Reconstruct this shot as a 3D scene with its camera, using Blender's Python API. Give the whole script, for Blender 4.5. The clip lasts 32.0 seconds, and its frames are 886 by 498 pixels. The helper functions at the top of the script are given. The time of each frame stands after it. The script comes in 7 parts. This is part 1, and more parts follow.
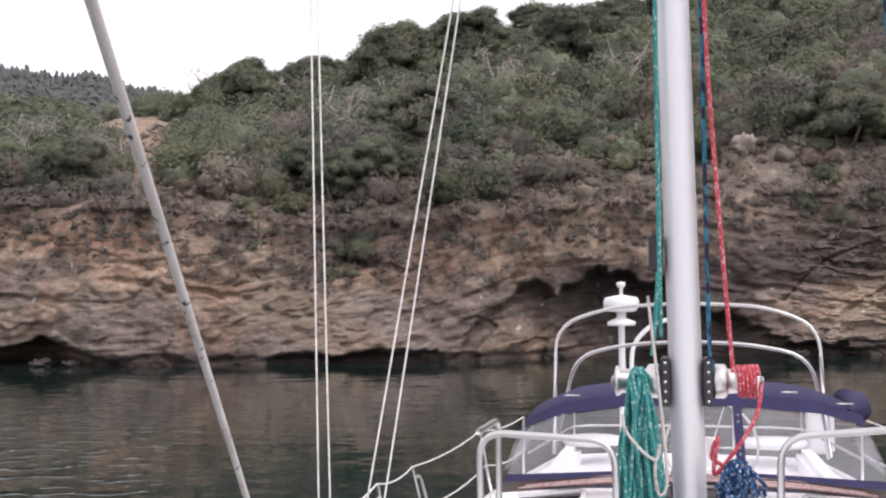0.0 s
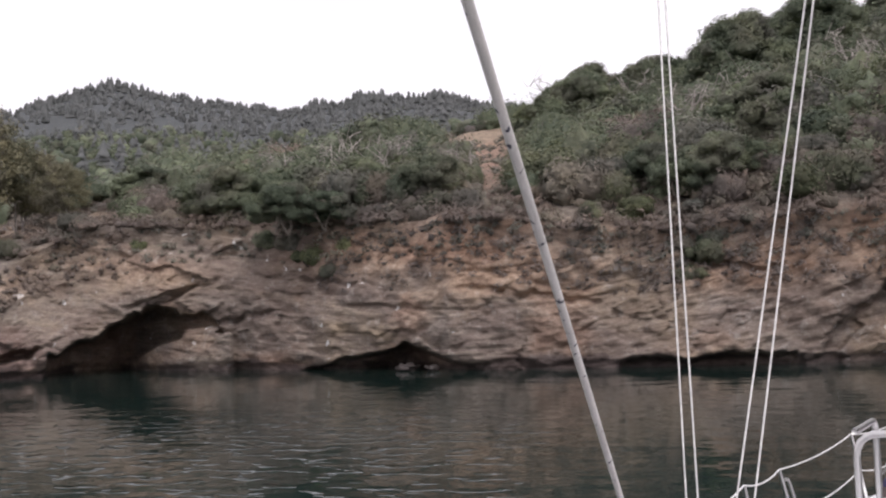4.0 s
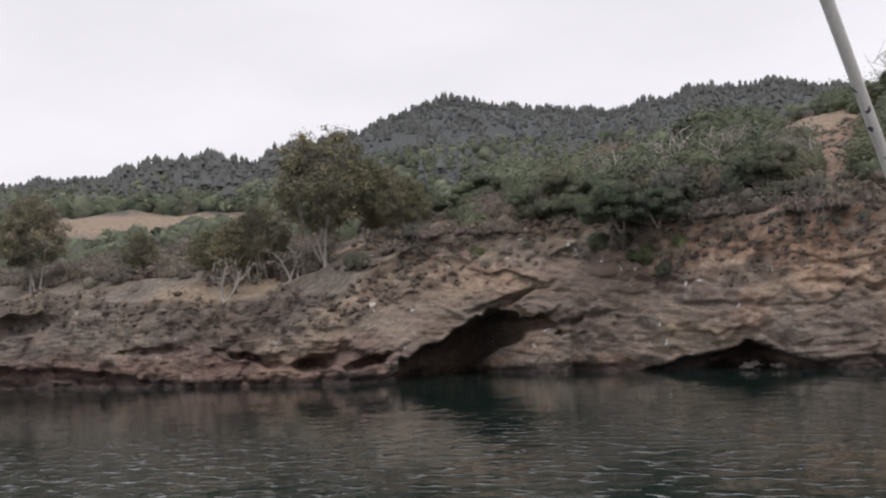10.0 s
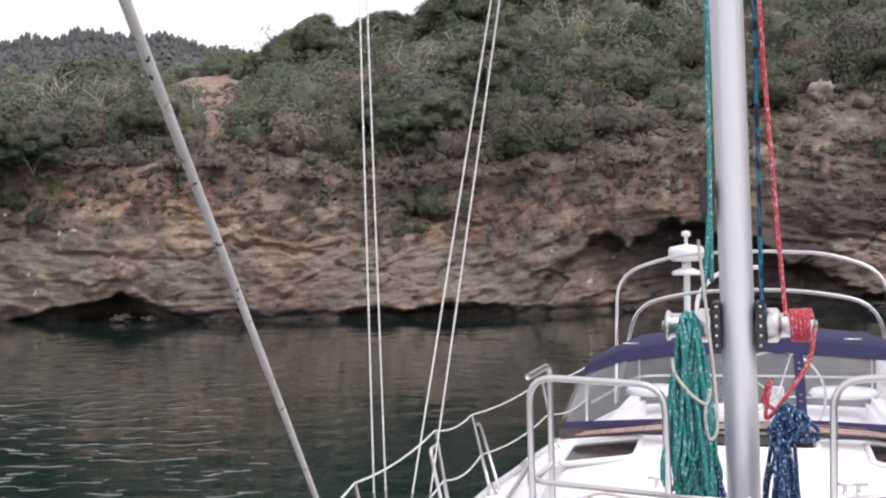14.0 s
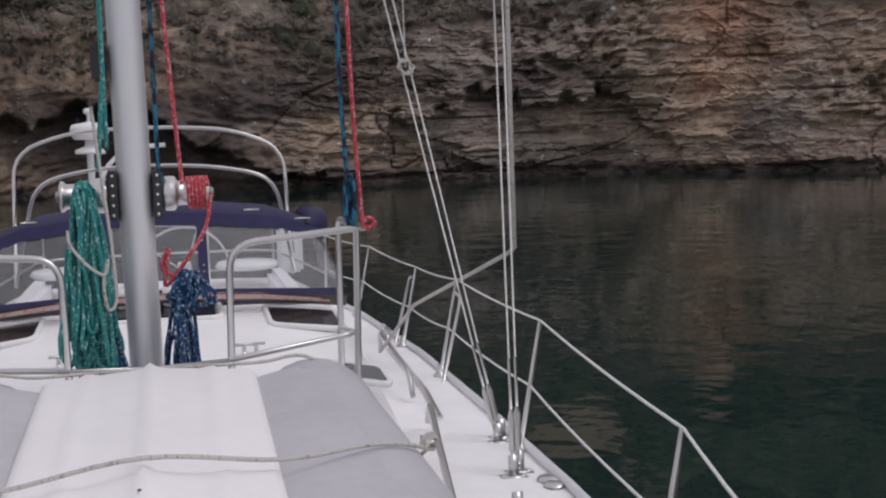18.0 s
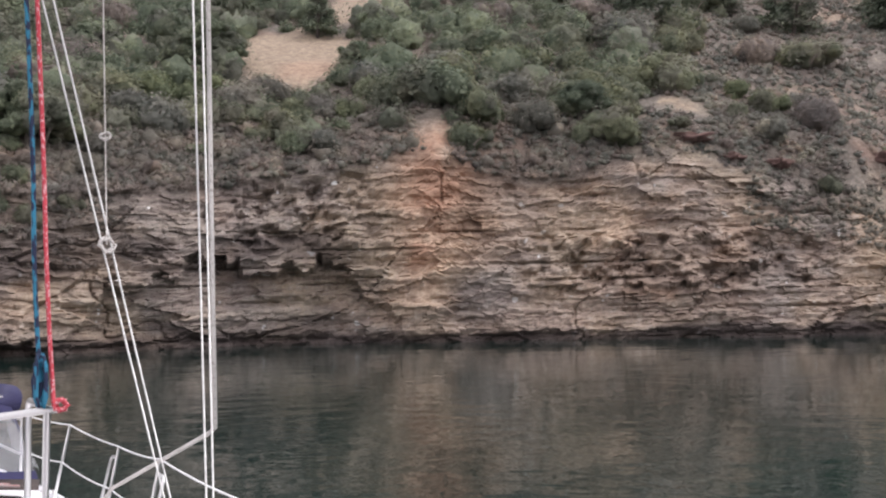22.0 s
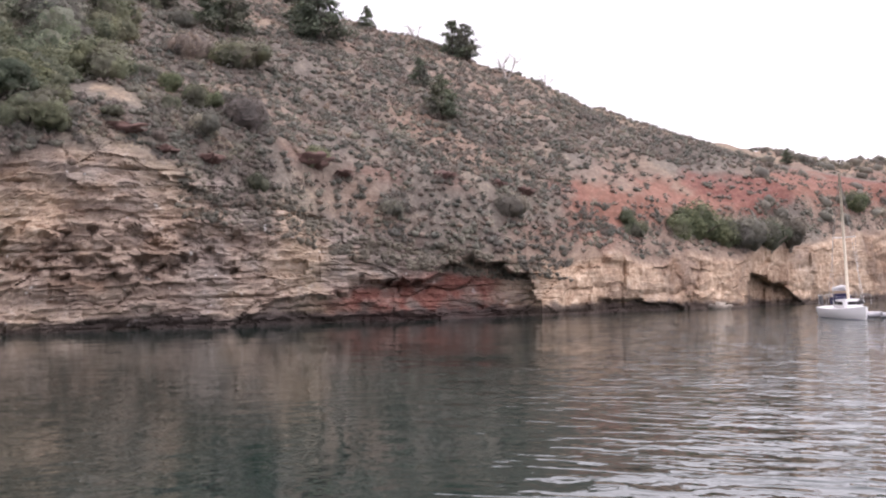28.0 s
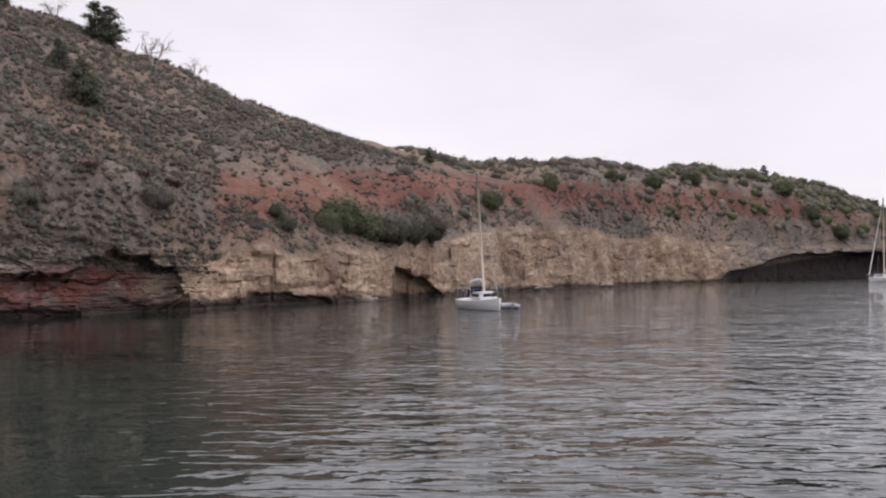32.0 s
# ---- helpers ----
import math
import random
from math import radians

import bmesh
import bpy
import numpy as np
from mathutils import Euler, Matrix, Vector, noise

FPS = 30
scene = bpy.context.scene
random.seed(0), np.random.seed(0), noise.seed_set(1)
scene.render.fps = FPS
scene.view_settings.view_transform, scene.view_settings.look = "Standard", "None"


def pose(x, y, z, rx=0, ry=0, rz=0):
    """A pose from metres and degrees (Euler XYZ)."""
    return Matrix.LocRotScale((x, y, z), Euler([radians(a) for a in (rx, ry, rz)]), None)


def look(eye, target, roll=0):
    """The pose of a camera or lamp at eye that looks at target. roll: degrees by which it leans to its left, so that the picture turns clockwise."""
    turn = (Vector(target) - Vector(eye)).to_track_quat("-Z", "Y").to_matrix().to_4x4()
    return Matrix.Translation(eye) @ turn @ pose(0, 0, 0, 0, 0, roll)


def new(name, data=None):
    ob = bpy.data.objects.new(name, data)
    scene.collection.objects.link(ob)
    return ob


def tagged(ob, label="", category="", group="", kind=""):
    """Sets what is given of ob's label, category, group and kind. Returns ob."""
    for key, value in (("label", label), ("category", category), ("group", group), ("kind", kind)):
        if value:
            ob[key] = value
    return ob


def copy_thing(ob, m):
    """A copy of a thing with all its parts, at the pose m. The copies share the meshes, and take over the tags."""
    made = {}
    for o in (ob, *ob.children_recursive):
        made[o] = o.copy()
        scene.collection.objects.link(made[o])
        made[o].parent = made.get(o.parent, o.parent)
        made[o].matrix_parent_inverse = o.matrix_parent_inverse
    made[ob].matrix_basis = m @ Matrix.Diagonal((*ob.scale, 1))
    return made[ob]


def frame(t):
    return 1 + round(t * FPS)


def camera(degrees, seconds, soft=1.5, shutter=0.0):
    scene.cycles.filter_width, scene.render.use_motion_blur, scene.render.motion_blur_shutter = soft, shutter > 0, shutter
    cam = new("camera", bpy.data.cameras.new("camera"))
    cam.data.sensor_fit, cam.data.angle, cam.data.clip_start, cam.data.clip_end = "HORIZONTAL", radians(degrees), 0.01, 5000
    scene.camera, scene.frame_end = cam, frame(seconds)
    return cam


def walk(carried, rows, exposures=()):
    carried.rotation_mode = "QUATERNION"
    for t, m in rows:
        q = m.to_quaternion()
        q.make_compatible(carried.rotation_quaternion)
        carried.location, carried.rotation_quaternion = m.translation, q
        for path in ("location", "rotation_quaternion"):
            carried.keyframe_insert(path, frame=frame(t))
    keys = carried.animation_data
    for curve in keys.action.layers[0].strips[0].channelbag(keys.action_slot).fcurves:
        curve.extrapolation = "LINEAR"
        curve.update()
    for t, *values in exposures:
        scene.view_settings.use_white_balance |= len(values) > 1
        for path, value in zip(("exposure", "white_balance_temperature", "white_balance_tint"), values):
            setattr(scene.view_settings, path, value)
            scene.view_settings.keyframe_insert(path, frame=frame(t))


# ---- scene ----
cam = camera(43.42, 32.0, soft=2.2)
PATH = [
    (0, (-0.092, 0.007, 2.979), (-0.1499, 9.9952, 3.4624), -0.53),
    (0.5, (-0.097, -0.021, 2.953), (-0.4245, 9.9582, 3.5143), -0.62),
    (1, (-0.113, -0.021, 2.951), (-0.7559, 9.9382, 3.5772), -0.82),
    (1.5, (-0.123, -0.043, 2.936), (-1.1488, 9.8848, 3.5543), -1.11),
    (2, (-0.123, -0.042, 2.946), (-1.6112, 9.8279, 3.5537), -1.47),
    (2.5, (-0.116, -0.058, 2.972), (-2.0420, 9.7367, 3.5713), -1.65),
    (3, (-0.121, -0.077, 2.983), (-2.4162, 9.6386, 3.5587), -1.79),
    (3.5, (-0.126, -0.076, 2.972), (-2.9006, 9.5142, 3.5426), -1.79),
    (5.5, (-0.151, -0.092, 2.958), (-3.6904, 9.2405, 3.5685), -2.29),
    (6, (-0.161, -0.086, 2.959), (-4.0087, 9.1235, 3.5791), -2.33),
    (6.5, (-0.170, -0.095, 2.922), (-4.3685, 8.9594, 3.5507), -2.13),
    (7, (-0.180, -0.096, 2.877), (-4.7054, 8.8011, 3.4727), -2.44),
    (7.5, (-0.177, -0.057, 2.903), (-4.9482, 8.7091, 3.5354), -2.80),
    (8, (-0.179, -0.024, 2.923), (-5.1645, 8.6222, 3.5436), -2.84),
    (8.5, (-0.179, -0.002, 2.946), (-5.2969, 8.5650, 3.5911), -2.78),
    (9, (-0.172, 0.017, 2.975), (-5.6114, 8.3793, 3.6714), -3.32),
    (9.5, (-0.183, 0.022, 2.982), (-5.7598, 8.2893, 3.7260), -3.24),
    (10, (-0.186, 0.027, 2.985), (-5.9239, 8.1860, 3.6986), -3.34),
    (10.5, (-0.184, 0.034, 2.973), (-6.1293, 8.0418, 3.7010), -3.63),
    (11, (-0.170, 0.039, 2.951), (-6.2980, 7.9116, 3.6391), -3.55),
    (11.5, (-0.148, 0.042, 2.926), (-6.4483, 7.7829, 3.5536), -3.69),
    (12, (-0.119, 0.040, 2.900), (-6.1498, 7.9986, 3.4414), -3.81),
    (12.5, (-0.084, 0.030, 2.874), (-5.0779, 8.6847, 3.2661), -3.51),
    (13, (-0.064, 0.001, 2.856), (-3.4499, 9.4035, 3.2263), -2.12),
    (13.5, (-0.026, -0.003, 2.900), (-2.0738, 9.7804, 3.1937), -1.98),
    (14, (0.008, 0.000, 2.941), (-0.7024, 9.9746, 3.0278), -1.05),
    (14.5, (0.005, 0.008, 2.930), (0.3827, 9.9958, 2.6115), -0.61),
    (16.5, (0.024, 0.063, 2.888), (2.6268, 9.6269, 1.5617), -0.32),
    (17, (0.061, 0.064, 2.864), (3.4192, 9.3931, 1.5650), -0.40),
    (17.5, (0.086, 0.064, 2.877), (4.0013, 9.1878, 1.6843), -0.82),
    (18, (0.077, 0.038, 2.871), (4.3366, 9.0244, 1.8192), -1.29),
    (18.5, (0.074, -0.008, 2.887), (4.6896, 8.8217, 2.0351), -0.90),
    (19, (0.079, -0.038, 2.921), (4.9862, 8.6514, 2.2703), -1.06),
    (19.5, (0.077, -0.050, 2.967), (5.2999, 8.4659, 2.5320), -0.77),
    (20, (0.062, -0.072, 2.998), (5.5859, 8.2599, 2.7416), -0.51),
    (20.5, (0.066, -0.076, 3.005), (5.8080, 8.1113, 2.9462), -0.29),
    (21, (0.072, -0.077, 2.984), (6.0613, 7.9303, 3.1258), -0.24),
    (21.5, (0.084, -0.088, 2.947), (6.3143, 7.7264, 3.2752), -0.48),
    (22, (0.098, -0.100, 2.916), (6.4751, 7.5905, 3.3412), -0.67),
    (22.5, (0.113, -0.109, 2.917), (6.7083, 7.3909, 3.4219), -0.09),
    (23, (0.109, -0.116, 2.939), (6.8332, 7.2596, 3.5562), -0.20),
    (23.5, (0.104, -0.121, 2.976), (6.8670, 7.2082, 3.7133), -0.38),
    (24, (0.103, -0.137, 3.004), (7.0194, 7.0412, 3.8084), -0.23),
    (24.5, (0.090, -0.148, 2.984), (7.2327, 6.7926, 3.8831), -0.72),
    (25, (0.075, -0.155, 2.966), (7.5340, 6.4519, 3.8089), -0.54),
    (25.5, (0.062, -0.154, 2.957), (7.8332, 6.0983, 3.6795), 0.23),
    (27.5, (0.018, -0.103, 2.936), (9.0305, 4.2160, 3.2882), -0.73),
    (28, (-0.002, -0.086, 2.931), (9.2921, 3.5921, 3.2249), -0.64),
    (28.5, (-0.015, -0.069, 2.924), (9.5065, 2.9783, 3.1590), -1.08),
    (29, (-0.030, -0.054, 2.921), (9.6413, 2.4711, 3.2076), -0.70),
    (29.5, (-0.039, -0.042, 2.921), (9.6866, 2.2590, 3.2736), -0.62),
    (30, (-0.052, -0.034, 2.919), (9.7275, 2.0327, 3.2340), 0.05),
    (30.5, (-0.063, -0.027, 2.916), (9.7810, 1.7092, 3.1950), -0.35),
    (31, (-0.073, -0.017, 2.915), (9.8451, 1.2357, 3.1842), -0.00),
    (31.5, (-0.078, -0.009, 2.914), (9.8704, 0.9717, 3.1670), -0.41),
    (32, (-0.082, -0.007, 2.914), (9.8953, 0.6290, 3.1165), -0.69),
]
EXPOSURES = [(0, 0.5, 6450, 16), (3, 0.38, 6450, 16), (6, 0.08, 6450, 13), (9, -0.01, 6450, 11), (11, -0.04, 6450, 11), (13, 0.15, 6400, 13), (14, 0.42, 6350, 13), (14.5, 0.35, 6350, 13), (16.5, -0.25, 6300, 13), (17, -0.42, 6300, 13), (18, -0.56, 6300, 13),
             (19.5, 0.18, 6350, 13), (21, 0.63, 6350, 13), (23, 0.85, 6400, 13), (25, 1.08, 6400, 14), (28, 0.88, 6420, 19), (29, 0.82, 6420, 20), (30, 0.43, 6400, 21), (32, -0.08, 6450, 15)]
walk(cam, [(t, look(eye, target, roll)) for t, eye, target, roll in PATH], EXPOSURES)

# ---- sky and sun: a bright overcast day ----
world = bpy.data.worlds.new("overcast")
scene.world = world
world.use_nodes = True
wn, wl = world.node_tree.nodes, world.node_tree.links
wn.clear()
w_out = wn.new("ShaderNodeOutputWorld")
w_bg = wn.new("ShaderNodeBackground")
w_sky = wn.new("ShaderNodeTexSky")
w_sky.sky_type = "NISHITA"
w_sky.sun_disc = False
w_sky.sun_elevation = radians(52)
w_sky.sun_rotation = radians(75)
w_dim = wn.new("ShaderNodeMix")
w_dim.data_type, w_dim.blend_type = "RGBA", "MULTIPLY"
w_dim.inputs[0].default_value = 1.0
w_dim.inputs[7].default_value = (0.1, 0.1, 0.1, 1)
w_co = wn.new("ShaderNodeTexCoord")
w_map = wn.new("ShaderNodeMapping")
w_map.inputs["Scale"].default_value = (1.6, 1.6, 5.0)
w_noise = wn.new("ShaderNodeTexNoise")
w_noise.inputs["Scale"].default_value = 1.3
w_noise.inputs["Detail"].default_value = 5.0
w_ramp = wn.new("ShaderNodeValToRGB")
w_ramp.color_ramp.elements[0].position, w_ramp.color_ramp.elements[0].color = 0.3, (0.81, 0.79, 0.83, 1)
w_ramp.color_ramp.elements[1].position, w_ramp.color_ramp.elements[1].color = 0.7, (0.98, 0.955, 0.995, 1)
w_mix = wn.new("ShaderNodeMix")
w_mix.data_type = "RGBA"
w_mix.inputs[0].default_value = 0.97
wl.new(w_co.outputs["Generated"], w_map.inputs["Vector"])
wl.new(w_map.outputs["Vector"], w_noise.inputs["Vector"])
wl.new(w_noise.outputs["Fac"], w_ramp.inputs["Fac"])
wl.new(w_sky.outputs["Color"], w_dim.inputs[6])
wl.new(w_dim.outputs[2], w_mix.inputs[6])
wl.new(w_ramp.outputs["Color"], w_mix.inputs[7])
wl.new(w_mix.outputs[2], w_bg.inputs["Color"])
w_bg.inputs["Strength"].default_value = 1.05
wl.new(w_bg.outputs["Background"], w_out.inputs["Surface"])

sun = new("sun", bpy.data.lights.new("sun", "SUN"))
sun.data.energy, sun.data.angle, sun.data.color = 1.2, radians(25), (1.0, 0.97, 0.93)
sun.matrix_world = look((60, -60, 110), (0, 0, 0))

# ---- materials ----
def mat(name):
    m = bpy.data.materials.new(name)
    m.use_nodes = True
    m.node_tree.nodes.clear()
    return m, m.node_tree.nodes, m.node_tree.links


def principled(nodes, links, rough=0.6, metal=0.0, ior=1.5):
    out = nodes.new("ShaderNodeOutputMaterial")
    b = nodes.new("ShaderNodeBsdfPrincipled")
    b.inputs["Roughness"].default_value = rough
    b.inputs["Metallic"].default_value = metal
    b.inputs["IOR"].default_value = ior
    links.new(b.outputs[0], out.inputs[0])
    return b


def noise_node(nodes, links, scale, detail=4.0, rough=0.55, stretch=None, coord="Object"):
    co = nodes.new("ShaderNodeTexCoord")
    n = nodes.new("ShaderNodeTexNoise")
    n.inputs["Scale"].default_value = scale
    n.inputs["Detail"].default_value = detail
    n.inputs["Roughness"].default_value = rough
    if stretch:
        mp = nodes.new("ShaderNodeMapping")
        mp.inputs["Scale"].default_value = stretch
        links.new(co.outputs[coord], mp.inputs["Vector"])
        links.new(mp.outputs["Vector"], n.inputs["Vector"])
    else:
        links.new(co.outputs[coord], n.inputs["Vector"])
    return n


def ramp(nodes, links, fac, stops):
    r = nodes.new("ShaderNodeValToRGB")
    while len(r.color_ramp.elements) < len(stops):
        r.color_ramp.elements.new(0.5)
    for e, (p, c) in zip(r.color_ramp.elements, stops):
        e.position = p
        e.color = (*c, 1) if len(c) == 3 else c
    links.new(fac, r.inputs["Fac"])
    return r.outputs["Color"]


def mixc(nodes, links, fac, a, b, blend="MIX"):
    m = nodes.new("ShaderNodeMix")
    m.data_type, m.blend_type = "RGBA", blend
    for sock, v in ((m.inputs[0], fac), (m.inputs[6], a), (m.inputs[7], b)):
        if isinstance(v, (int, float)):
            sock.default_value = v
        elif isinstance(v, tuple):
            sock.default_value = (*v, 1)
        else:
            links.new(v, sock)
    return m.outputs[2]


def mathn(nodes, links, op, a, b=0.0, clamp=False):
    m = nodes.new("ShaderNodeMath")
    m.operation, m.use_clamp = op, clamp
    for sock, v in ((m.inputs[0], a), (m.inputs[1], b)):
        if isinstance(v, (int, float)):
            sock.default_value = v
        else:
            links.new(v, sock)
    return m.outputs[0]


def bump(nodes, links, height, strength=0.4, dist=0.05, normal=None):
    b = nodes.new("ShaderNodeBump")
    b.inputs["Strength"].default_value = strength
    b.inputs["Distance"].default_value = dist
    links.new(height, b.inputs["Height"])
    if normal:
        links.new(normal, b.inputs["Normal"])
    return b.outputs["Normal"]


def simple(name, col, rough=0.5, metal=0.0, vary=0.12, scale=6.0, bumped=0.0, stretch=None):
    """A plain surface with dirt at two scales."""
    m, n, l = mat(name)
    b = principled(n, l, rough, metal)
    big = noise_node(n, l, scale, 3.0, stretch=stretch)
    fine = noise_node(n, l, scale * 9, 3.0, stretch=stretch)
    lo = tuple(c * (1 - vary) for c in col)
    hi = tuple(min(1, c * (1 + vary)) for c in col)
    c1 = ramp(n, l, big.outputs["Fac"], [(0.3, lo), (0.7, hi)])
    c2 = mixc(n, l, 0.35, c1, ramp(n, l, fine.outputs["Fac"], [(0.3, lo), (0.7, hi)]))
    l.new(c2, b.inputs["Base Color"])
    r = mathn(n, l, "ADD", mathn(n, l, "MULTIPLY", fine.outputs["Fac"], 0.16), rough - 0.08)
    l.new(r, b.inputs["Roughness"])
    if bumped:
        l.new(bump(n, l, fine.outputs["Fac"], bumped, 0.01), b.inputs["Normal"])
    return m


def land_material():
    m, n, l = mat("cliff_and_soil")
    b = principled(n, l, 0.92)
    b.inputs["Specular IOR Level"].default_value = 0.25
    a1 = n.new("ShaderNodeAttribute")
    a1.attribute_name = "rock"
    a2 = n.new("ShaderNodeAttribute")
    a2.attribute_name = "cover"
    s1 = n.new("ShaderNodeSeparateColor")
    s2 = n.new("ShaderNodeSeparateColor")
    l.new(a1.outputs["Color"], s1.inputs[0])
    l.new(a2.outputs["Color"], s2.inputs[0])
    red, pale, dark = s1.outputs
    grass, soil, orange = s2.outputs
    a3 = n.new("ShaderNodeAttribute")
    a3.attribute_name = "far"
    strata = noise_node(n, l, 1.0, 8.0, 0.70, (0.20, 0.20, 1.9))
    strata.inputs["Distortion"].default_value = 0.35
    s3 = n.new("ShaderNodeSeparateColor")
    l.new(a3.outputs["Color"], s3.inputs[0])
    wood, bed, old = s3.outputs
    geo = n.new("ShaderNodeNewGeometry")
    at = n.new("ShaderNodeSeparateXYZ")
    l.new(geo.outputs["Position"], at.inputs[0])
    along = n.new("ShaderNodeCombineXYZ")
    for k in (0, 1):
        l.new(mathn(n, l, "MULTIPLY", at.outputs[k], 0.11), along.inputs[k])
    l.new(mathn(n, l, "MULTIPLY", bed, 0.75), along.inputs[2])
    layers = n.new("ShaderNodeTexNoise")
    layers.inputs["Scale"].default_value = 1.0
    layers.inputs["Detail"].default_value = 5.0
    layers.inputs["Roughness"].default_value = 0.62
    layers.inputs["Distortion"].default_value = 0.25
    l.new(along.outputs[0], layers.inputs["Vector"])
    blot = noise_node(n, l, 0.35, 5.0, 0.6)
    mid = noise_node(n, l, 1.7, 6.0, 0.65)
    fine = noise_node(n, l, 4.0, 8.0, 0.78, (1, 1, 1.6))
    base = ramp(n, l, strata.outputs["Fac"], [(0.26, (0.150, 0.131, 0.122)), (0.36, (0.265, 0.234, 0.214)), (0.43, (0.205, 0.180, 0.165)), (0.50, (0.325, 0.287, 0.262)), (0.57, (0.245, 0.215, 0.197)), (0.64, (0.375, 0.338, 0.303)), (0.72, (0.295, 0.258, 0.233))])
    base = mixc(n, l, ramp(n, l, blot.outputs["Fac"], [(0.4, (0, 0, 0)), (0.7, (0.6, 0.6, 0.6))]), base, (0.27, 0.212, 0.19))
    zone = noise_node(n, l, 0.13, 4.0, 0.6)
    base = mixc(n, l, ramp(n, l, zone.outputs["Fac"], [(0.50, (0, 0, 0)), (0.66, (0.6, 0.6, 0.6))]), base, (0.35, 0.278, 0.20))
    base = mixc(n, l, ramp(n, l, zone.outputs["Fac"], [(0.34, (0.42, 0.42, 0.42)), (0.48, (0, 0, 0))]), base, (0.135, 0.103, 0.086))
    base = mixc(n, l, 1.0, base, ramp(n, l, layers.outputs["Fac"], [(0.30, (0.57, 0.53, 0.51)), (0.41, (0.86, 0.82, 0.80)), (0.47, (1.08, 1.07, 1.03)), (0.53, (0.78, 0.74, 0.72)), (0.60, (1.06, 1.04, 0.99)), (0.70, (1.26, 1.22, 1.12))]), "MULTIPLY")
    base = mixc(n, l, mathn(n, l, "MULTIPLY", old, 0.9), base, mixc(n, l, 1.0, base, (0.78, 0.75, 0.72), "MULTIPLY"))
    # bleached streaks and lichen
    lic = mathn(n, l, "MULTIPLY", ramp(n, l, mid.outputs["Fac"], [(0.56, (0, 0, 0)), (0.68, (1, 1, 1))]), 0.45)
    base = mixc(n, l, lic, base, (0.40, 0.37, 0.34))
    droppings = noise_node(n, l, 1.3, 1.0, 0.4)
    base = mixc(n, l, ramp(n, l, droppings.outputs["Fac"], [(0.735, (0, 0, 0)), (0.755, (0.9, 0.9, 0.9))]), base, (0.66, 0.65, 0.63))
    soilc = ramp(n, l, mid.outputs["Fac"], [(0.3, (0.112, 0.098, 0.087)), (0.5, (0.162, 0.143, 0.126)), (0.7, (0.228, 0.202, 0.176))])
    rubble = noise_node(n, l, 2.6, 5.0, 0.75)
    soilc = mixc(n, l, 0.85, soilc, ramp(n, l, rubble.outputs["Fac"], [(0.36, (0.62, 0.62, 0.63)), (0.5, (0.95, 0.94, 0.93)), (0.62, (1.3, 1.28, 1.25))]), "MULTIPLY")
    soilc = mixc(n, l, 1.0, soilc, ramp(n, l, zone.outputs["Fac"], [(0.36, (0.66, 0.62, 0.60)), (0.48, (0.92, 0.90, 0.88)), (0.54, (1.04, 1.02, 0.99)), (0.66, (1.34, 1.26, 1.13))]), "MULTIPLY")
    base = mixc(n, l, soil, base, soilc)
    palec = ramp(n, l, mid.outputs["Fac"], [(0.3, (0.20, 0.130, 0.094)), (0.5, (0.38, 0.275, 0.200)), (0.72, (0.56, 0.45, 0.355))])
    palec = mixc(n, l, 1.0, palec, ramp(n, l, zone.outputs["Fac"], [(0.40, (0.66, 0.59, 0.55)), (0.49, (0.98, 0.95, 0.92)), (0.58, (1.22, 1.22, 1.20))]), "MULTIPLY")
    base = mixc(n, l, pale, base, palec)
    grassc = ramp(n, l, mid.outputs["Fac"], [(0.3, (0.19, 0.145, 0.11)), (0.52, (0.285, 0.22, 0.162)), (0.7, (0.36, 0.285, 0.21))])
    base = mixc(n, l, grass, base, grassc)
    redc = ramp(n, l, mid.outputs["Fac"], [(0.3, (0.097, 0.039, 0.032)), (0.52, (0.180, 0.074, 0.058)), (0.72, (0.275, 0.150, 0.118))])
    base = mixc(n, l, red, base, redc)
    orac = ramp(n, l, mid.outputs["Fac"], [(0.3, (0.30, 0.17, 0.115)), (0.7, (0.46, 0.29, 0.205))])
    base = mixc(n, l, orange, base, orac)
    # ground under the far woods, greyed in colour to stand for haze
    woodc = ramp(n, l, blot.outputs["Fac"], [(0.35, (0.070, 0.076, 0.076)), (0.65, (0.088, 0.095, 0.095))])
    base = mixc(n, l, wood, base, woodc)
    # wet rock, stains and painted shade share this near-black
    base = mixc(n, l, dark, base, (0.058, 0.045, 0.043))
    base = mixc(n, l, 0.75, base, ramp(n, l, fine.outputs["Fac"], [(0.30, (0.50, 0.49, 0.49)), (0.43, (0.90, 0.90, 0.90)), (0.57, (1.12, 1.12, 1.12)), (0.70, (1.6, 1.6, 1.6))]), "MULTIPLY")
    l.new(base, b.inputs["Base Color"])
    nb = bump(n, l, strata.outputs["Fac"], 0.5, 0.12)
    nb = bump(n, l, layers.outputs["Fac"], 0.6, 0.5, nb)
    nb = bump(n, l, mid.outputs["Fac"], 0.4, 0.16, nb)
    nb = bump(n, l, fine.outputs["Fac"], 0.5, 0.08, nb)
    l.new(nb, b.inputs["Normal"])
    return m


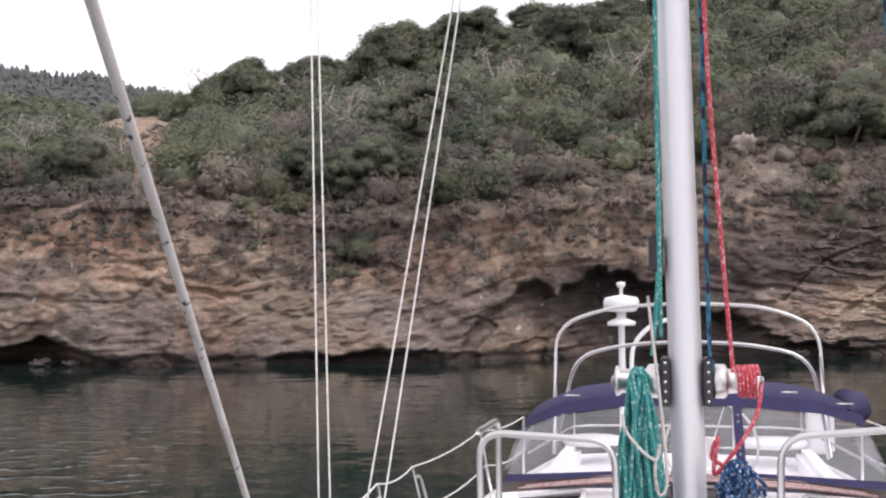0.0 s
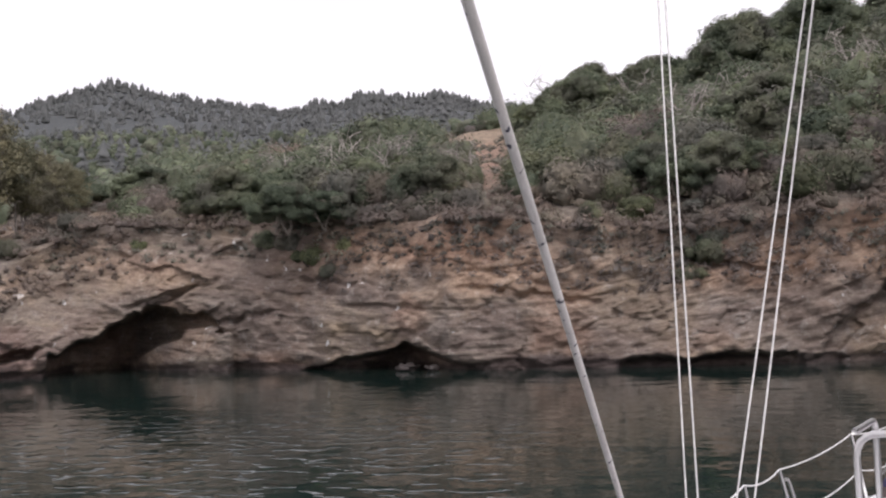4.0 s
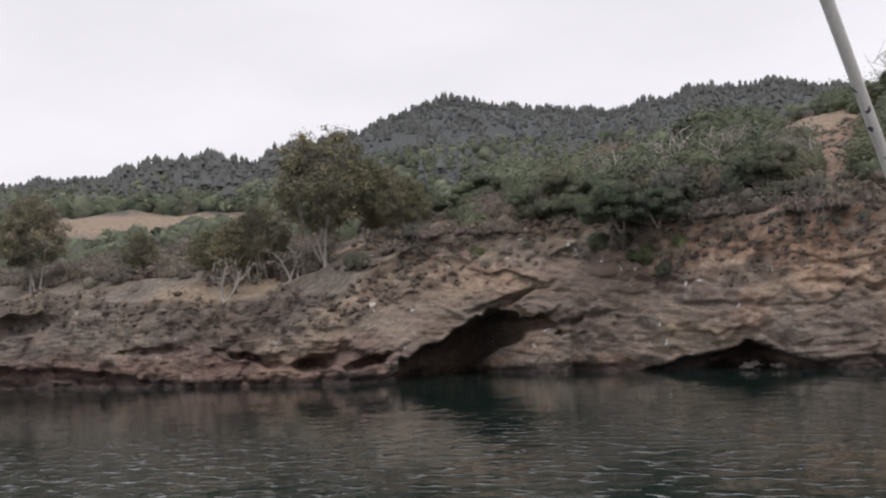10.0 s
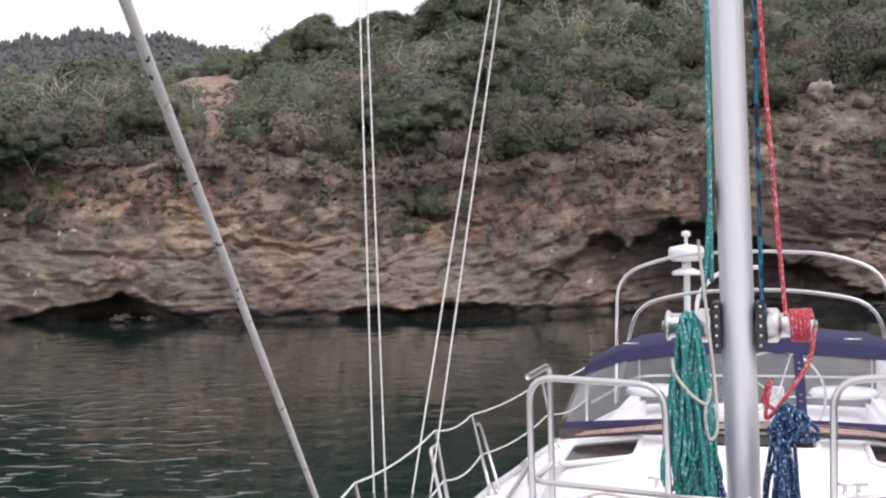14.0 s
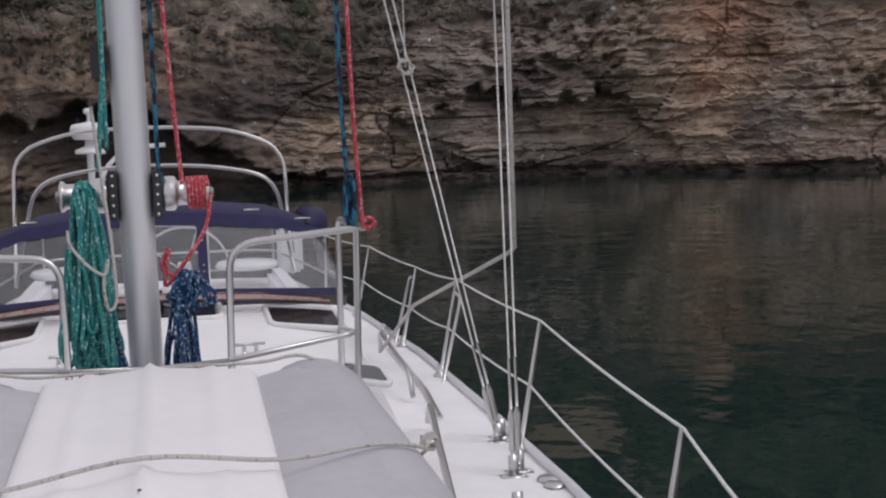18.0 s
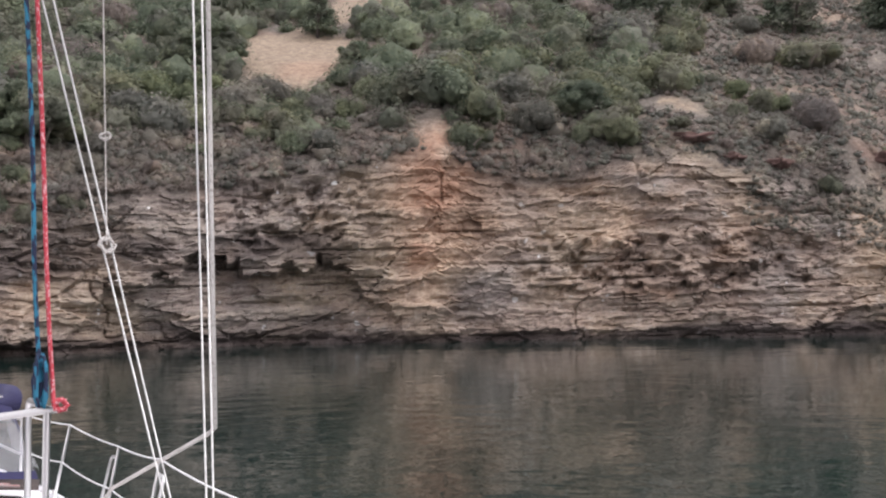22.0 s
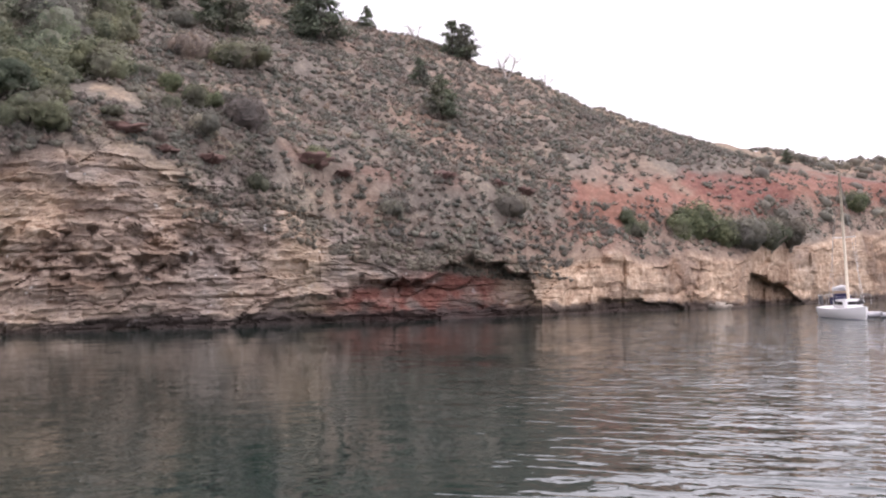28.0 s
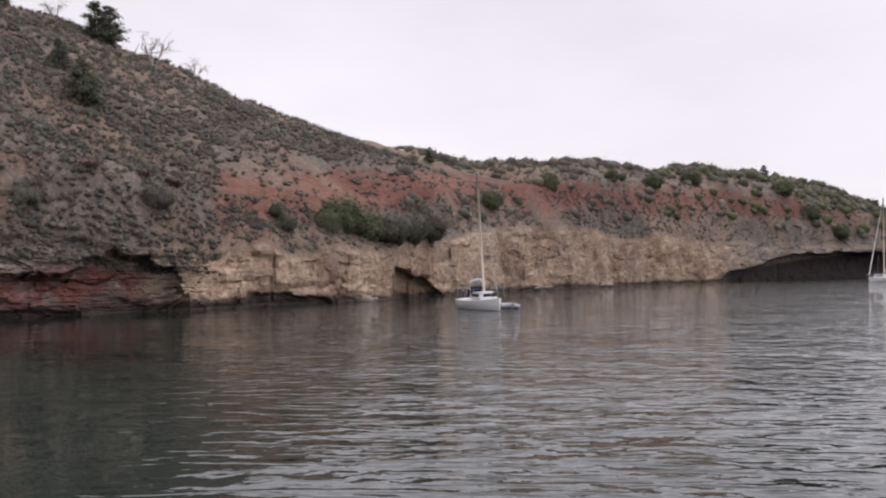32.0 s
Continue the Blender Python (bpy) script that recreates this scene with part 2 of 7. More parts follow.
def water_material():
    m, n, l = mat("sea_water")
    b = principled(n, l, 0.02, 0.0, 1.333)
    b.inputs["Base Color"].default_value = (0.010, 0.023, 0.020, 1)
    long = noise_node(n, l, 0.24, 2.0, 0.45)
    mid = noise_node(n, l, 0.95, 2.0, 0.5)
    fine = noise_node(n, l, 3.6, 2.0, 0.5)
    gust = noise_node(n, l, 0.10, 3.0, 0.6)
    amp = ramp(n, l, gust.outputs["Fac"], [(0.36, (0.45, 0.45, 0.45)), (0.64, (1.0, 1.0, 1.0))])
    h = mathn(n, l, "ADD", mathn(n, l, "MULTIPLY", long.outputs["Fac"], 0.7), mathn(n, l, "MULTIPLY", mid.outputs["Fac"], 0.95))
    h = mathn(n, l, "ADD", h, mathn(n, l, "MULTIPLY", fine.outputs["Fac"], 0.15))
    # open to the wind beside the bow, calm in the lee of the high cliff
    geo = n.new("ShaderNodeNewGeometry")
    at = n.new("ShaderNodeSeparateXYZ")
    l.new(geo.outputs["Position"], at.inputs[0])
    east = mathn(n, l, "SUBTRACT", mathn(n, l, "MULTIPLY", at.outputs[0], 0.30), at.outputs[1])
    west = mathn(n, l, "SUBTRACT", mathn(n, l, "MULTIPLY", at.outputs[0], -1.0), mathn(n, l, "MULTIPLY", at.outputs[1], 0.22))
    gusty = mathn(n, l, "ADD", mathn(n, l, "MULTIPLY", gust.outputs["Fac"], 0.10), -0.05)
    east = ramp(n, l, mathn(n, l, "ADD", mathn(n, l, "MULTIPLY", east, 0.01), mathn(n, l, "ADD", gusty, 0.5)), [(0.47, (0, 0, 0)), (0.56, (1, 1, 1))])
    west = ramp(n, l, mathn(n, l, "ADD", mathn(n, l, "MULTIPLY", west, 0.01), mathn(n, l, "ADD", gusty, 0.5)), [(0.49, (0, 0, 0)), (0.56, (1, 1, 1))])
    open_sea = ramp(n, l, mathn(n, l, "ADD", mathn(n, l, "MULTIPLY", at.outputs[1], -0.02), mathn(n, l, "ADD", gusty, 0.5)), [(0.46, (0, 0, 0)), (0.62, (1, 1, 1))])
    calm = mathn(n, l, "ADD", mathn(n, l, "ADD", mathn(n, l, "MULTIPLY", east, 0.14), mathn(n, l, "MULTIPLY", open_sea, 0.08)), 0.065)
    hull = n.new("ShaderNodeVectorMath")
    hull.operation = "LENGTH"
    l.new(geo.outputs["Position"], hull.inputs[0])
    still = ramp(n, l, mathn(n, l, "MULTIPLY", hull.outputs["Value"], 0.02), [(0.10, (0.5, 0.5, 0.5)), (0.36, (1, 1, 1))])
    h = mathn(n, l, "MULTIPLY", mathn(n, l, "MULTIPLY", h, amp), mathn(n, l, "MULTIPLY", calm, still))
    # scattered steep wavelets outside the shelter of the cliff
    wavelet = noise_node(n, l, 1.8, 1.0, 0.4, (0.8, 1.2, 1))
    near_by = ramp(n, l, mathn(n, l, "MULTIPLY", hull.outputs["Value"], 0.01), [(0.26, (1, 1, 1)), (0.42, (0, 0, 0))])
    wind = mathn(n, l, "MAXIMUM", mathn(n, l, "MULTIPLY", east, 0.1), mathn(n, l, "MULTIPLY", west, near_by))
    crest = ramp(n, l, wavelet.outputs["Fac"], [(0.57, (0, 0, 0)), (0.68, (1, 1, 1))])
    h = mathn(n, l, "ADD", h, mathn(n, l, "MULTIPLY", mathn(n, l, "MULTIPLY", crest, wind), 0.065))
    # short steep chop with crests across the wind, off the open side
    chop = noise_node(n, l, 1.3, 1.0, 0.4, (1.6, 0.5, 1))
    chop = ramp(n, l, chop.outputs["Fac"], [(0.50, (0, 0, 0)), (0.62, (1, 1, 1))])
    h = mathn(n, l, "ADD", h, mathn(n, l, "MULTIPLY", mathn(n, l, "MULTIPLY", chop, east), 0.04))
    l.new(bump(n, l, h, 1.0, 0.5), b.inputs["Normal"])
    return m


def leaf_material(name, dark, light, dry=None, vary=0.8, sheer=0.3):
    m, n, l = mat(name)
    b = principled(n, l, 0.75)
    b.inputs["Specular IOR Level"].default_value = 0.25
    geo = n.new("ShaderNodeNewGeometry")
    oi = n.new("ShaderNodeObjectInfo")
    c = ramp(n, l, geo.outputs["Random Per Island"], [(0.0, dark), (0.6, tuple((p + q) / 2 for p, q in zip(dark, light))), (1.0, light)])
    if dry:
        c = mixc(n, l, ramp(n, l, oi.outputs["Random"], [(0.3, (0, 0, 0)), (1.0, (0.75, 0.75, 0.75))]), c, dry)
    c = mixc(n, l, 0.6, c, ramp(n, l, oi.outputs["Random"], [(0.0, (0.78, 0.80, 0.84)), (1.0, (1.22, 1.18, 1.12))]), "MULTIPLY")
    pos = n.new("ShaderNodeTexNoise")
    pos.inputs["Scale"].default_value = 0.4
    pos.inputs["Detail"].default_value = 3.0
    l.new(geo.outputs["Position"], pos.inputs["Vector"])
    c = mixc(n, l, vary, c, ramp(n, l, pos.outputs["Fac"], [(0.3, (0.74, 0.76, 0.78)), (0.5, (1, 1, 1)), (0.7, (1.25, 1.2, 1.12))]), "MULTIPLY")
    tuft = n.new("ShaderNodeTexNoise")
    tuft.inputs["Scale"].default_value = 2.6
    tuft.inputs["Detail"].default_value = 4.0
    tuft.inputs["Roughness"].default_value = 0.7
    l.new(geo.outputs["Position"], tuft.inputs["Vector"])
    c = mixc(n, l, vary, c, ramp(n, l, tuft.outputs["Fac"], [(0.32, (0.72, 0.74, 0.72)), (0.5, (1, 1, 1)), (0.68, (1.3, 1.26, 1.22))]), "MULTIPLY")
    drift = n.new("ShaderNodeTexNoise")
    drift.inputs["Scale"].default_value = 0.16
    drift.inputs["Detail"].default_value = 3.0
    l.new(geo.outputs["Position"], drift.inputs["Vector"])
    c = mixc(n, l, mathn(n, l, "MULTIPLY", ramp(n, l, drift.outputs["Fac"], [(0.52, (0, 0, 0)), (0.68, (1, 1, 1))]), 0.5 * vary), c, (0.165, 0.138, 0.118))
    clump = n.new("ShaderNodeTexVoronoi")
    clump.inputs["Scale"].default_value = 0.5
    l.new(geo.outputs["Position"], clump.inputs["Vector"])
    cell = n.new("ShaderNodeSeparateColor")
    l.new(clump.outputs["Color"], cell.inputs[0])
    c = mixc(n, l, vary, c, ramp(n, l, cell.outputs[0], [(0.0, (0.66, 0.70, 0.70)), (0.5, (1, 1, 1)), (1.0, (1.42, 1.38, 1.30))]), "MULTIPLY")
    c = mixc(n, l, mathn(n, l, "MULTIPLY", ramp(n, l, cell.outputs[1], [(0.68, (0, 0, 0)), (0.80, (1, 1, 1))]), 0.45 * vary), c, (0.185, 0.160, 0.148))
    l.new(bump(n, l, tuft.outputs["Fac"], 0.5, 0.2), b.inputs["Normal"])
    l.new(c, b.inputs["Base Color"])
    through_light = n.new("ShaderNodeBsdfTranslucent")
    l.new(c, through_light.inputs["Color"])
    both = n.new("ShaderNodeMixShader")
    both.inputs[0].default_value = sheer
    out = next(q for q in n if q.bl_idname == "ShaderNodeOutputMaterial")
    l.new(b.outputs[0], both.inputs[1])
    l.new(through_light.outputs[0], both.inputs[2])
    l.new(both.outputs[0], out.inputs[0])
    return m


LAND = land_material()
WATER = water_material()
LEAF_OAK = leaf_material("oak_leaves", (0.102, 0.122, 0.084), (0.214, 0.250, 0.172))
LEAF_GREEN = leaf_material("green_leaves", (0.110, 0.127, 0.074), (0.204, 0.230, 0.134))
LEAF_SAGE = leaf_material("sage_leaves", (0.154, 0.154, 0.130), (0.270, 0.266, 0.226), (0.222, 0.187, 0.158))
LEAF_BROWN = leaf_material("dry_twigs", (0.154, 0.130, 0.117), (0.314, 0.267, 0.237), (0.220, 0.178, 0.157))
LEAF_OLIVE = leaf_material("olive_leaves", (0.120, 0.131, 0.088), (0.228, 0.245, 0.161))
LEAF_GUM = leaf_material("gum_leaves", (0.148, 0.143, 0.095), (0.275, 0.262, 0.172))
LEAF_PINE = leaf_material("pine_needles", (0.079, 0.094, 0.067), (0.146, 0.174, 0.122))
# distance haze put into the colour: pale blue-grey with little contrast
LEAF_HAZED = leaf_material("hazed_far_leaves", (0.185, 0.196, 0.198), (0.212, 0.224, 0.226), None, 0.15, 0.5)
BARK = simple("grey_bark", (0.22, 0.19, 0.16), 0.9, vary=0.4, scale=3, bumped=0.5)
BARK_PALE = simple("bleached_wood", (0.40, 0.36, 0.33), 0.85, vary=0.3, scale=3, bumped=0.5)
BARK_DARK = simple("dark_bark", (0.07, 0.055, 0.045), 0.9, vary=0.4, scale=3, bumped=0.5)

# ---- mesh helpers ----
def mesh_of(name, verts, faces, material, smooth=False):
    me = bpy.data.meshes.new(name)
    v = np.asarray(verts, dtype=np.float32).reshape(-1, 3)
    f = np.asarray(faces, dtype=np.int32)
    k = f.shape[1]
    me.vertices.add(len(v))
    me.vertices.foreach_set("co", v.ravel())
    me.loops.add(f.size)
    me.loops.foreach_set("vertex_index", f.ravel())
    me.polygons.add(len(f))
    me.polygons.foreach_set("loop_start", np.arange(0, f.size, k, dtype=np.int32))
    me.polygons.foreach_set("loop_total", np.full(len(f), k, dtype=np.int32))
    if smooth:
        me.polygons.foreach_set("use_smooth", np.ones(len(f), dtype=bool))
    me.materials.append(material)
    me.update(calc_edges=True)
    return me


def lattice(ix, iy, iz):
    h = (ix * 374761393 + iy * 668265263 + iz * 1274126177) & 0xFFFFFFFF
    h = ((h ^ (h >> 13)) * 1274126177) & 0xFFFFFFFF
    return ((h ^ (h >> 16)) & 0xFFFF) / 65535.0


def vnoise(x, y, z=0.0):
    """Smooth value noise, 0 to 1."""
    x, y, z = np.broadcast_arrays(np.asarray(x, float), np.asarray(y, float), np.asarray(z, float))
    ix, iy, iz = np.floor(x).astype(np.int64), np.floor(y).astype(np.int64), np.floor(z).astype(np.int64)
    fx, fy, fz = x - ix, y - iy, z - iz
    fx, fy, fz = (q * q * (3 - 2 * q) for q in (fx, fy, fz))
    total = 0
    for dx in (0, 1):
        for dy in (0, 1):
            for dz in (0, 1):
                w = (fx if dx else 1 - fx) * (fy if dy else 1 - fy) * (fz if dz else 1 - fz)
                total = total + w * lattice(ix + dx, iy + dy, iz + dz)
    return total


def fnoise(x, y, z=0.0, octaves=4, gain=0.5):
    total, amp, norm, k = 0, 1.0, 0, 1.0
    for o in range(octaves):
        total = total + amp * vnoise(x * k + 17.3 * o, y * k + 5.1 * o, z * k + 9.7 * o)
        norm += amp
        amp *= gain
        k *= 2.03
    return total / norm


def smooth(a, b, x):
    q = np.clip((x - a) / (b - a), 0, 1)
    return q * q * (3 - 2 * q)


# ---- the shore ----
# plan of the coast: each row pairs a bearing in degrees (left of +y) with metres
WATERLINE = np.array([(80, 170), (62, 118), (55, 95), (51, 84), (47, 76), (43, 70), (40, 67.3), (37, 69), (33, 68.5), (28, 66), (24, 62), (18, 57), (7, 55.2), (0, 55.4), (-9, 59), (-15, 60.5), (-22, 63.5), (-28, 67), (-33, 69), (-42, 71), (-49, 73.5), (-60, 79.5), (-70, 87.7), (-72, 90), (-76, 97), (-79, 103.5), (-83.5, 115.5), (-88, 139), (-93, 172), (-96.5, 212), (-101, 254), (-107.6, 312), (-112, 345), (-120, 380), (-130, 400)], float)[::-1]
CLIFF_SETBACK = np.array([(80, 2), (55, 2), (43, 1.6), (37, 2), (28, 2.2), (0, 2.2), (-5, 1.5), (-37, 1.8), (-39.3, 2), (-45, 1.8), (-56, 2.6), (-60, 3.4), (-63, 3.6), (-72, 2.2), (-79, 2), (-93, 3), (-101, 4), (-112, 4), (-130, 2)], float)[::-1]
CLIFF_TOP = np.array([(80, 7), (62, 8), (55, 7.6), (51, 6.3), (43, 5.5), (40.6, 5.5), (38.7, 7.1), (36, 8.7), (33, 8.8), (28, 8.5), (24, 8), (18, 8), (7, 6.7), (-15, 8.6), (-22, 8.7), (-33, 10.8), (-37, 11.8), (-39.3, 13), (-42, 11), (-45, 10.6), (-49, 11.8), (-52, 12.4), (-56, 11.2), (-60, 9.6), (-63, 7.6), (-67, 6), (-72, 5), (-83.5, 5.4), (-88, 8.3), (-93, 9.2), (-96.5, 9.3), (-101, 9), (-105, 8), (-107.6, 8.2), (-120, -1), (-130, -2)], float)[::-1]
SHOULDER_SETBACK = np.array([(80, 8), (55, 8), (40, 6), (28, 7), (-33, 7), (-37, 6), (-56, 6), (-83.5, 12), (-101, 20), (-105, 20), (-112, 14), (-120, 10), (-130, 10)], float)[::-1]
SHOULDER_TOP = np.array([(80, 8.5), (62, 9), (55, 8.8), (51, 7.6), (47, 7), (43, 6.9), (37, 9.3), (33, 9.8), (7, 9.8), (-15, 12.2), (-22, 12.6), (-39.3, 15.6), (-45, 14.8), (-52, 15.8), (-56, 14.6), (-60, 14), (-63, 12.8), (-72, 11.6), (-79, 11.8), (-83.5, 12.2), (-96.5, 20), (-101, 21.5), (-105, 19.5), (-107.6, 16.5), (-112, 8), (-120, -1), (-130, -2)], float)[::-1]
RIDGE_DISTANCE = np.array([(80, 215), (62, 160), (55, 130), (47, 100), (43, 92), (37, 86), (28, 88), (24, 92), (18, 101), (-15, 128), (-42, 140), (-67, 146), (-70, 148), (-79, 160), (-83.5, 172), (-88, 192), (-93, 226), (-96.5, 262), (-101, 315), (-107.6, 365), (-112, 390), (-120, 405), (-130, 420)], float)[::-1]
RIDGE_TOP = np.array([(80, 14), (62, 12), (55, 12), (43, 9.5), (24, 15), (18, 18.7), (13, 20.4), (6, 24.0), (0, 28.4), (-5, 32.0), (-15, 37.4), (-28, 41), (-33, 43.8), (-37, 45), (-39.3, 45.5), (-49, 45.2), (-52, 44.4), (-56, 42.4), (-67, 36.4), (-72, 31.4), (-76, 27.4), (-80, 24.6), (-83.5, 22.9), (-88, 21.8), (-93, 24.2), (-96.5, 27), (-101, 29.4), (-105, 27.4), (-107.6, 22.4), (-112, 8.5), (-120, -1), (-130, -2)], float)[::-1]
FIELD_DISTANCE = np.array([(80, 260), (62, 200), (54, 184), (45, 186), (34.6, 200), (26, 200), (22, 195), (18, 180), (14, 170), (0, 200), (-20, 210), (-50, 220), (-70, 220), (-93, 300), (-110, 440), (-120, 450), (-130, 450)], float)[::-1]
FIELD_TOP = np.array([(80, 24), (62, 23), (45, 23.4), (41, 22), (38, 22), (30, 24), (26, 26), (22, 27), (14, 25), (0, 30), (-20, 38), (-50, 42), (-70, 27), (-93, 20), (-110, 4), (-120, -2), (-130, -2)], float)[::-1]
FAR_DISTANCE = np.array([(80, 420), (62, 400), (50, 400), (45, 420), (41, 520), (38, 550), (34.6, 560), (26, 560), (0, 430), (-20, 340), (-50, 340), (-70, 330), (-93, 420), (-110, 520), (-130, 520)], float)[::-1]
FAR_TOP = np.array([(80, 52), (60, 54), (55, 58), (51.5, 59), (50, 62.5), (46.7, 65), (45, 66), (41, 92), (38, 106), (34.6, 116), (26, 104), (22, 105), (18, 103), (14, 92), (0, 60), (-20, 40), (-50, 34), (-70, 16), (-93, 8), (-110, -2), (-130, -2)], float)[::-1]
COAST = {1: WATERLINE, 2: CLIFF_SETBACK, 3: CLIFF_TOP, 4: SHOULDER_SETBACK, 5: SHOULDER_TOP, 6: RIDGE_DISTANCE, 7: RIDGE_TOP}
INLAND = {1: FIELD_DISTANCE, 2: FIELD_TOP, 3: FAR_DISTANCE, 4: FAR_TOP}


def shore(psi, k):
    out = np.interp(psi, COAST[k][:, 0], COAST[k][:, 1])
    if k == 3:
        psi = np.asarray(psi, float)
        out = out + (0.7 + 2.0 * smooth(-72, -77, psi)) * (fnoise(psi * 0.8, 2.0, 1.0, 3) - 0.5)
    return out


def back(psi, k):
    return np.interp(psi, INLAND[k][:, 0], INLAND[k][:, 1])


def controls(psi):
    """Distances and heights of the profile's corners along a bearing."""
    d = shore(psi, 1)
    rs = [d, d + shore(psi, 2), d + shore(psi, 4), shore(psi, 6), back(psi, 1), back(psi, 3)]
    zs = [np.zeros_like(d), shore(psi, 3), shore(psi, 5), shore(psi, 7), back(psi, 2), back(psi, 4)]
    for k in range(1, 6):
        rs[k] = np.maximum(rs[k], rs[k - 1] + 0.5)
    return rs, zs


def relief(psi, r):
    """Lumps and gullies of the slopes."""
    x, y = -r * np.sin(np.radians(psi)), r * np.cos(np.radians(psi))
    big = (fnoise(x * 0.06, y * 0.06, 3.0, 3) - 0.5) * np.clip((r - 60) * 0.08, 0, 5)
    return big + (fnoise(x * 0.45, y * 0.45, 7.0, 3) - 0.5) * 0.9


def ground(psi, r):
    """Height of the slopes above the cliff."""
    psi, r = np.asarray(psi, float), np.asarray(r, float)
    rs, zs = controls(psi)
    z = zs[1] + 0 * r
    for k in range(1, 5):
        q = np.clip((r - rs[k]) / (rs[k + 1] - rs[k]), 0, 1)
        z = np.where(r > rs[k], zs[k] + (zs[k + 1] - zs[k]) * q, z)
    fade = smooth(0, 6, r - rs[1])
    return z + relief(psi, r) * fade


def place(psi, r, z=None):
    a = math.radians(psi)
    return Vector((-r * math.sin(a), r * math.cos(a), float(ground(psi, r)) if z is None else z))


# ---- sea caves: bearing, roof height, depth ----
CAVES = []


def cave(*roof):
    """A hollow at the waterline: rows of bearing, roof height and depth."""
    CAVES.append(np.array(roof, float)[::-1])


cave((38.0, 0, 0), (37.8, 1.4, 3), (36.7, 2.0, 8), (35.5, 2.4, 10), (34.7, 3.0, 10), (34.0, 3.7, 9), (33.2, 3.9, 7), (31.9, 3.9, 5), (30.2, 3.6, 2.4), (29.2, 2.7, 0.9), (28, 2.0, 0.4), (27.5, 0, 0))
cave((25.8, 0, 0), (24.8, 0.4, 1.2), (23.7, 0.85, 2.2), (22.4, 1.0, 3), (21.2, 1.3, 5), (20.2, 1.45, 6), (19.2, 1.1, 5), (18, 0.65, 2), (17, 0.4, 1.0), (16, 0, 0))
cave((9.8, 0, 0), (9, 0.45, 0.9), (7, 0.6, 1.1), (4, 0.75, 1.5), (1, 0.7, 1.3), (0.2, 0, 0))
cave((0.2, 0, 0), (-0.8, 1.4, 1), (-2.4, 2.7, 1.6), (-4.6, 3.9, 2.2), (-7.2, 4.7, 2.7), (-9.4, 4.4, 2.9), (-11.5, 3.6, 2.7), (-13.5, 2.4, 2.3), (-16, 1.4, 1.8), (-19, 0.9, 1.2), (-21, 0, 0))
cave((-23, 0, 0), (-24.5, 0.6, 1.1), (-27, 1.0, 1.6), (-30, 0.8, 1.4), (-33.5, 0.6, 1.0), (-35, 0, 0))
cave((-20, 0, 0), (-23, 3.5, 1), (-27, 4.9, 1.3), (-31, 5.8, 1.7), (-34, 5.2, 1.4), (-37, 2.5, 0.8), (-38, 0, 0))
cave((-56.5, 0, 0), (-58.5, 1.1, 0.7), (-61, 1.9, 1.0), (-64, 2.6, 1.5), (-67, 3.4, 1.9), (-69.3, 4.1, 2.3), (-71, 3.9, 2.8), (-72.6, 3.3, 2.6), (-73.3, 1.8, 1.2), (-73.6, 0, 0))
cave((-76, 0, 0), (-76.4, 1.4, 1.2), (-78.5, 1.5, 1.4), (-80.4, 0.7, 1.2), (-81, 0, 0))
cave((-83.5, 0, 0), (-83.9, 3, 5), (-85.4, 2.2, 4), (-86.2, 0.6, 1), (-86.6, 0, 0))
cave((-100.2, 0, 0), (-100.8, 2.2, 6), (-103, 4.8, 10), (-107.3, 7.2, 12), (-110, 5, 10), (-112, 0, 0))
NOTCHES = []


def notch(bearing_at, height, half_width, half_height, depth, tilt=0.12):
    NOTCHES.append((bearing_at, height, half_width, half_height, depth, tilt))


notch(42.2, 1.3, 1.5, 0.55, 3.2, 0.0)
notch(39.4, 1.25, 1.7, 0.36, 2.4, -0.1)
notch(45.2, 1.75, 2.6, 0.3, 2.0, 0.3)
notch(50.4, 2.6, 2.4, 0.32, 1.6, 0.0)
notch(53.2, 0.8, 5, 0.6, 3.6, 0.12)
notch(29, 2.9, 3, 0.25, 0.9, -0.15)
notch(31.8, 4.5, 2.6, 0.16, 1.0, -0.3)
notch(24.5, 5, 4, 0.2, 0.6)
notch(21, 3.3, 3.5, 0.2, 0.6)
notch(14, 3.9, 4, 0.25, 0.8)
notch(4, 4.9, 3, 0.25, 0.9)
notch(57.8, 5.1, 6.4, 1.05, 6, -0.06)
notch(58.4, 1.0, 6.5, 1.05, 6, 0.05)
notch(49, 2.6, 1.2, 0.35, 0.9)
notch(10, 4.6, 1.5, 0.25, 0.5)
notch(-15.5, 3.6, 3, 0.22, 0.6)
notch(-19.5, 4.8, 3.4, 0.2, 0.6)
notch(-26.5, 3.2, 2.2, 0.3, 0.8)
notch(-24.8, 5.2, 1.6, 0.3, 0.7)
notch(-53.5, 4.6, 1, 0.45, 1.1)
notch(-50.5, 4.5, 0.8, 0.45, 1)
notch(-57.6, 3.8, 1, 0.35, 0.9)
notch(-61.7, 7.9, 1.2, 0.35, 0.9)
notch(-52.6, 10.7, 1, 0.25, 0.8)
notch(-55.2, 10.2, 1, 0.3, 0.8)
notch(-43.2, 10, 0.5, 0.3, 0.6)
notch(-47.4, 11.2, 0.35, 0.35, 0.6)
notch(-75.4, 3.6, 0.5, 0.6, 0.6)
notch(-90, 5, 0.8, 0.8, 0.8)
notch(-31.5, 6.8, 1.4, 0.5, 1)


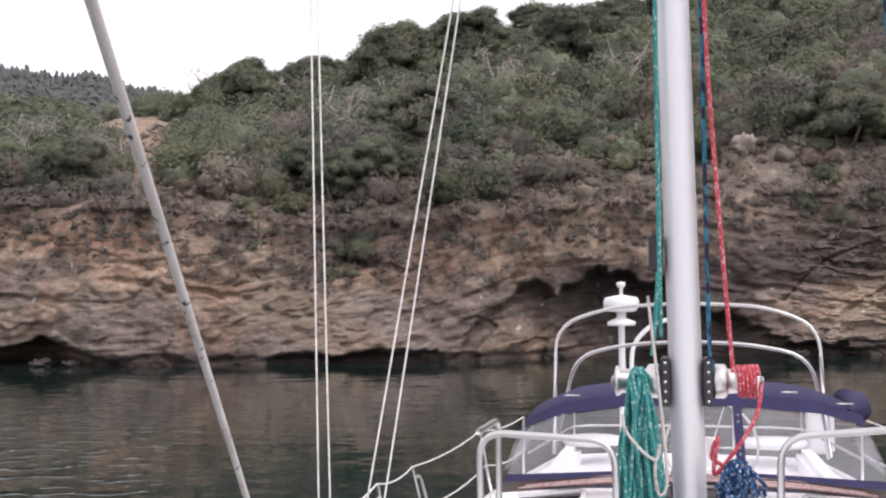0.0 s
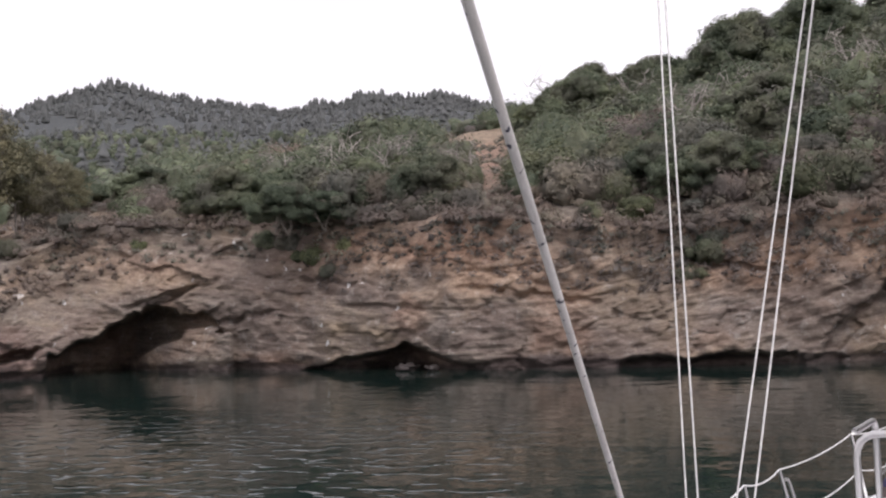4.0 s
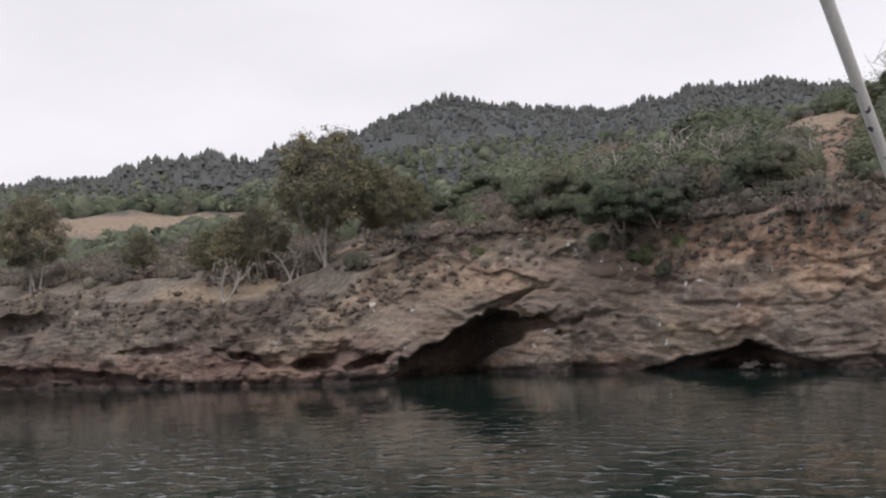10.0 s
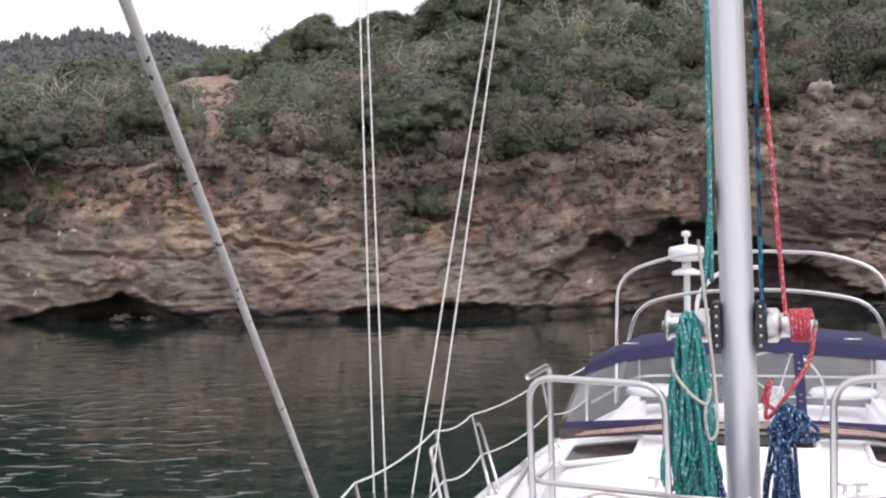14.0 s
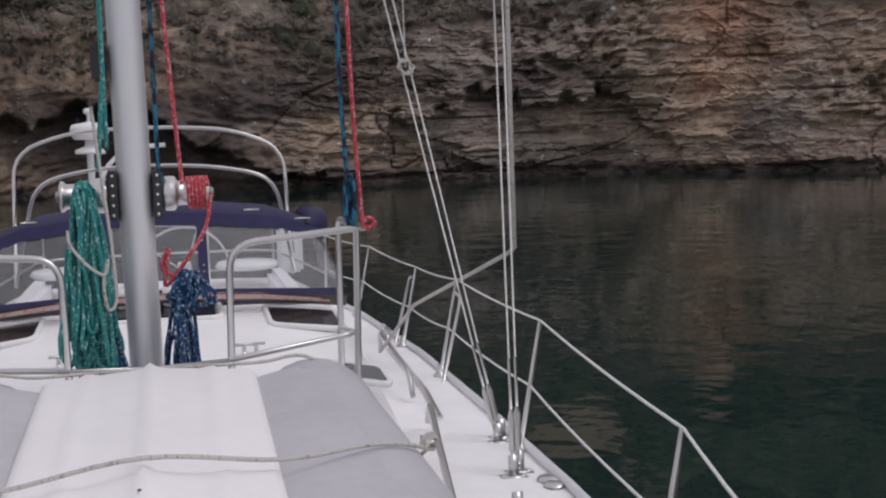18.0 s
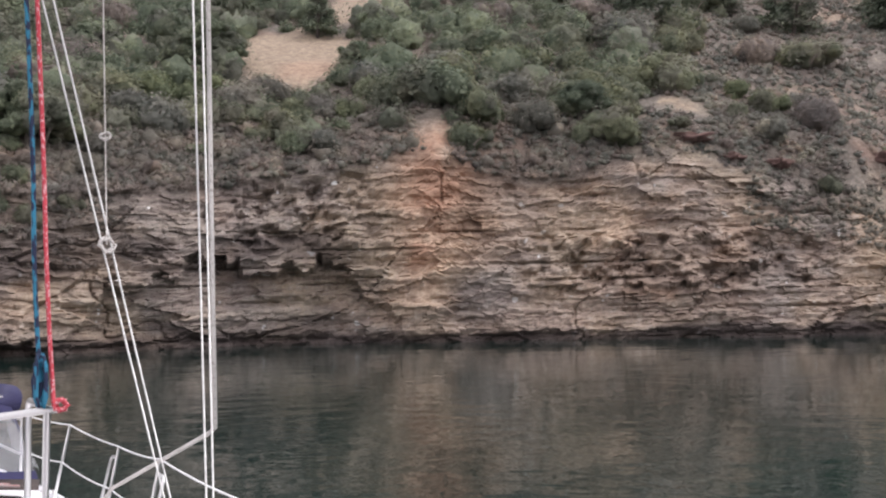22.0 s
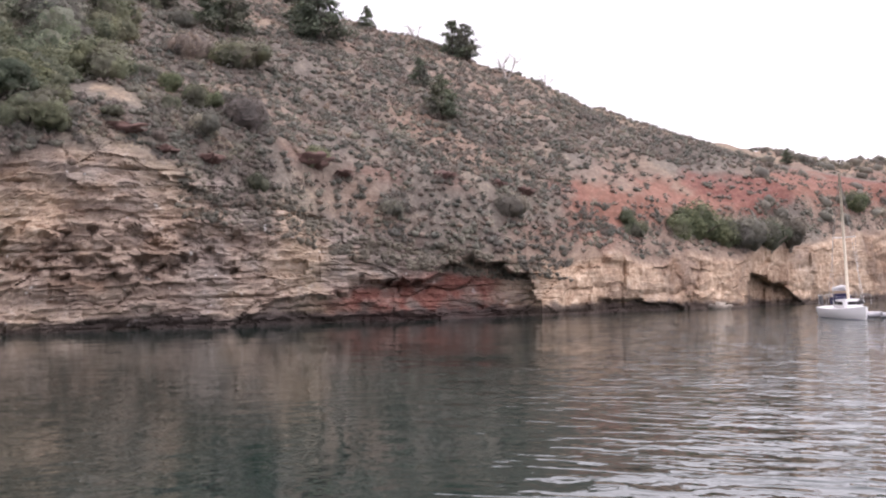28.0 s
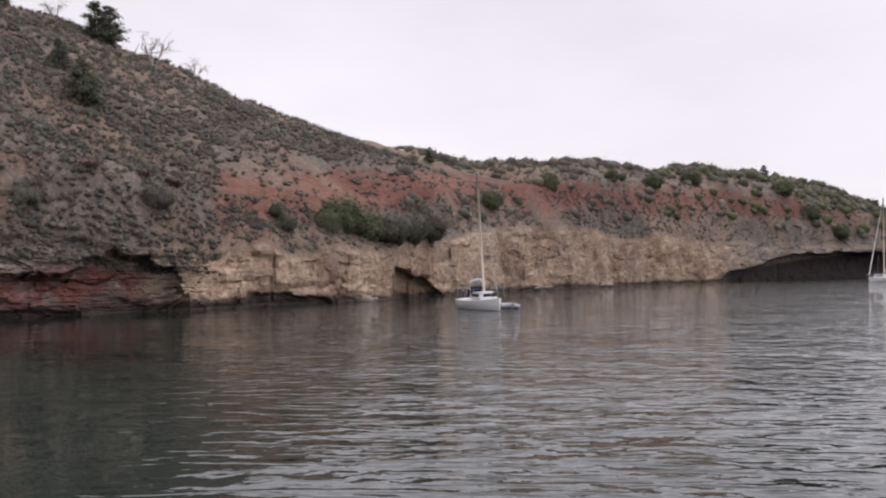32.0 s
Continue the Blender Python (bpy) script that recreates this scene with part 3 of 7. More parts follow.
def blocks(u, v, salt):
    """Angular broken blocks: each cell stands at its own depth and leans its own way."""
    u, v = np.broadcast_arrays(np.asarray(u, float), np.asarray(v, float))
    iu, iv = np.floor(u).astype(np.int64), np.floor(v).astype(np.int64)
    best, out = np.full(u.shape, 9e9), np.zeros(u.shape)
    for du in (-1, 0, 1):
        for dv in (-1, 0, 1):
            a, b = iu + du, iv + dv
            cu, cv = a + lattice(a, b, salt + 0 * a), b + lattice(a, b, salt + 1 + 0 * a)
            dist = (u - cu) ** 2 + (v - cv) ** 2
            val = lattice(a, b, salt + 2 + 0 * a) - 0.5 + 0.9 * (lattice(a, b, salt + 3 + 0 * a) - 0.5) * (u - cu) + 1.1 * (lattice(a, b, salt + 4 + 0 * a) - 0.35) * (v - cv)
            out = np.where(dist < best, val, out)
            best = np.minimum(best, dist)
    return out


def hollow(psi, z):
    """How far the rock is eaten back."""
    chip = blocks(psi * 0.8 + 0.5 * z, z * 0.9, 71)
    out = np.zeros(np.broadcast(psi, z).shape)
    for c in CAVES:
        w = 1.1 * (fnoise(psi * 0.7, 3.0, 2.0, 4, 0.6) - 0.5)
        roof = np.interp(psi, c[:, 0], c[:, 1], left=0, right=0) * (1 + 0.35 * w) + np.where((psi > c[0, 0]) & (psi < c[-1, 0]), (np.where(psi > 29, 0.4, 1.0) * w + (0.45 if c[:, 2].max() > 2.85 else 0.9) * chip) * np.clip(c[:, 1].max() / 4, 0.25, 1), 0)
        deep = np.interp(psi, c[:, 0], c[:, 2], left=0, right=0)
        shelf = np.interp(psi, (29, 30, 31, 32, 33, 34, 35, 36), (2.3, 2.5, 2.3, 2.0, 1.3, 0.7, 0.0, -1.5)) + 0.9 * chip
        step = np.where((psi > 29) & (psi < 36), np.maximum(smooth(-0.2, 0.2, z - shelf), np.interp(psi, (29, 31, 33, 34.5), (0, 0.2, 0.45, 0.9))), 1.0)
        mound = step - 0.75 * np.exp(-((psi + 66.8) / 2.4) ** 2) * smooth(2.6, 1.0, z)
        out = np.maximum(out, deep * mound * smooth(0.0, 0.38, roof - z))
    for p, h, hw, hh, deep, tilt in NOTCHES:
        s = np.radians(psi - p) * shore(p, 1)
        q = (s / hw) ** 2 + ((z - h - tilt * s - 0.35 * (vnoise(s * 0.8, h * 3.1) - 0.5) - 0.35 * (vnoise(s * 2.3, h) - 0.5)) / hh) ** 2
        out = np.maximum(out, (0.55 if hh < 0.3 else 0.85) * deep * np.clip(1 - q, 0, 1) ** (0.5 if hh > 1 else 1.0))
    # the jutting block over the wide cave, and the low bench under the undercut
    lip = 3.95 + 0.36 * (34.2 - psi)
    out = out - 0.8 * np.exp(-((psi - 32.2) / 1.9) ** 2) * smooth(-0.12, 0.12, z - lip) * smooth(7.4, 6.2, z)
    ledge = 1.75 + 0.3 * np.sin(psi * 1.9) + 0.2 * chip
    return out + 0.45 * smooth(38.2, 39, psi) * smooth(48.5, 46.5, psi) * smooth(0.12, -0.12, z - ledge) * smooth(0.9, 1.3, z)


PSI = np.concatenate([np.arange(-130, -112, 0.9), np.arange(-112, 62, 0.13), np.arange(62, 80.5, 0.9)])
_d = shore(PSI, 1)
ARC = np.concatenate([[0], np.cumsum(np.hypot(np.diff(_d * np.sin(np.radians(PSI))), np.diff(_d * np.cos(np.radians(PSI)))))])


def beds(arc, dip, thick, salt):
    """Stepped layers of uneven hardness, each with a rounded nose and an undercut foot."""
    b = dip / thick + 0.9 * (fnoise(arc * 0.035, dip * 0.12, salt, 2) - 0.5)
    k = np.floor(b)
    f = b - k
    hard = vnoise(arc * 0.055 + k * 3.7, k * 7.3 + 0.5, salt) - 0.5
    joint = np.floor(arc / (2.6 * thick + 1.2) + 5.3 * lattice(k.astype(np.int64), 3 + 0 * k.astype(np.int64), 5 + 0 * k.astype(np.int64)))
    block = lattice(joint.astype(np.int64), k.astype(np.int64), 11 + 0 * k.astype(np.int64)) - 0.5
    nose = 0.30 * smooth(0.30, 0.0, f) + 0.16 * smooth(0.75, 1.0, f)
    slot = smooth(0.66, 0.80, vnoise(arc * 0.26 + 9.1 * k, k * 2.3, salt + 7)) * np.clip(1 - np.abs(f - 0.12) * thick / 0.11, 0, 1)
    return -1.0 * hard - 0.35 * block + nose + 1.7 * slot


def face(psi, g):
    """Distance and height of the cliff face at the share g of its height."""
    arc = np.interp(psi, PSI, ARC)
    d, back_by, top = shore(psi, 1), shore(psi, 2), shore(psi, 3)
    z = -1.0 + g * (top + 1.0)
    r = d + back_by * np.clip(g, 0, 1) ** 1.6
    tilt = 2.2 * np.sin((psi - 2) * 0.11) * smooth(-24, -6, psi)
    dip = z + tilt + 0.012 * arc + 0.5 * (fnoise(arc * 0.05, z * 0.1, 1.0, 2) - 0.5)
    pale = smooth(-72.5, -75, psi)
    left = smooth(38.5, 41.5, psi)
    bedded = (1 - 0.75 * pale) * (1 - 0.6 * left)
    where = smooth(0.40, 0.62, fnoise(arc * 0.05, z * 0.2, 2.0, 2))
    layer = 1.0 * beds(arc, dip, 1.15, 1.0) * (0.45 + 0.55 * where) + 0.55 * beds(arc, dip + 0.3, 0.42, 4.0) * (1 - 0.55 * where)
    ridge1 = np.abs(fnoise(arc * 0.20, dip * 0.42, 51.0, 3, 0.5) - 0.5)
    ridge2 = np.abs(fnoise(arc * 0.55, dip * 1.3, 53.0, 3, 0.55) - 0.5)
    ridge3 = np.abs(fnoise(arc * 1.5 + 0.5 * z, z * 2.2, 55.0, 3, 0.6) - 0.5)
    crack = np.clip(1 - np.abs(fnoise(arc * 0.12 + z * 0.10, z * 0.10 - arc * 0.03, 15.0, 3) - 0.5) / 0.008, 0, 1)
    lump = fnoise(arc * 0.10, z * 0.14, 8.0, 3, 0.5) - 0.5
    rough = fnoise(arc * 0.75, z * 0.9, 9.0, 4, 0.6) - 0.5
    knob = fnoise(arc * 2.0, z * 2.6, 21.0, 3, 0.6) - 0.5
    fiss = np.abs(fnoise(arc * 0.17 + 0.05 * z, z * 0.07, 31.0, 3, 0.5) - 0.5)
    boulder = np.abs(fnoise(arc * 0.22, z * 0.33, 33.0, 2, 0.4) - 0.5)
    tafoni = np.clip(0.52 - fnoise(arc * 1.3 + 0.4 * z, z * 1.5, 12.0, 3), 0, 1)
    comb = smooth(-61, -57, psi) * smooth(-43, -46, psi) * smooth(2.6, 3.6, z) * smooth(7.6, 6.2, z)
    comb = comb + smooth(-37, -35, psi) * smooth(-26, -29, psi) * smooth(5.5, 7.0, z)
    warp = 1.6 * (fnoise(arc * 0.5, z * 0.5, 61.0, 3) - 0.5)
    flat = smooth(-10, -22, psi) * (1 - pale)
    big = (1 - flat) * blocks((arc + warp) / 2.4, (dip + 0.4 * warp) / 1.5, 81) + flat * blocks((arc + warp) / 4.2, (dip + 0.4 * warp) / 0.9, 83)
    small = (1 - flat) * blocks((arc + 0.6 * warp + 0.3 * z) / 0.85, (dip + 0.3 * warp) / 0.55, 91) + flat * blocks((arc + 0.6 * warp + 0.3 * z) / 1.35, (dip + 0.3 * warp) / 0.4, 93)
    edge = smooth(0.0, 0.12, 1 - g)
    near = 1 - 0.7 * pale
    upper = smooth(0.5, 0.75, g) * smooth(30, 24, psi) * smooth(-24, -18, psi)
    calm = smooth(-20, -11, psi) * (1 - 0.5 * left)
    near = near * (1 - 0.3 * calm)
    off = bedded * 0.28 * (1 - 0.62 * calm) * layer + (0.15 + 0.3 * flat) * crack - (1.9 + 0.1 * calm) * lump - near * (1 - 0.5 * upper) * ((0.4 + 0.3 * flat) * ridge1 + 0.3 * ridge2 + 0.5 * ridge3 + 0.27 * small) - (1 - 0.4 * upper) * (0.62 + 0.1 * pale) * (1 - 0.3 * calm) * big - (0.5 + 0.8 * left) * (1 + 0.9 * calm) * (1 - 0.5 * pale) * rough - near * (0.2 + 0.25 * left) * knob + 3.6 * comb * tafoni
    off = off + pale * (0.55 * np.clip(1 - fiss / 0.04, 0, 1) - 2.2 * np.minimum(boulder, 0.12) * 2.0)
    foot = 0.3 * smooth(0.6, 0.2, z + 0.3 * (vnoise(arc * 0.5, 3.0) - 0.5))
    return r + off * (0.35 + 0.65 * edge) + hollow(psi, z) + foot, z + 0.05 * (vnoise(arc * 3, z * 3) - 0.5)


def build_land():
    psi = PSI
    rs, zs = controls(psi)
    rows_r, rows_z = [], []
    n_cliff = 118
    for i in range(n_cliff + 1):
        r, z = face(psi, i / n_cliff)
        rows_r.append(r)
        rows_z.append(z)
    top = rows_r[-1]
    for k, n in ((1, 14), (2, 40), (3, 16), (4, 26)):
        for i in range(1, n + 1):
            q = i / n
            r = (rs[k] + (rs[k + 1] - rs[k]) * q)
            lift = (top - rs[1]) * max(0.0, 1 - q) if k == 1 else 0
            rows_r.append(r + lift)
            rows_z.append(ground(psi, r))
    rows_r.append(rs[5] + 150)
    rows_z.append(zs[5] - 10)
    rows_r.append(rs[5] + 1500)
    rows_z.append(np.minimum(zs[5] - 40, 0) - 5)
    R, Z = np.array(rows_r), np.array(rows_z)
    P = np.broadcast_to(psi, R.shape)
    X, Y = -R * np.sin(np.radians(P)), R * np.cos(np.radians(P))
    nr, nc = R.shape
    idx = np.arange(nr * nc).reshape(nr, nc)
    faces = np.stack([idx[:-1, :-1], idx[:-1, 1:], idx[1:, 1:], idx[1:, :-1]], -1).reshape(-1, 4)[:, ::-1]
    me = mesh_of("land", np.stack([X, Y, Z], -1), faces, LAND, True)

    cliff = np.zeros(((nr - 1), (nc - 1)), bool)
    cliff[n_cliff:] = True
    cliff[:, psi[:-1] > -17] = True
    me.polygons.foreach_set("use_smooth", cliff.ravel())

    # what the surface is made of; dark also holds shade painted on cave and overhang
    top_z, sh_z = np.broadcast_to(zs[1], R.shape), np.broadcast_to(zs[2], R.shape)
    wob = fnoise(X * 0.25, Y * 0.25, Z * 0.4, 4) - 0.5
    wob2 = fnoise(X * 0.9, Y * 0.9, Z * 0.9, 3) - 0.5
    D = np.broadcast_to(rs[0], R.shape)
    above = Z - top_z + 2.2 * wob
    soil = smooth(-0.8, 0.6, above)
    crumbly = 0.7 * smooth(-3.4, -1.6, above) * smooth(27, 22, P + 6 * wob) * smooth(-26, -19, P + 6 * wob)
    soil = np.maximum(soil, np.maximum(crumbly, 0.6 * smooth(38, 42, P)))
    red = smooth(-60.5, -64.0, P + 5 * wob) * smooth(-71.8, -70.2, P + 4 * wob) * smooth(3.4, 2.0, Z + 3 * wob - 0.16 * (-64 - P)) * np.clip(0.9 + 2.4 * wob2, 0.15, 1)
    lift = Z - sh_z - np.interp(P, (-105, -95, -90, -86, -80, -76), (-2.0, -2.5, -0.5, 1.6, 0.2, -2.4))
    band = smooth(-73.5, -77, P + 12 * wob) * smooth(-108, -104, P) * smooth(-5.0, -2.0, lift + 8 * wob) * smooth(3.6, 1.0, lift + 9 * wob) * np.clip(1.45 + 2.2 * wob + 1.6 * wob2, 0, 1)
    red2 = smooth(-47, -52, P) * smooth(-74, -71, P) * smooth(-1.2, 0.2, Z - sh_z * 0.93 + 2 * wob) * smooth(1.6, 0.3, Z - sh_z * 0.93 + 2 * wob) * 0.4 * smooth(0.56, 0.68, fnoise(X * 0.18, Y * 0.18, 40.0, 3))
    red = np.clip(red + band + red2 + 0.38 * smooth(36, 40, P) * smooth(3.2, 1.4, Z + 3 * wob) + 0.16 * smooth(-2, 6, P) * smooth(34, 28, P) * smooth(0.0, 0.25, wob), 0, 1)
    pale = smooth(-72.6, -74.0, P) * smooth(-101.5, -100.0, P) * (1 - soil) * np.clip(0.95 + 1.6 * wob + 0.8 * wob2, 0.3, 1)
    pale = pale + 0.34 * smooth(-57, -54, P) * smooth(-36, -39, P) * (1 - soil) * smooth(0.35, 0.6, fnoise(X * 0.15, Y * 0.15, Z * 0.35, 3))
    pale = pale + 0.55 * np.exp(-(((P + 40.0) / 2.6) ** 2)) * smooth(3.0, 6.0, Z + 3 * wob) * (1 - soil)
    pale = pale + 0.7 * np.exp(-(((P - 32.6) / 2.2) ** 2 + ((Z - 5.8) / 1.0) ** 2)) + 0.4 * smooth(0.5, 0.68, wob + 0.5) * (1 - soil)
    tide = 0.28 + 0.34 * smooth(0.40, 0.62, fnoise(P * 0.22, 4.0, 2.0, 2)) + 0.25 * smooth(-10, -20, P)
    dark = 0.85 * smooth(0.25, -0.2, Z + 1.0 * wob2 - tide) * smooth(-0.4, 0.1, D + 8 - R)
    pale = pale + 0.55 * smooth(-4.2, -2.2, above) * smooth(1.4, -0.2, above) * smooth(30, 23, P + 6 * wob) * smooth(-20, -12, P + 6 * wob) * np.clip(0.6 + 2.2 * wob + 1.6 * wob2, 0, 1)
    # brown rock stain, deepened to stand for shade under the overhang
    dark = np.maximum(dark, 0.74 * smooth(0.40, 0.60, fnoise(X * 0.10, Y * 0.10, Z * 0.35, 4)) * smooth(-3, -7, P) * smooth(-37, -33, P) * smooth(9.0, 6.5, Z) * (1 - soil))
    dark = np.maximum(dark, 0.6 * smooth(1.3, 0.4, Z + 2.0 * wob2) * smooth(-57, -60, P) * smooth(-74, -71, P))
    # shade of the far headland's sea cave, painted on its wall
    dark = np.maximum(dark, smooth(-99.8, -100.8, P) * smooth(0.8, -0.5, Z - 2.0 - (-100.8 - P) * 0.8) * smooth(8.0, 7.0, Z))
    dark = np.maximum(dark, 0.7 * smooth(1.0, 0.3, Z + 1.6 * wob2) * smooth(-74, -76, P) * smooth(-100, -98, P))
    grass = np.zeros_like(R)
    for p, r0, hp, hr in ((16, 97, 2.3, 6), (48.5, 172, 7.0, 20), (-32.2, 92.5, 3.2, 9), (-35.6, 113, 2.0, 9), (-33, 136, 5.0, 7), (-51.8, 83.4, 1.0, 0.8), (-47, 150, 4, 6), (38, 82, 4, 4), (46, 80, 8, 4.5)):
        q = ((P - p) / hp) ** 2 + ((R - r0) / hr) ** 2
        grass = np.maximum(grass, smooth(1.25, 0.7, q + 1.6 * wob) * smooth(-0.3, 0.3, Z - top_z + 0.3))
    grass = np.maximum(grass, smooth(-69, -78, P) * smooth(-5, 0, R - np.broadcast_to(rs[3], R.shape) + 14 * wob + 7) * 0.8)
    grass = np.maximum(grass, 0.5 * smooth(0.1, 0.3, wob) * soil * smooth(-52, -60, P))
    orange = np.exp(-((P + 39.4 + 0.22 * (Z - 9)) / (0.9 + 0.24 * np.clip(Z - 6, 0, 9))) ** 2) * smooth(3.0, 6.5, Z + 2 * wob) * smooth(15.6, 13.4, Z + 3 * wob) * np.clip(0.8 + 1.8 * wob + 1.4 * wob2, 0, 1)
    orange = np.maximum(orange, 0.35 * smooth(0.74, 0.84, fnoise(X * 0.12, Y * 0.12, 20.0, 2) + 0.1 * soil) * smooth(-20, -30, P) * smooth(-75, -70, P) * soil)
    orange = np.maximum(orange, 0.5 * np.exp(-(((P - 19) / 5) ** 2 + ((Z - 6.3) / 0.7) ** 2)))
    orange = np.maximum(orange, 0.5 * smooth(1.3, 0.5, ((P - 15.6) / 1.3) ** 2 + ((R - 79) / 17) ** 2 + 1.5 * wob) * np.clip(0.8 + 1.5 * wob2, 0, 1))
    orange = np.maximum(orange, 0.26 * smooth(0.44, 0.62, fnoise(X * 0.09, Y * 0.09, 60.0, 3)) * smooth(-54, -62, P) * soil)
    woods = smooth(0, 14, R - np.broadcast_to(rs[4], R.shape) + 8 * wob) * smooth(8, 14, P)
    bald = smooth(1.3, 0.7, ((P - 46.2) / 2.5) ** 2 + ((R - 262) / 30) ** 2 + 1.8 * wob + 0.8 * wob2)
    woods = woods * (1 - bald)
    grass = np.maximum(grass, 0.55 * bald)
    arc = np.broadcast_to(np.interp(psi, PSI, ARC), R.shape)
    bed = Z + 2.2 * np.sin((P - 2) * 0.11) * smooth(-24, -6, P) + 0.012 * arc + 1.2 * (fnoise(arc * 0.05, Z * 0.1, 1.0, 2) - 0.5)
    one = np.ones_like(R)
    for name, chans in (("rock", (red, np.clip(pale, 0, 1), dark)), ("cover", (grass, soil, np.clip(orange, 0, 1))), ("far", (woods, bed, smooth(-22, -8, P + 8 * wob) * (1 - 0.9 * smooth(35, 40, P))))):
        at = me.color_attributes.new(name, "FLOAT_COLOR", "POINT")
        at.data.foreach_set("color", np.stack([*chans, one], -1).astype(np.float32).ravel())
    ob = new("ground", me)
    tagged(ob, "weathered tan sandstone sea cliff with brushy hillside and far hills", "cliff", kind="structure")
    return ob


build_land()
sea = new("water", mesh_of("water", [(-4000, -4000, 0), (4000, -4000, 0), (4000, 4000, 0), (-4000, 4000, 0)], [(0, 1, 2, 3)], WATER))
tagged(sea, "dark green calm sea water with small ripples", "water", kind="structure")

# ---- shapes: each gives (vertices, quads) ----
def tube(points, radius, sides=8, closed=False, flat=1.0):
    p = np.array(points, float)
    n = len(p)
    rad = np.broadcast_to(np.asarray(radius, float), (n,))
    if closed:
        t = np.roll(p, -1, 0) - np.roll(p, 1, 0)
    else:
        t = np.gradient(p, axis=0)
    t /= np.linalg.norm(t, axis=1)[:, None] + 1e-9
    up = np.array([0, 0, 1.0]) if abs(t[0, 2]) < 0.9 else np.array([0, 1.0, 0])
    a = np.cross(t[0], up)
    a /= np.linalg.norm(a)
    v = []
    for k in range(n):
        a = a - t[k] * (a @ t[k])
        a /= np.linalg.norm(a) + 1e-9
        b = np.cross(t[k], a)
        ang = np.arange(sides) * 2 * math.pi / sides
        v.append(p[k] + rad[k] * (np.cos(ang)[:, None] * a + flat * np.sin(ang)[:, None] * b))
    v = np.concatenate(v)
    f = []
    for k in range(n if closed else n - 1):
        m = (k + 1) % n
        for s in range(sides):
            q = (s + 1) % sides
            f.append((k * sides + s, k * sides + q, m * sides + q, m * sides + s))
    if not closed:
        for e, o in ((0, 1), (n - 1, 0)):
            c = len(v)
            v = np.vstack([v, p[e]])
            for s in range(0, sides, 2):
                q, w = (s + 1) % sides, (s + 2) % sides
                ring = (e * sides + s, e * sides + q, e * sides + w, c)
                f.append(ring[::-1] if e else ring)
    return v, np.array(f)


def round_path(points, radius=0.08, steps=5):
    """A polyline with rounded corners."""
    p = [np.array(q, float) for q in points]
    out = [p[0]]
    for a, b, c in zip(p, p[1:], p[2:]):
        d1, d2 = a - b, c - b
        l1, l2 = np.linalg.norm(d1), np.linalg.norm(d2)
        k = min(radius, l1 * 0.45, l2 * 0.45)
        s, e = b + d1 / l1 * k, b + d2 / l2 * k
        for i in range(steps + 1):
            q = i / steps
            out.append((1 - q) ** 2 * s + 2 * q * (1 - q) * b + q * q * e)
    out.append(p[-1])
    return out


def box(x0, x1, y0, y1, z0, z1, bevel=0.0):
    bm = bmesh.new()
    bmesh.ops.create_cube(bm, size=1)
    for v in bm.verts:
        v.co = Vector(((x0 + x1) / 2 + v.co.x * (x1 - x0), (y0 + y1) / 2 + v.co.y * (y1 - y0), (z0 + z1) / 2 + v.co.z * (z1 - z0)))
    if bevel:
        bmesh.ops.bevel(bm, geom=bm.edges[:], offset=bevel, segments=2, affect="EDGES")
    return bm


def loft(sections):
    """Quads between rows of points of one length."""
    s = np.array(sections, float)
    n, m = s.shape[:2]
    idx = np.arange(n * m).reshape(n, m)
    f = np.stack([idx[:-1, :-1], idx[:-1, 1:], idx[1:, 1:], idx[1:, :-1]], -1).reshape(-1, 4)
    return s.reshape(-1, 3), f


def lathe(profile, centre, axis="z", sides=20):
    """Turned shape: (radius, height) pairs round an axis."""
    rows = []
    for r, h in profile:
        a = np.arange(sides + 1) * 2 * math.pi / sides
        c, s, k = r * np.cos(a), r * np.sin(a), np.full(sides + 1, h)
        rows.append(np.stack({"z": (c, s, k), "x": (k, c, s), "y": (s, k, c)}[axis], -1) + np.array(centre))
    return loft(rows)


def joined(*geoms):
    vs, fs, n = [], [], 0
    for v, f in geoms:
        vs.append(np.asarray(v, float))
        fs.append(np.asarray(f) + n)
        n += len(v)
    return np.vstack(vs), np.vstack(fs)


def slab(x0, x1, y0, y1, z0, z1):
    v = [(x, y, z) for x in (x0, x1) for y in (y0, y1) for z in (z0, z1)]
    return np.array(v), np.array([(0, 1, 3, 2), (4, 6, 7, 5), (0, 4, 5, 1), (2, 3, 7, 6), (0, 2, 6, 4), (1, 5, 7, 3)])


def part(name, geom, material, parent, label="", flat=False):
    """One mesh object under a thing or a part, in the thing's own coordinates."""
    if isinstance(geom, bmesh.types.BMesh):
        me = bpy.data.meshes.new(name)
        bmesh.ops.recalc_face_normals(geom, faces=geom.faces[:])
        geom.to_mesh(me)
        geom.free()
        me.materials.append(material)
    else:
        me = mesh_of(name, geom[0], geom[1], material, not flat)
    ob = new(name, me)
    ob.parent = parent
    if label:
        tagged(ob, label)
    return ob


def root(name, m, label, category, group="", kind=""):
    ob = new(name)
    ob.matrix_world = m
    return tagged(ob, label, category, group, kind)


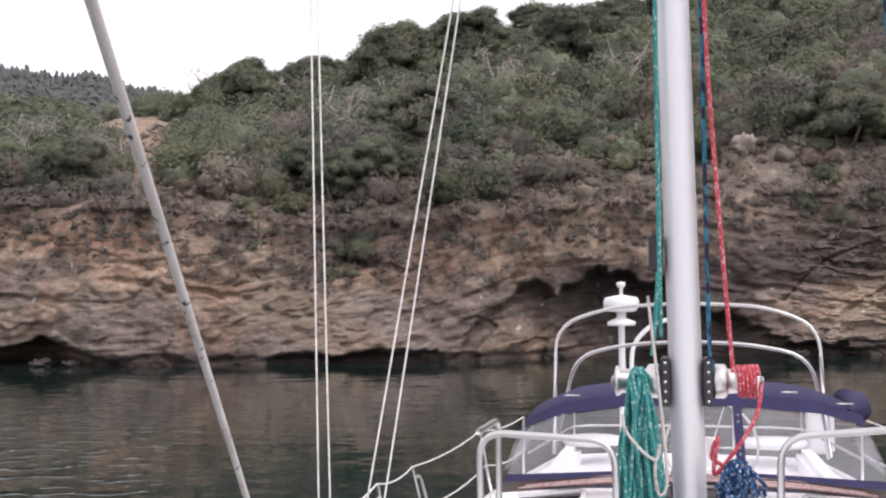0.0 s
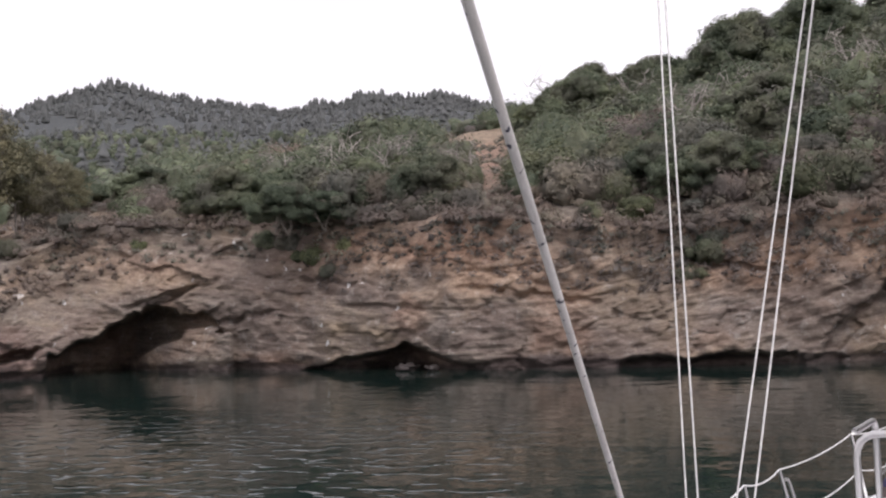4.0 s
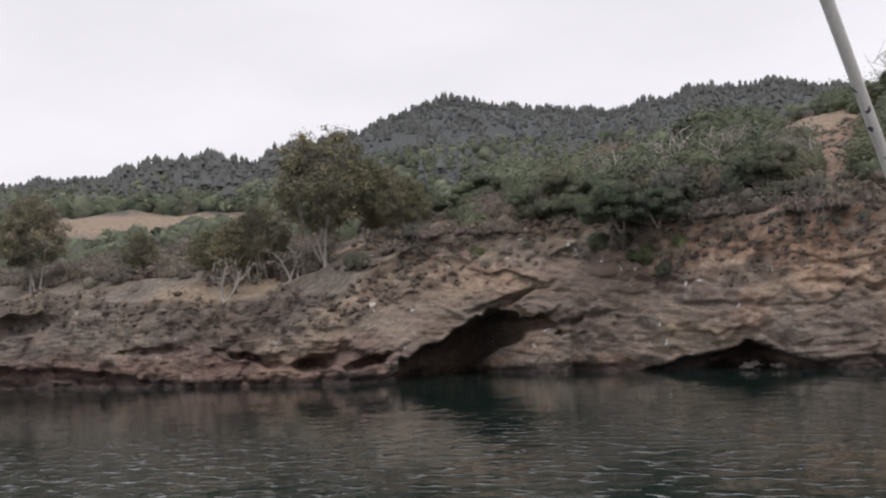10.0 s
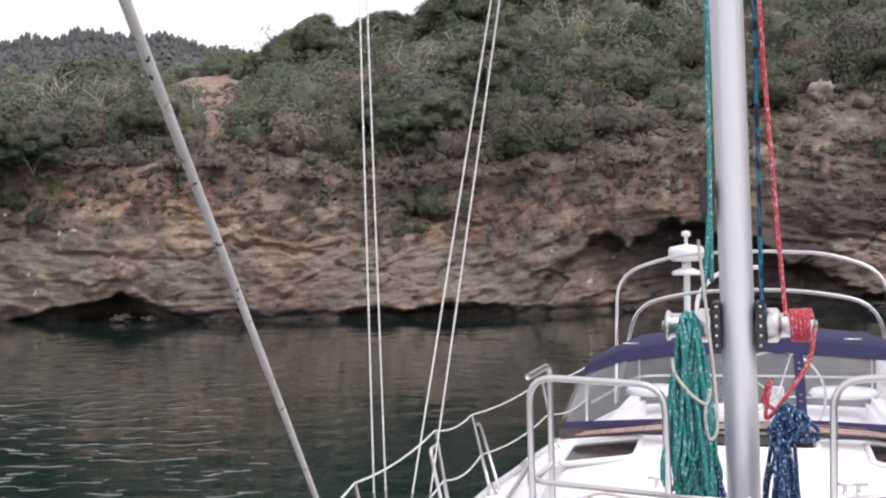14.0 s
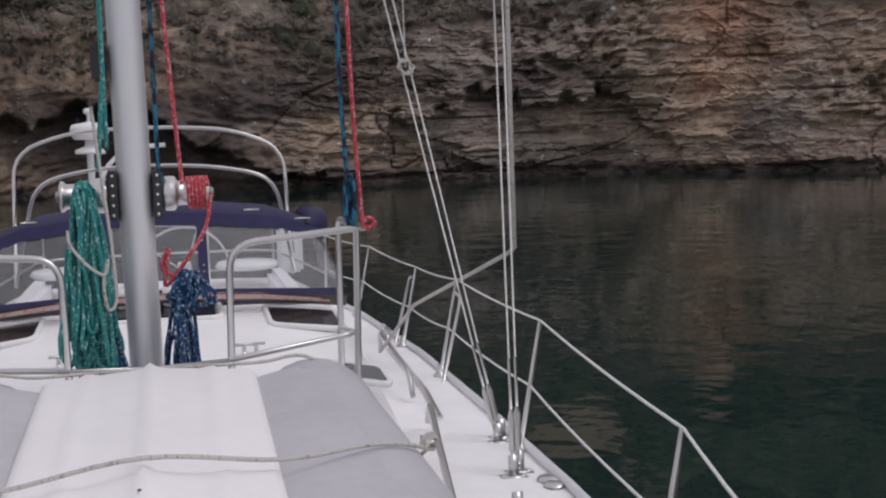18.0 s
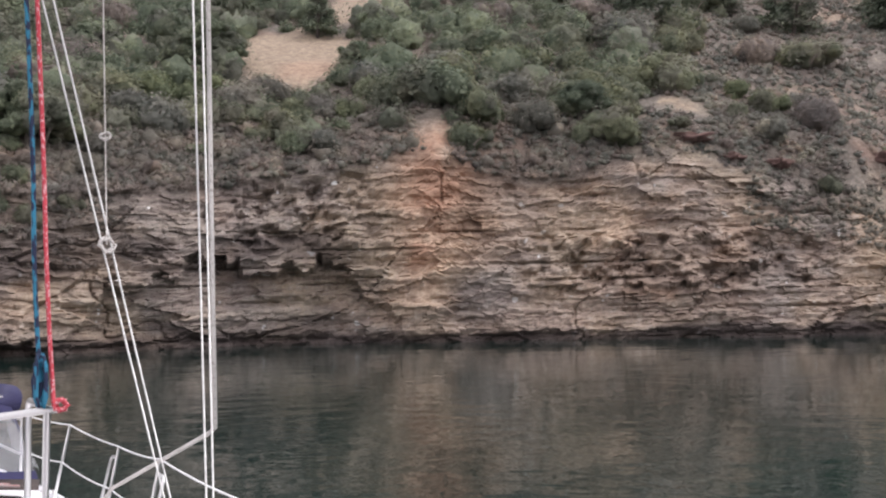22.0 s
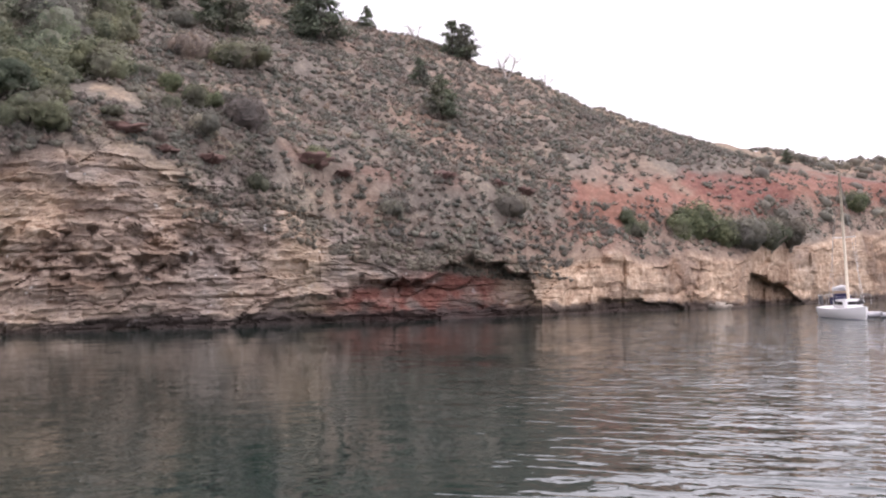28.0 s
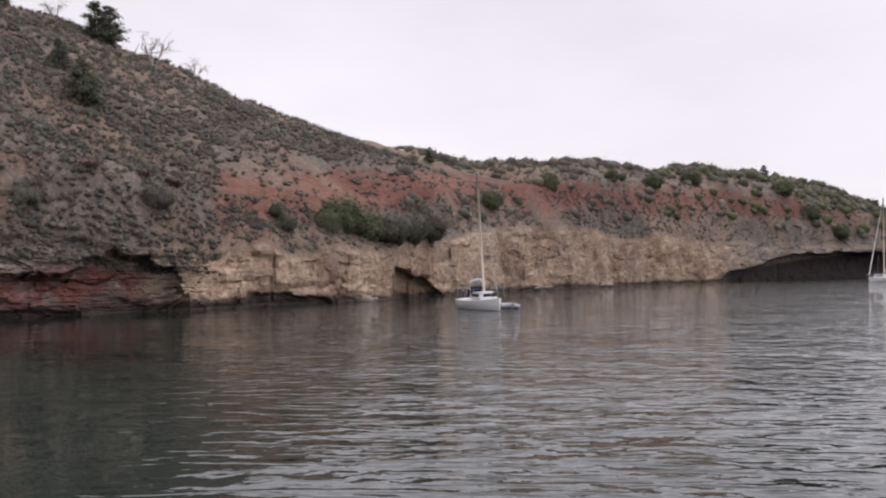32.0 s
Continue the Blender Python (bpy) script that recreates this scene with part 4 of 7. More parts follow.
# ---- boat materials ----
GEL = simple("white_gelcoat", (0.90, 0.88, 0.89), 0.35, vary=0.04, scale=2.5)
GEL_GREY = simple("nonskid_deck", (0.86, 0.84, 0.85), 0.75, vary=0.06, scale=4, bumped=0.25)
STEEL = simple("stainless_steel", (0.62, 0.61, 0.60), 0.34, 1.0, vary=0.06, scale=3)
WIRE = simple("steel_wire", (0.50, 0.49, 0.48), 0.4, 0.9, vary=0.2, scale=40)
WHITE_WIRE = simple("white_coated_wire", (0.72, 0.71, 0.70), 0.5, vary=0.12, scale=30)
ALU = simple("anodised_mast", (0.74, 0.74, 0.76), 0.38, 0.25, vary=0.06, scale=3, stretch=(1, 1, 0.1))
DARK_METAL = simple("dark_metal", (0.06, 0.06, 0.065), 0.5, 0.5, vary=0.2)
NAVY = simple("navy_canvas", (0.020, 0.018, 0.068), 0.85, vary=0.25, scale=9, bumped=0.3)
SMOKED = simple("smoked_acrylic", (0.018, 0.016, 0.018), 0.15, vary=0.2)
TUBE_GREY = simple("grey_inflatable", (0.48, 0.47, 0.50), 0.6, vary=0.10, scale=2.2, bumped=0.1)
TUBE_PALE = simple("pale_grey_fabric", (0.49, 0.48, 0.51), 0.6, vary=0.12, scale=2.6, bumped=0.1)
FABRIC_WHITE = simple("white_dinghy_hull", (0.86, 0.83, 0.84), 0.5, vary=0.04, scale=1.6, bumped=0.1)
PLASTIC_WHITE = simple("white_plastic", (0.80, 0.80, 0.80), 0.35, vary=0.05)
TEAK = simple("weathered_teak", (0.125, 0.102, 0.095), 0.8, vary=0.3, scale=5, stretch=(0.3, 4, 4))
SEAL = simple("dark_seam", (0.10, 0.095, 0.10), 0.7, vary=0.2)


def rope_material(name, base, fleck, amount=0.58, scale=125.0):
    m, n, l = mat(name)
    b = principled(n, l, 0.85)
    f = noise_node(n, l, scale, 2.0, 0.5, (1, 1, 0.45))
    w = noise_node(n, l, 4.0, 3.0)
    c = ramp(n, l, f.outputs["Fac"], [(amount - 0.02, base), (amount + 0.03, fleck)])
    c = mixc(n, l, 0.5, c, ramp(n, l, w.outputs["Fac"], [(0.3, (0.7, 0.7, 0.7)), (0.7, (1.15, 1.15, 1.15))]), "MULTIPLY")
    l.new(c, b.inputs["Base Color"])
    l.new(bump(n, l, noise_node(n, l, 160.0, 2.0).outputs["Fac"], 0.6, 0.004), b.inputs["Normal"])
    return m


ROPE_WHITE = rope_material("white_flecked_rope", (0.60, 0.58, 0.55), (0.06, 0.06, 0.08), 0.66, 45)
ROPE_PLAIN = rope_material("plain_white_rope", (0.56, 0.53, 0.50), (0.36, 0.32, 0.29), 0.6)
ROPE_TEAL = rope_material("teal_rope", (0.030, 0.245, 0.235), (0.40, 0.56, 0.54), 0.60)
ROPE_BLUE = rope_material("blue_rope", (0.012, 0.062, 0.165), (0.52, 0.60, 0.68), 0.60)
ROPE_SKY = rope_material("light_blue_rope", (0.025, 0.17, 0.27), (0.012, 0.018, 0.05), 0.50, 38.0)
ROPE_RED = rope_material("red_rope", (0.50, 0.055, 0.075), (0.68, 0.36, 0.38), 0.58)
ROPE_PINK = rope_material("pinkish_lines", (0.45, 0.36, 0.34), (0.40, 0.14, 0.13), 0.56)


def vinyl_material():
    m, n, l = mat("clear_vinyl")
    out = n.new("ShaderNodeOutputMaterial")
    mix = n.new("ShaderNodeMixShader")
    tr = n.new("ShaderNodeBsdfTransparent")
    tr.inputs["Color"].default_value = (0.9, 0.9, 0.92, 1)
    b = n.new("ShaderNodeBsdfPrincipled")
    b.inputs["Base Color"].default_value = (0.55, 0.55, 0.58, 1)
    b.inputs["Roughness"].default_value = 0.18
    haze = noise_node(n, l, 2.0, 3.0)
    l.new(ramp(n, l, haze.outputs["Fac"], [(0.3, (0.16, 0.16, 0.16)), (0.7, (0.34, 0.34, 0.34))]), mix.inputs[0])
    l.new(tr.outputs[0], mix.inputs[1])
    l.new(b.outputs[0], mix.inputs[2])
    l.new(mix.outputs[0], out.inputs[0])
    return m


VINYL = vinyl_material()

# ---- the yacht: x to its port side, y aft, z up ----
YACHT_POSE = Matrix.Translation((-0.016, 0.048, 0)) @ pose(0, 0, 0, 0, 0, -11.5)
yacht = root("sailing_yacht", YACHT_POSE, "white sailing yacht with navy spray hood and stainless rails", "sailboat")
BEAM = np.array([(-1.3, 0.03), (-0.6, 0.36), (0, 0.62), (1.5, 1.13), (3, 1.51), (4.1, 1.68), (5.7, 1.75), (7.5, 1.78), (9.5, 1.68), (12.4, 1.28)])


def beam(y):
    return float(np.interp(y, BEAM[:, 0], BEAM[:, 1]))


def deck_z(y):
    return float(np.interp(y, (-1.3, 3, 5, 8, 12.4), (1.52, 1.40, 1.35, 1.31, 1.29)))


ys = np.linspace(-1.3, 12.4, 60)
hull_rows, deck_rows = [], []
for y in ys:
    b, z = beam(y), deck_z(y)
    keel = -0.45 * min(1, (y + 1.3) / 2.5)
    side = [(-b, y, z), (-b * 0.995, y, z - 0.25), (-b * 0.96, y, 0.55), (-b * 0.86, y, 0.0), (-b * 0.45, y, keel * 0.9), (0, y, keel)]
    hull_rows.append(side + [(-q[0], q[1], q[2]) for q in side[-2::-1]])
    deck_rows.append([(k * b, y, z + 0.03 * (1 - k * k)) for k in np.linspace(-1, 1, 9)])
part("hull", loft(hull_rows), GEL, yacht)
part("stern", loft([[(x, 12.4, z) for x in np.linspace(-1.28, 1.28, 5)] for z in (-0.3, 0.5, 1.29)]), GEL, yacht)
part("deck", loft(deck_rows), GEL_GREY, yacht, "off-white non-skid deck")
for s in (-1, 1):
    edge = [(s * (beam(y) - 0.012), y, deck_z(y) + 0.018) for y in ys]
    part("toe_rail", tube(edge, 0.022, 6), ALU, yacht, "aluminium toe rail")

# cabin trunk
TRUNK = [(3.3, 0.55, 0.80, 1.44), (3.9, 0.80, 1.06, 1.58), (4.6, 0.88, 1.14, 1.66), (5.6, 0.95, 1.22, 1.75), (6.9, 1.03, 1.28, 1.84), (7.25, 1.03, 1.28, 1.845), (7.3, 1.02, 1.28, 1.40)]
rows = []
for y, ht, hb, zt in TRUNK:
    h = [(-hb, y, deck_z(y)), (-(hb + ht) / 2 - 0.03, y, (deck_z(y) + zt) / 2 + 0.03), (-ht, y, zt - 0.01), (-ht * 0.6, y, zt + 0.035), (0, y, zt + 0.055)]
    rows.append(h + [(-q[0], q[1], q[2]) for q in h[-2::-1]])
rows.insert(0, [(q[0], 3.2, deck_z(3.2)) for q in rows[0]])
part("cabin_trunk", loft(rows), GEL, yacht)
part("cockpit_sole", box(-1.0, 1.0, 7.25, 12.2, 1.05, 1.32, 0.02), GEL, yacht)
for s in (-1, 1):
    part("cockpit_coaming", box(s * 1.16 - 0.1, s * 1.16 + 0.1, 7.3, 11.6, 1.25, 1.50, 0.05), GEL, yacht)


def trunk_top(y, x):
    t = np.array(TRUNK)
    return float(np.interp(y, t[:, 0], t[:, 3])) + 0.045 * (1 - min(1, abs(x)) ** 2)


def portlight(x0, x1, y0, y1, skew, name="portlight"):
    """Flush dark window with a pale rim on the cabin top."""
    pts = [(x0, y0), (x1, y0 + skew), (x1, y1 + skew), (x0, y1)]
    rim = round_path([(x, y, trunk_top(y, x) + 0.012) for x, y in pts + pts[:2]], 0.06, 4)[1:-1]
    frame_ob = part(name, tube(rim, 0.018, 6, True), PLASTIC_WHITE, yacht)
    g = loft([[(x0 + (x1 - x0) * k, y0 + skew * k + (y1 - y0) * q, trunk_top(y0 + (y1 - y0) * q, x0 + (x1 - x0) * k) + 0.016) for k in (0.04, 0.5, 0.96)] for q in (0.06, 0.5, 0.94)])
    part("pane", g, SMOKED, frame_ob, "smoked dark pane")


portlight(0.62, 1.02, 6.15, 6.62, -0.10)
portlight(-1.02, -0.62, 6.05, 6.52, 0.10)
portlight(0.84, 1.06, 5.10, 5.38, -0.12)
portlight(-1.06, -0.84, 4.98, 5.26, 0.12)
portlight(-0.30, 0.36, 6.35, 6.75, 0.0, "deck_hatch")

# line organisers and clutches in front of the spray hood
part("coach_roof_beam", loft([[(x, y, z) for x, y, z in ((-1.12, 6.66, 1.83), (-0.5, 6.60, 1.90), (0, 6.58, 1.92), (0.5, 6.60, 1.90), (1.12, 6.66, 1.83))], [(x, y - 0.005, z) for x, y, z in ((-1.12, 6.62, 1.90), (-0.5, 6.56, 1.96), (0, 6.54, 1.98), (0.5, 6.56, 1.96), (1.12, 6.62, 1.90))]]), TEAK, yacht)
for k in range(5):
    z0 = 1.965 + 0.008 * (k % 2)
    part("control_line", tube([(-1.0 + 0.04 * k, 6.50 + 0.045 * k, z0 - 0.08), (-0.5, 6.45 + 0.04 * k, z0 - 0.02), (0.1, 6.44 + 0.045 * k, z0), (0.6, 6.46 + 0.04 * k, z0 - 0.03), (1.0 - 0.05 * k, 6.52 + 0.04 * k, z0 - 0.08)], 0.009, 6), ROPE_PINK, yacht)
for x in (-0.42, 0.46):
    part("deck_cleat", joined(tube([(x - 0.075, 5.56, 1.835), (x + 0.075, 5.57, 1.835)], (0.008, 0.008), 6), *[tube([(x + q, 5.56, 1.79), (x + q, 5.56, 1.835)], 0.010, 6) for q in (-0.03, 0.03)]), STEEL, yacht)
for k in range(3):
    part("rope_clutch", box(-0.22 + 0.13 * k, -0.12 + 0.13 * k, 6.66, 6.86, 1.88, 1.99, 0.012), PLASTIC_WHITE, yacht)

# spray hood
front_top = [(-1.12, 7.55, 2.10), (-1.06, 7.38, 2.26), (-0.80, 7.32, 2.37), (-0.4, 7.29, 2.43), (0, 7.28, 2.45), (0.4, 7.29, 2.43), (0.80, 7.32, 2.39), (1.06, 7.38, 2.30), (1.13, 7.55, 2.14)]
front_base = [(-1.20, 7.25, 1.84), (-1.14, 6.86, 1.86), (-0.80, 6.74, 1.88), (-0.4, 6.70, 1.90), (0, 6.69, 1.91), (0.4, 6.70, 1.90), (0.80, 6.74, 1.88), (1.14, 6.86, 1.86), (1.20, 7.25, 1.84)]
ft, fb = np.array(front_top) - (0, 0, 0.06), np.array(front_base) - (0, 0, 0.02)
hood = part("spray_hood", loft([ft + (0, -0.012, -0.03), ft + (0, 0.03, 0.01), ft * (1, 1, 1) + (0, 0.6, 0.035), ft * (1, 1, 1) + (0, 1.25, 0.02)]), NAVY, yacht, "navy canvas spray hood top")
part("hood_band", loft([fb + (0, -0.012, 0.0), fb + (ft - fb) * 0.16 + (0, -0.012, 0.0)]), NAVY, hood, "navy canvas base band")
part("hood_band", loft([fb + (ft - fb) * 0.87 + (0, -0.014, 0.0), ft + (0, -0.014, 0.012)]), NAVY, hood, "navy canvas edge band")
part("window_panel", loft([fb + (ft - fb) * q for q in (0.10, 0.4, 0.7, 0.93)]), VINYL, hood, "clear flexible window")
for x in (-0.29, 0.29):
    b0, t0 = np.array([np.interp(x, fb[:, 0], fb[:, k]) for k in range(3)]), np.array([np.interp(x, ft[:, 0], ft[:, k]) for k in range(3)])
    part("hood_strap", loft([[b0 + (t0 - b0) * q + (dx, -0.02, 0) for dx in (-0.028, 0.028)] for q in (0.0, 0.5, 1.0)]), NAVY, hood)
    for q in (0.35, 0.42, 0.7, 0.77):
        part("snap", lathe([(0, 0), (0.008, -0.004), (0, -0.006)], tuple(b0 + (t0 - b0) * q + (0, -0.022, 0)), "y", 8), STEEL, hood)
for s in (-1, 1):
    side = [[(s * 1.13, 7.55, 2.12), (s * 1.13, 8.5, 2.15)], [(s * 1.21, 7.25, 1.86), (s * 1.21, 8.5, 1.84)]]
    part("side_panel", loft(side), VINYL, hood)
part("rolled_curtain", tube([(0.98, 7.36, 2.27), (1.06, 7.45, 2.27), (1.11, 7.9, 2.27), (1.10, 8.5, 2.26)], (0.02, 0.07, 0.085, 0.07), 12), NAVY, hood, "rolled navy canvas curtain")
for x in (-0.75, 0.62, 0.95):
    z = float(np.interp(x, ft[:, 0], ft[:, 2]))
    part("hood_fitting", tube([(x - 0.05, 7.31, z + 0.045), (x + 0.05, 7.31, z + 0.045)], 0.007, 6), STEEL, hood)

# bimini hoops, arch and stern gear
part("bimini_hoop", tube(round_path([(-1.06, 9.0, 1.75), (-1.05, 9.2, 2.78), (-0.62, 9.2, 2.93), (0, 9.2, 2.96), (0.62, 9.2, 2.93), (1.03, 9.2, 2.77), (1.05, 9.0, 1.75)], 0.25), 0.014), STEEL, yacht)
part("bimini_hoop", tube(round_path([(-1.03, 8.75, 1.8), (-0.84, 8.6, 2.56), (-0.45, 8.6, 2.65), (0, 8.6, 2.67), (0.45, 8.6, 2.65), (0.90, 8.6, 2.56), (1.04, 8.75, 1.8)], 0.22), 0.014), STEEL, yacht)
for s in (-1, 1):
    part("bimini_strap", tube([(s * 1.03, 9.2, 2.6), (s * 1.04, 8.72, 1.95)], 0.004, 5), NAVY, yacht)
part("radar_arch", tube(round_path([(-0.55, 11.4, 1.4), (-0.52, 11.4, 2.55), (-0.28, 11.4, 2.78), (0.10, 11.4, 2.80)], 0.3), 0.022), PLASTIC_WHITE, yacht)
radar = part("radar_pole", tube([(-0.65, 12.0, 1.3), (-0.65, 12.0, 2.86)], 0.035, 10), PLASTIC_WHITE, yacht)
part("radar_flange", lathe([(0, 2.72), (0.15, 2.72), (0.15, 2.76), (0.05, 2.80), (0.05, 2.86)], (-0.65, 12.0, 0), "z", 18), PLASTIC_WHITE, radar)
part("radome", lathe([(0, 2.86), (0.15, 2.87), (0.19, 2.92), (0.19, 2.98), (0.17, 3.02), (0, 3.05)], (-0.65, 12.0, 0), "z", 24), PLASTIC_WHITE, radar, "white radar dome")
part("antenna", lathe([(0.018, 3.04), (0.018, 3.12), (0.05, 3.14), (0.045, 3.18), (0, 3.19)], (-0.65, 12.0, 0), "z", 14), PLASTIC_WHITE, radar)
wheel_c = np.array((0.22, 10.6, 1.62))
part("steering_wheel", joined(tube([wheel_c + (0.42 * math.cos(a), 0, 0.42 * math.sin(a)) for a in np.linspace(0, 2 * math.pi, 33)[:-1]], 0.012, 6, True), *[tube([wheel_c, wheel_c + (0.42 * math.cos(a), 0, 0.42 * math.sin(a))], 0.008, 5) for a in np.arange(5) * 2 * math.pi / 5]), STEEL, yacht)
part("pedestal", tube([(0.22, 10.7, 1.2), (0.22, 10.7, 1.7)], (0.09, 0.06), 12), PLASTIC_WHITE, yacht)
for z in (1.62, 1.92):
    part("stern_rail", tube(round_path([(-1.45, 10.4, z - 0.05), (-1.2, 12.3, z), (0, 12.4, z), (1.2, 12.3, z), (1.5, 10.4, z - 0.05)], 0.3), 0.013), STEEL, yacht)
for x in (-1.2, -0.5, 0.5, 1.2):
    part("rail_post", tube([(x, 12.32, 1.3), (x, 12.32, 1.92)], 0.013), STEEL, yacht)
for x in (-0.95, 0.87):
    part("stern_seat", lathe([(0, 0), (0.30, 0.0), (0.33, 0.03), (0.30, 0.07), (0, 0.08)], (x, 11.7, 1.5), "z", 20), PLASTIC_WHITE, yacht, "white oval seat on the stern rail")
part("rail_box", box(1.22, 1.48, 11.9, 12.15, 1.4, 1.88, 0.03), PLASTIC_WHITE, yacht, "white box on the stern rail")

# mast and its winches
MX, MY = -0.02, 4.8
mast_rows = []
for z in np.linspace(1.60, 15.5, 12):
    a = np.arange(25) * 2 * math.pi / 24
    mx = MX - 0.016 * (z - 1.7)
    mast_rows.append(np.stack([mx + 0.070 * np.sign(np.cos(a)) * np.abs(np.cos(a)) ** 0.8, MY + 0.10 * np.sin(a), np.full(25, z)], -1))
mast = part("mast", loft(mast_rows), ALU, yacht, "silver anodised aluminium mast")
for s in (-1, 1):
    bx = MX - 0.012 + s * 0.088
    plate = part("winch_bracket", box(bx - 0.018, bx + 0.018, 4.70, 4.88, 2.54, 2.74, 0.006), DARK_METAL, mast, "dark perforated winch bracket")
    for k in range(5):
        part("bolt", lathe([(0, -0.004), (0.007, -0.002), (0.007, 0.004)], (bx, 4.696, 2.56 + 0.04 * k), "y", 8), STEEL, plate)
    prof = [(0, 0.0), (0.066, 0.0), (0.072, 0.010), (0.072, 0.045), (0.064, 0.055), (0.052, 0.06), (0.050, 0.09), (0.052, 0.165), (0.062, 0.172), (0.064, 0.186), (0.045, 0.192), (0.022, 0.196), (0.020, 0.205), (0, 0.208)]
    part("winch", lathe([(r, s * h) for r, h in prof], (bx + s * 0.02, 4.77, 2.64), "x", 20), STEEL, mast, "silver mast winch")
part("mast_block", box(MX - 0.16, MX - 0.10, 4.72, 4.82, 3.10, 3.26, 0.012), DARK_METAL, mast, "dark sail slide stop")
part("mast_step", box(MX - 0.13, MX + 0.13, 4.62, 4.98, 1.66, 1.72, 0.01), ALU, mast)

# granny bars beside the mast
for s, top in ((-1, 2.44), (1, 2.485)):
    xo, xi = (-0.868, -0.31) if s < 0 else (0.83, 0.31)
    if s < 0:
        rail = round_path([(xo, 4.55, 1.45), (xo * 1.02, 4.55, top), (xi * 1.05, 4.55, top - 0.03), (xi, 4.55, 1.62)], 0.11)
    else:
        rail = round_path([(xo * 1.07, 4.55, top), (xi * 1.05, 4.55, top - 0.05), (xi, 4.55, 1.62)], 0.11)
    bar = part("mast_rail", tube(rail, 0.0145), STEEL, yacht, "stainless mast guard rail")
    part("brace", tube(round_path([(xo * 1.02, 4.55, top), (xo, 4.95, top + 0.01), (xo, 4.98, 1.55)], 0.07), 0.0145), STEEL, bar)
    if s > 0:
        part("upright", tube([(xo * 1.02, 4.55, top), (xo, 4.55, 1.45)], 0.0145), STEEL, bar)
    part("mid_rail", tube(round_path([(xo, 4.95, 2.0), (xo, 4.56, 2.04 if s > 0 else 2.0), (xi, 4.545, 1.965)], 0.06), 0.0125), STEEL, bar)
part("cross_line", tube([(-0.31, 4.545, 1.965), (0.0, 4.53, 1.955), (0.31, 4.545, 1.965)], 0.009, 6), STEEL, yacht)

# stanchions and lifelines
POSTS = {-1: [(1.4, 1.10, 1.90), (3.0, 1.53, 1.93), (4.85, 1.78, 1.90), (6.32, 1.81, 1.92), (7.4, 1.86, 1.86), (9.4, 1.74, 1.88), (10.4, 1.5, 1.9)], 1: [(1.4, 1.12, 2.02), (3.0, 1.56, 1.97), (4.95, 1.78, 1.97), (6.74, 1.84, 1.94), (7.87, 1.83, 1.89), (9.4, 1.76, 1.90), (10.4, 1.52, 1.92)]}
for s, posts in POSTS.items():
    for k, (y, x, z) in enumerate(posts):
        b = beam(y) - 0.05
        post = part("stanchion", tube([(s * b, y, deck_z(y)), (s * x, y, z)], 0.0125), STEEL, yacht)
        part("stanchion_base", lathe([(0, 0), (0.045, 0), (0.045, 0.012), (0.02, 0.03), (0.016, 0.08)], (s * b, y, deck_z(y)), "z", 12), STEEL, post)
        if k in (3, 4):
            q = 0.16 if k == 4 else -0.16
            mid = (s * (b + (x - b) * 0.86), y, deck_z(y) + (z - deck_z(y)) * 0.86)
            part("stanchion_brace", tube(round_path([(s * (b - 0.02), y + q, deck_z(y)), (mid[0], y + q, mid[2]), mid], 0.06), 0.0115), STEEL, post)
    for name, frac in (("upper", 1.0), ("lower", 0.5)):
        pts = []
        for (y0, x0, z0), (y1, x1, z1) in zip(posts, posts[1:]):
            a = np.array((s * (beam(y0) - 0.05 + (x0 - beam(y0) + 0.05) * frac), y0, deck_z(y0) + (z0 - deck_z(y0)) * frac))
            c = np.array((s * (beam(y1) - 0.05 + (x1 - beam(y1) + 0.05) * frac), y1, deck_z(y1) + (z1 - deck_z(y1)) * frac))
            for q in np.linspace(0, 1, 7)[:-1]:
                pts.append(a + (c - a) * q - np.array((0, 0, (0.05 if s < 0 else 0.02) * 4 * q * (1 - q) * (1.3 - frac * 0.6))))
        pts.append(c)
        part("lifeline", tube(pts, 0.0055, 6), WHITE_WIRE, yacht, "white coated lifeline wire")

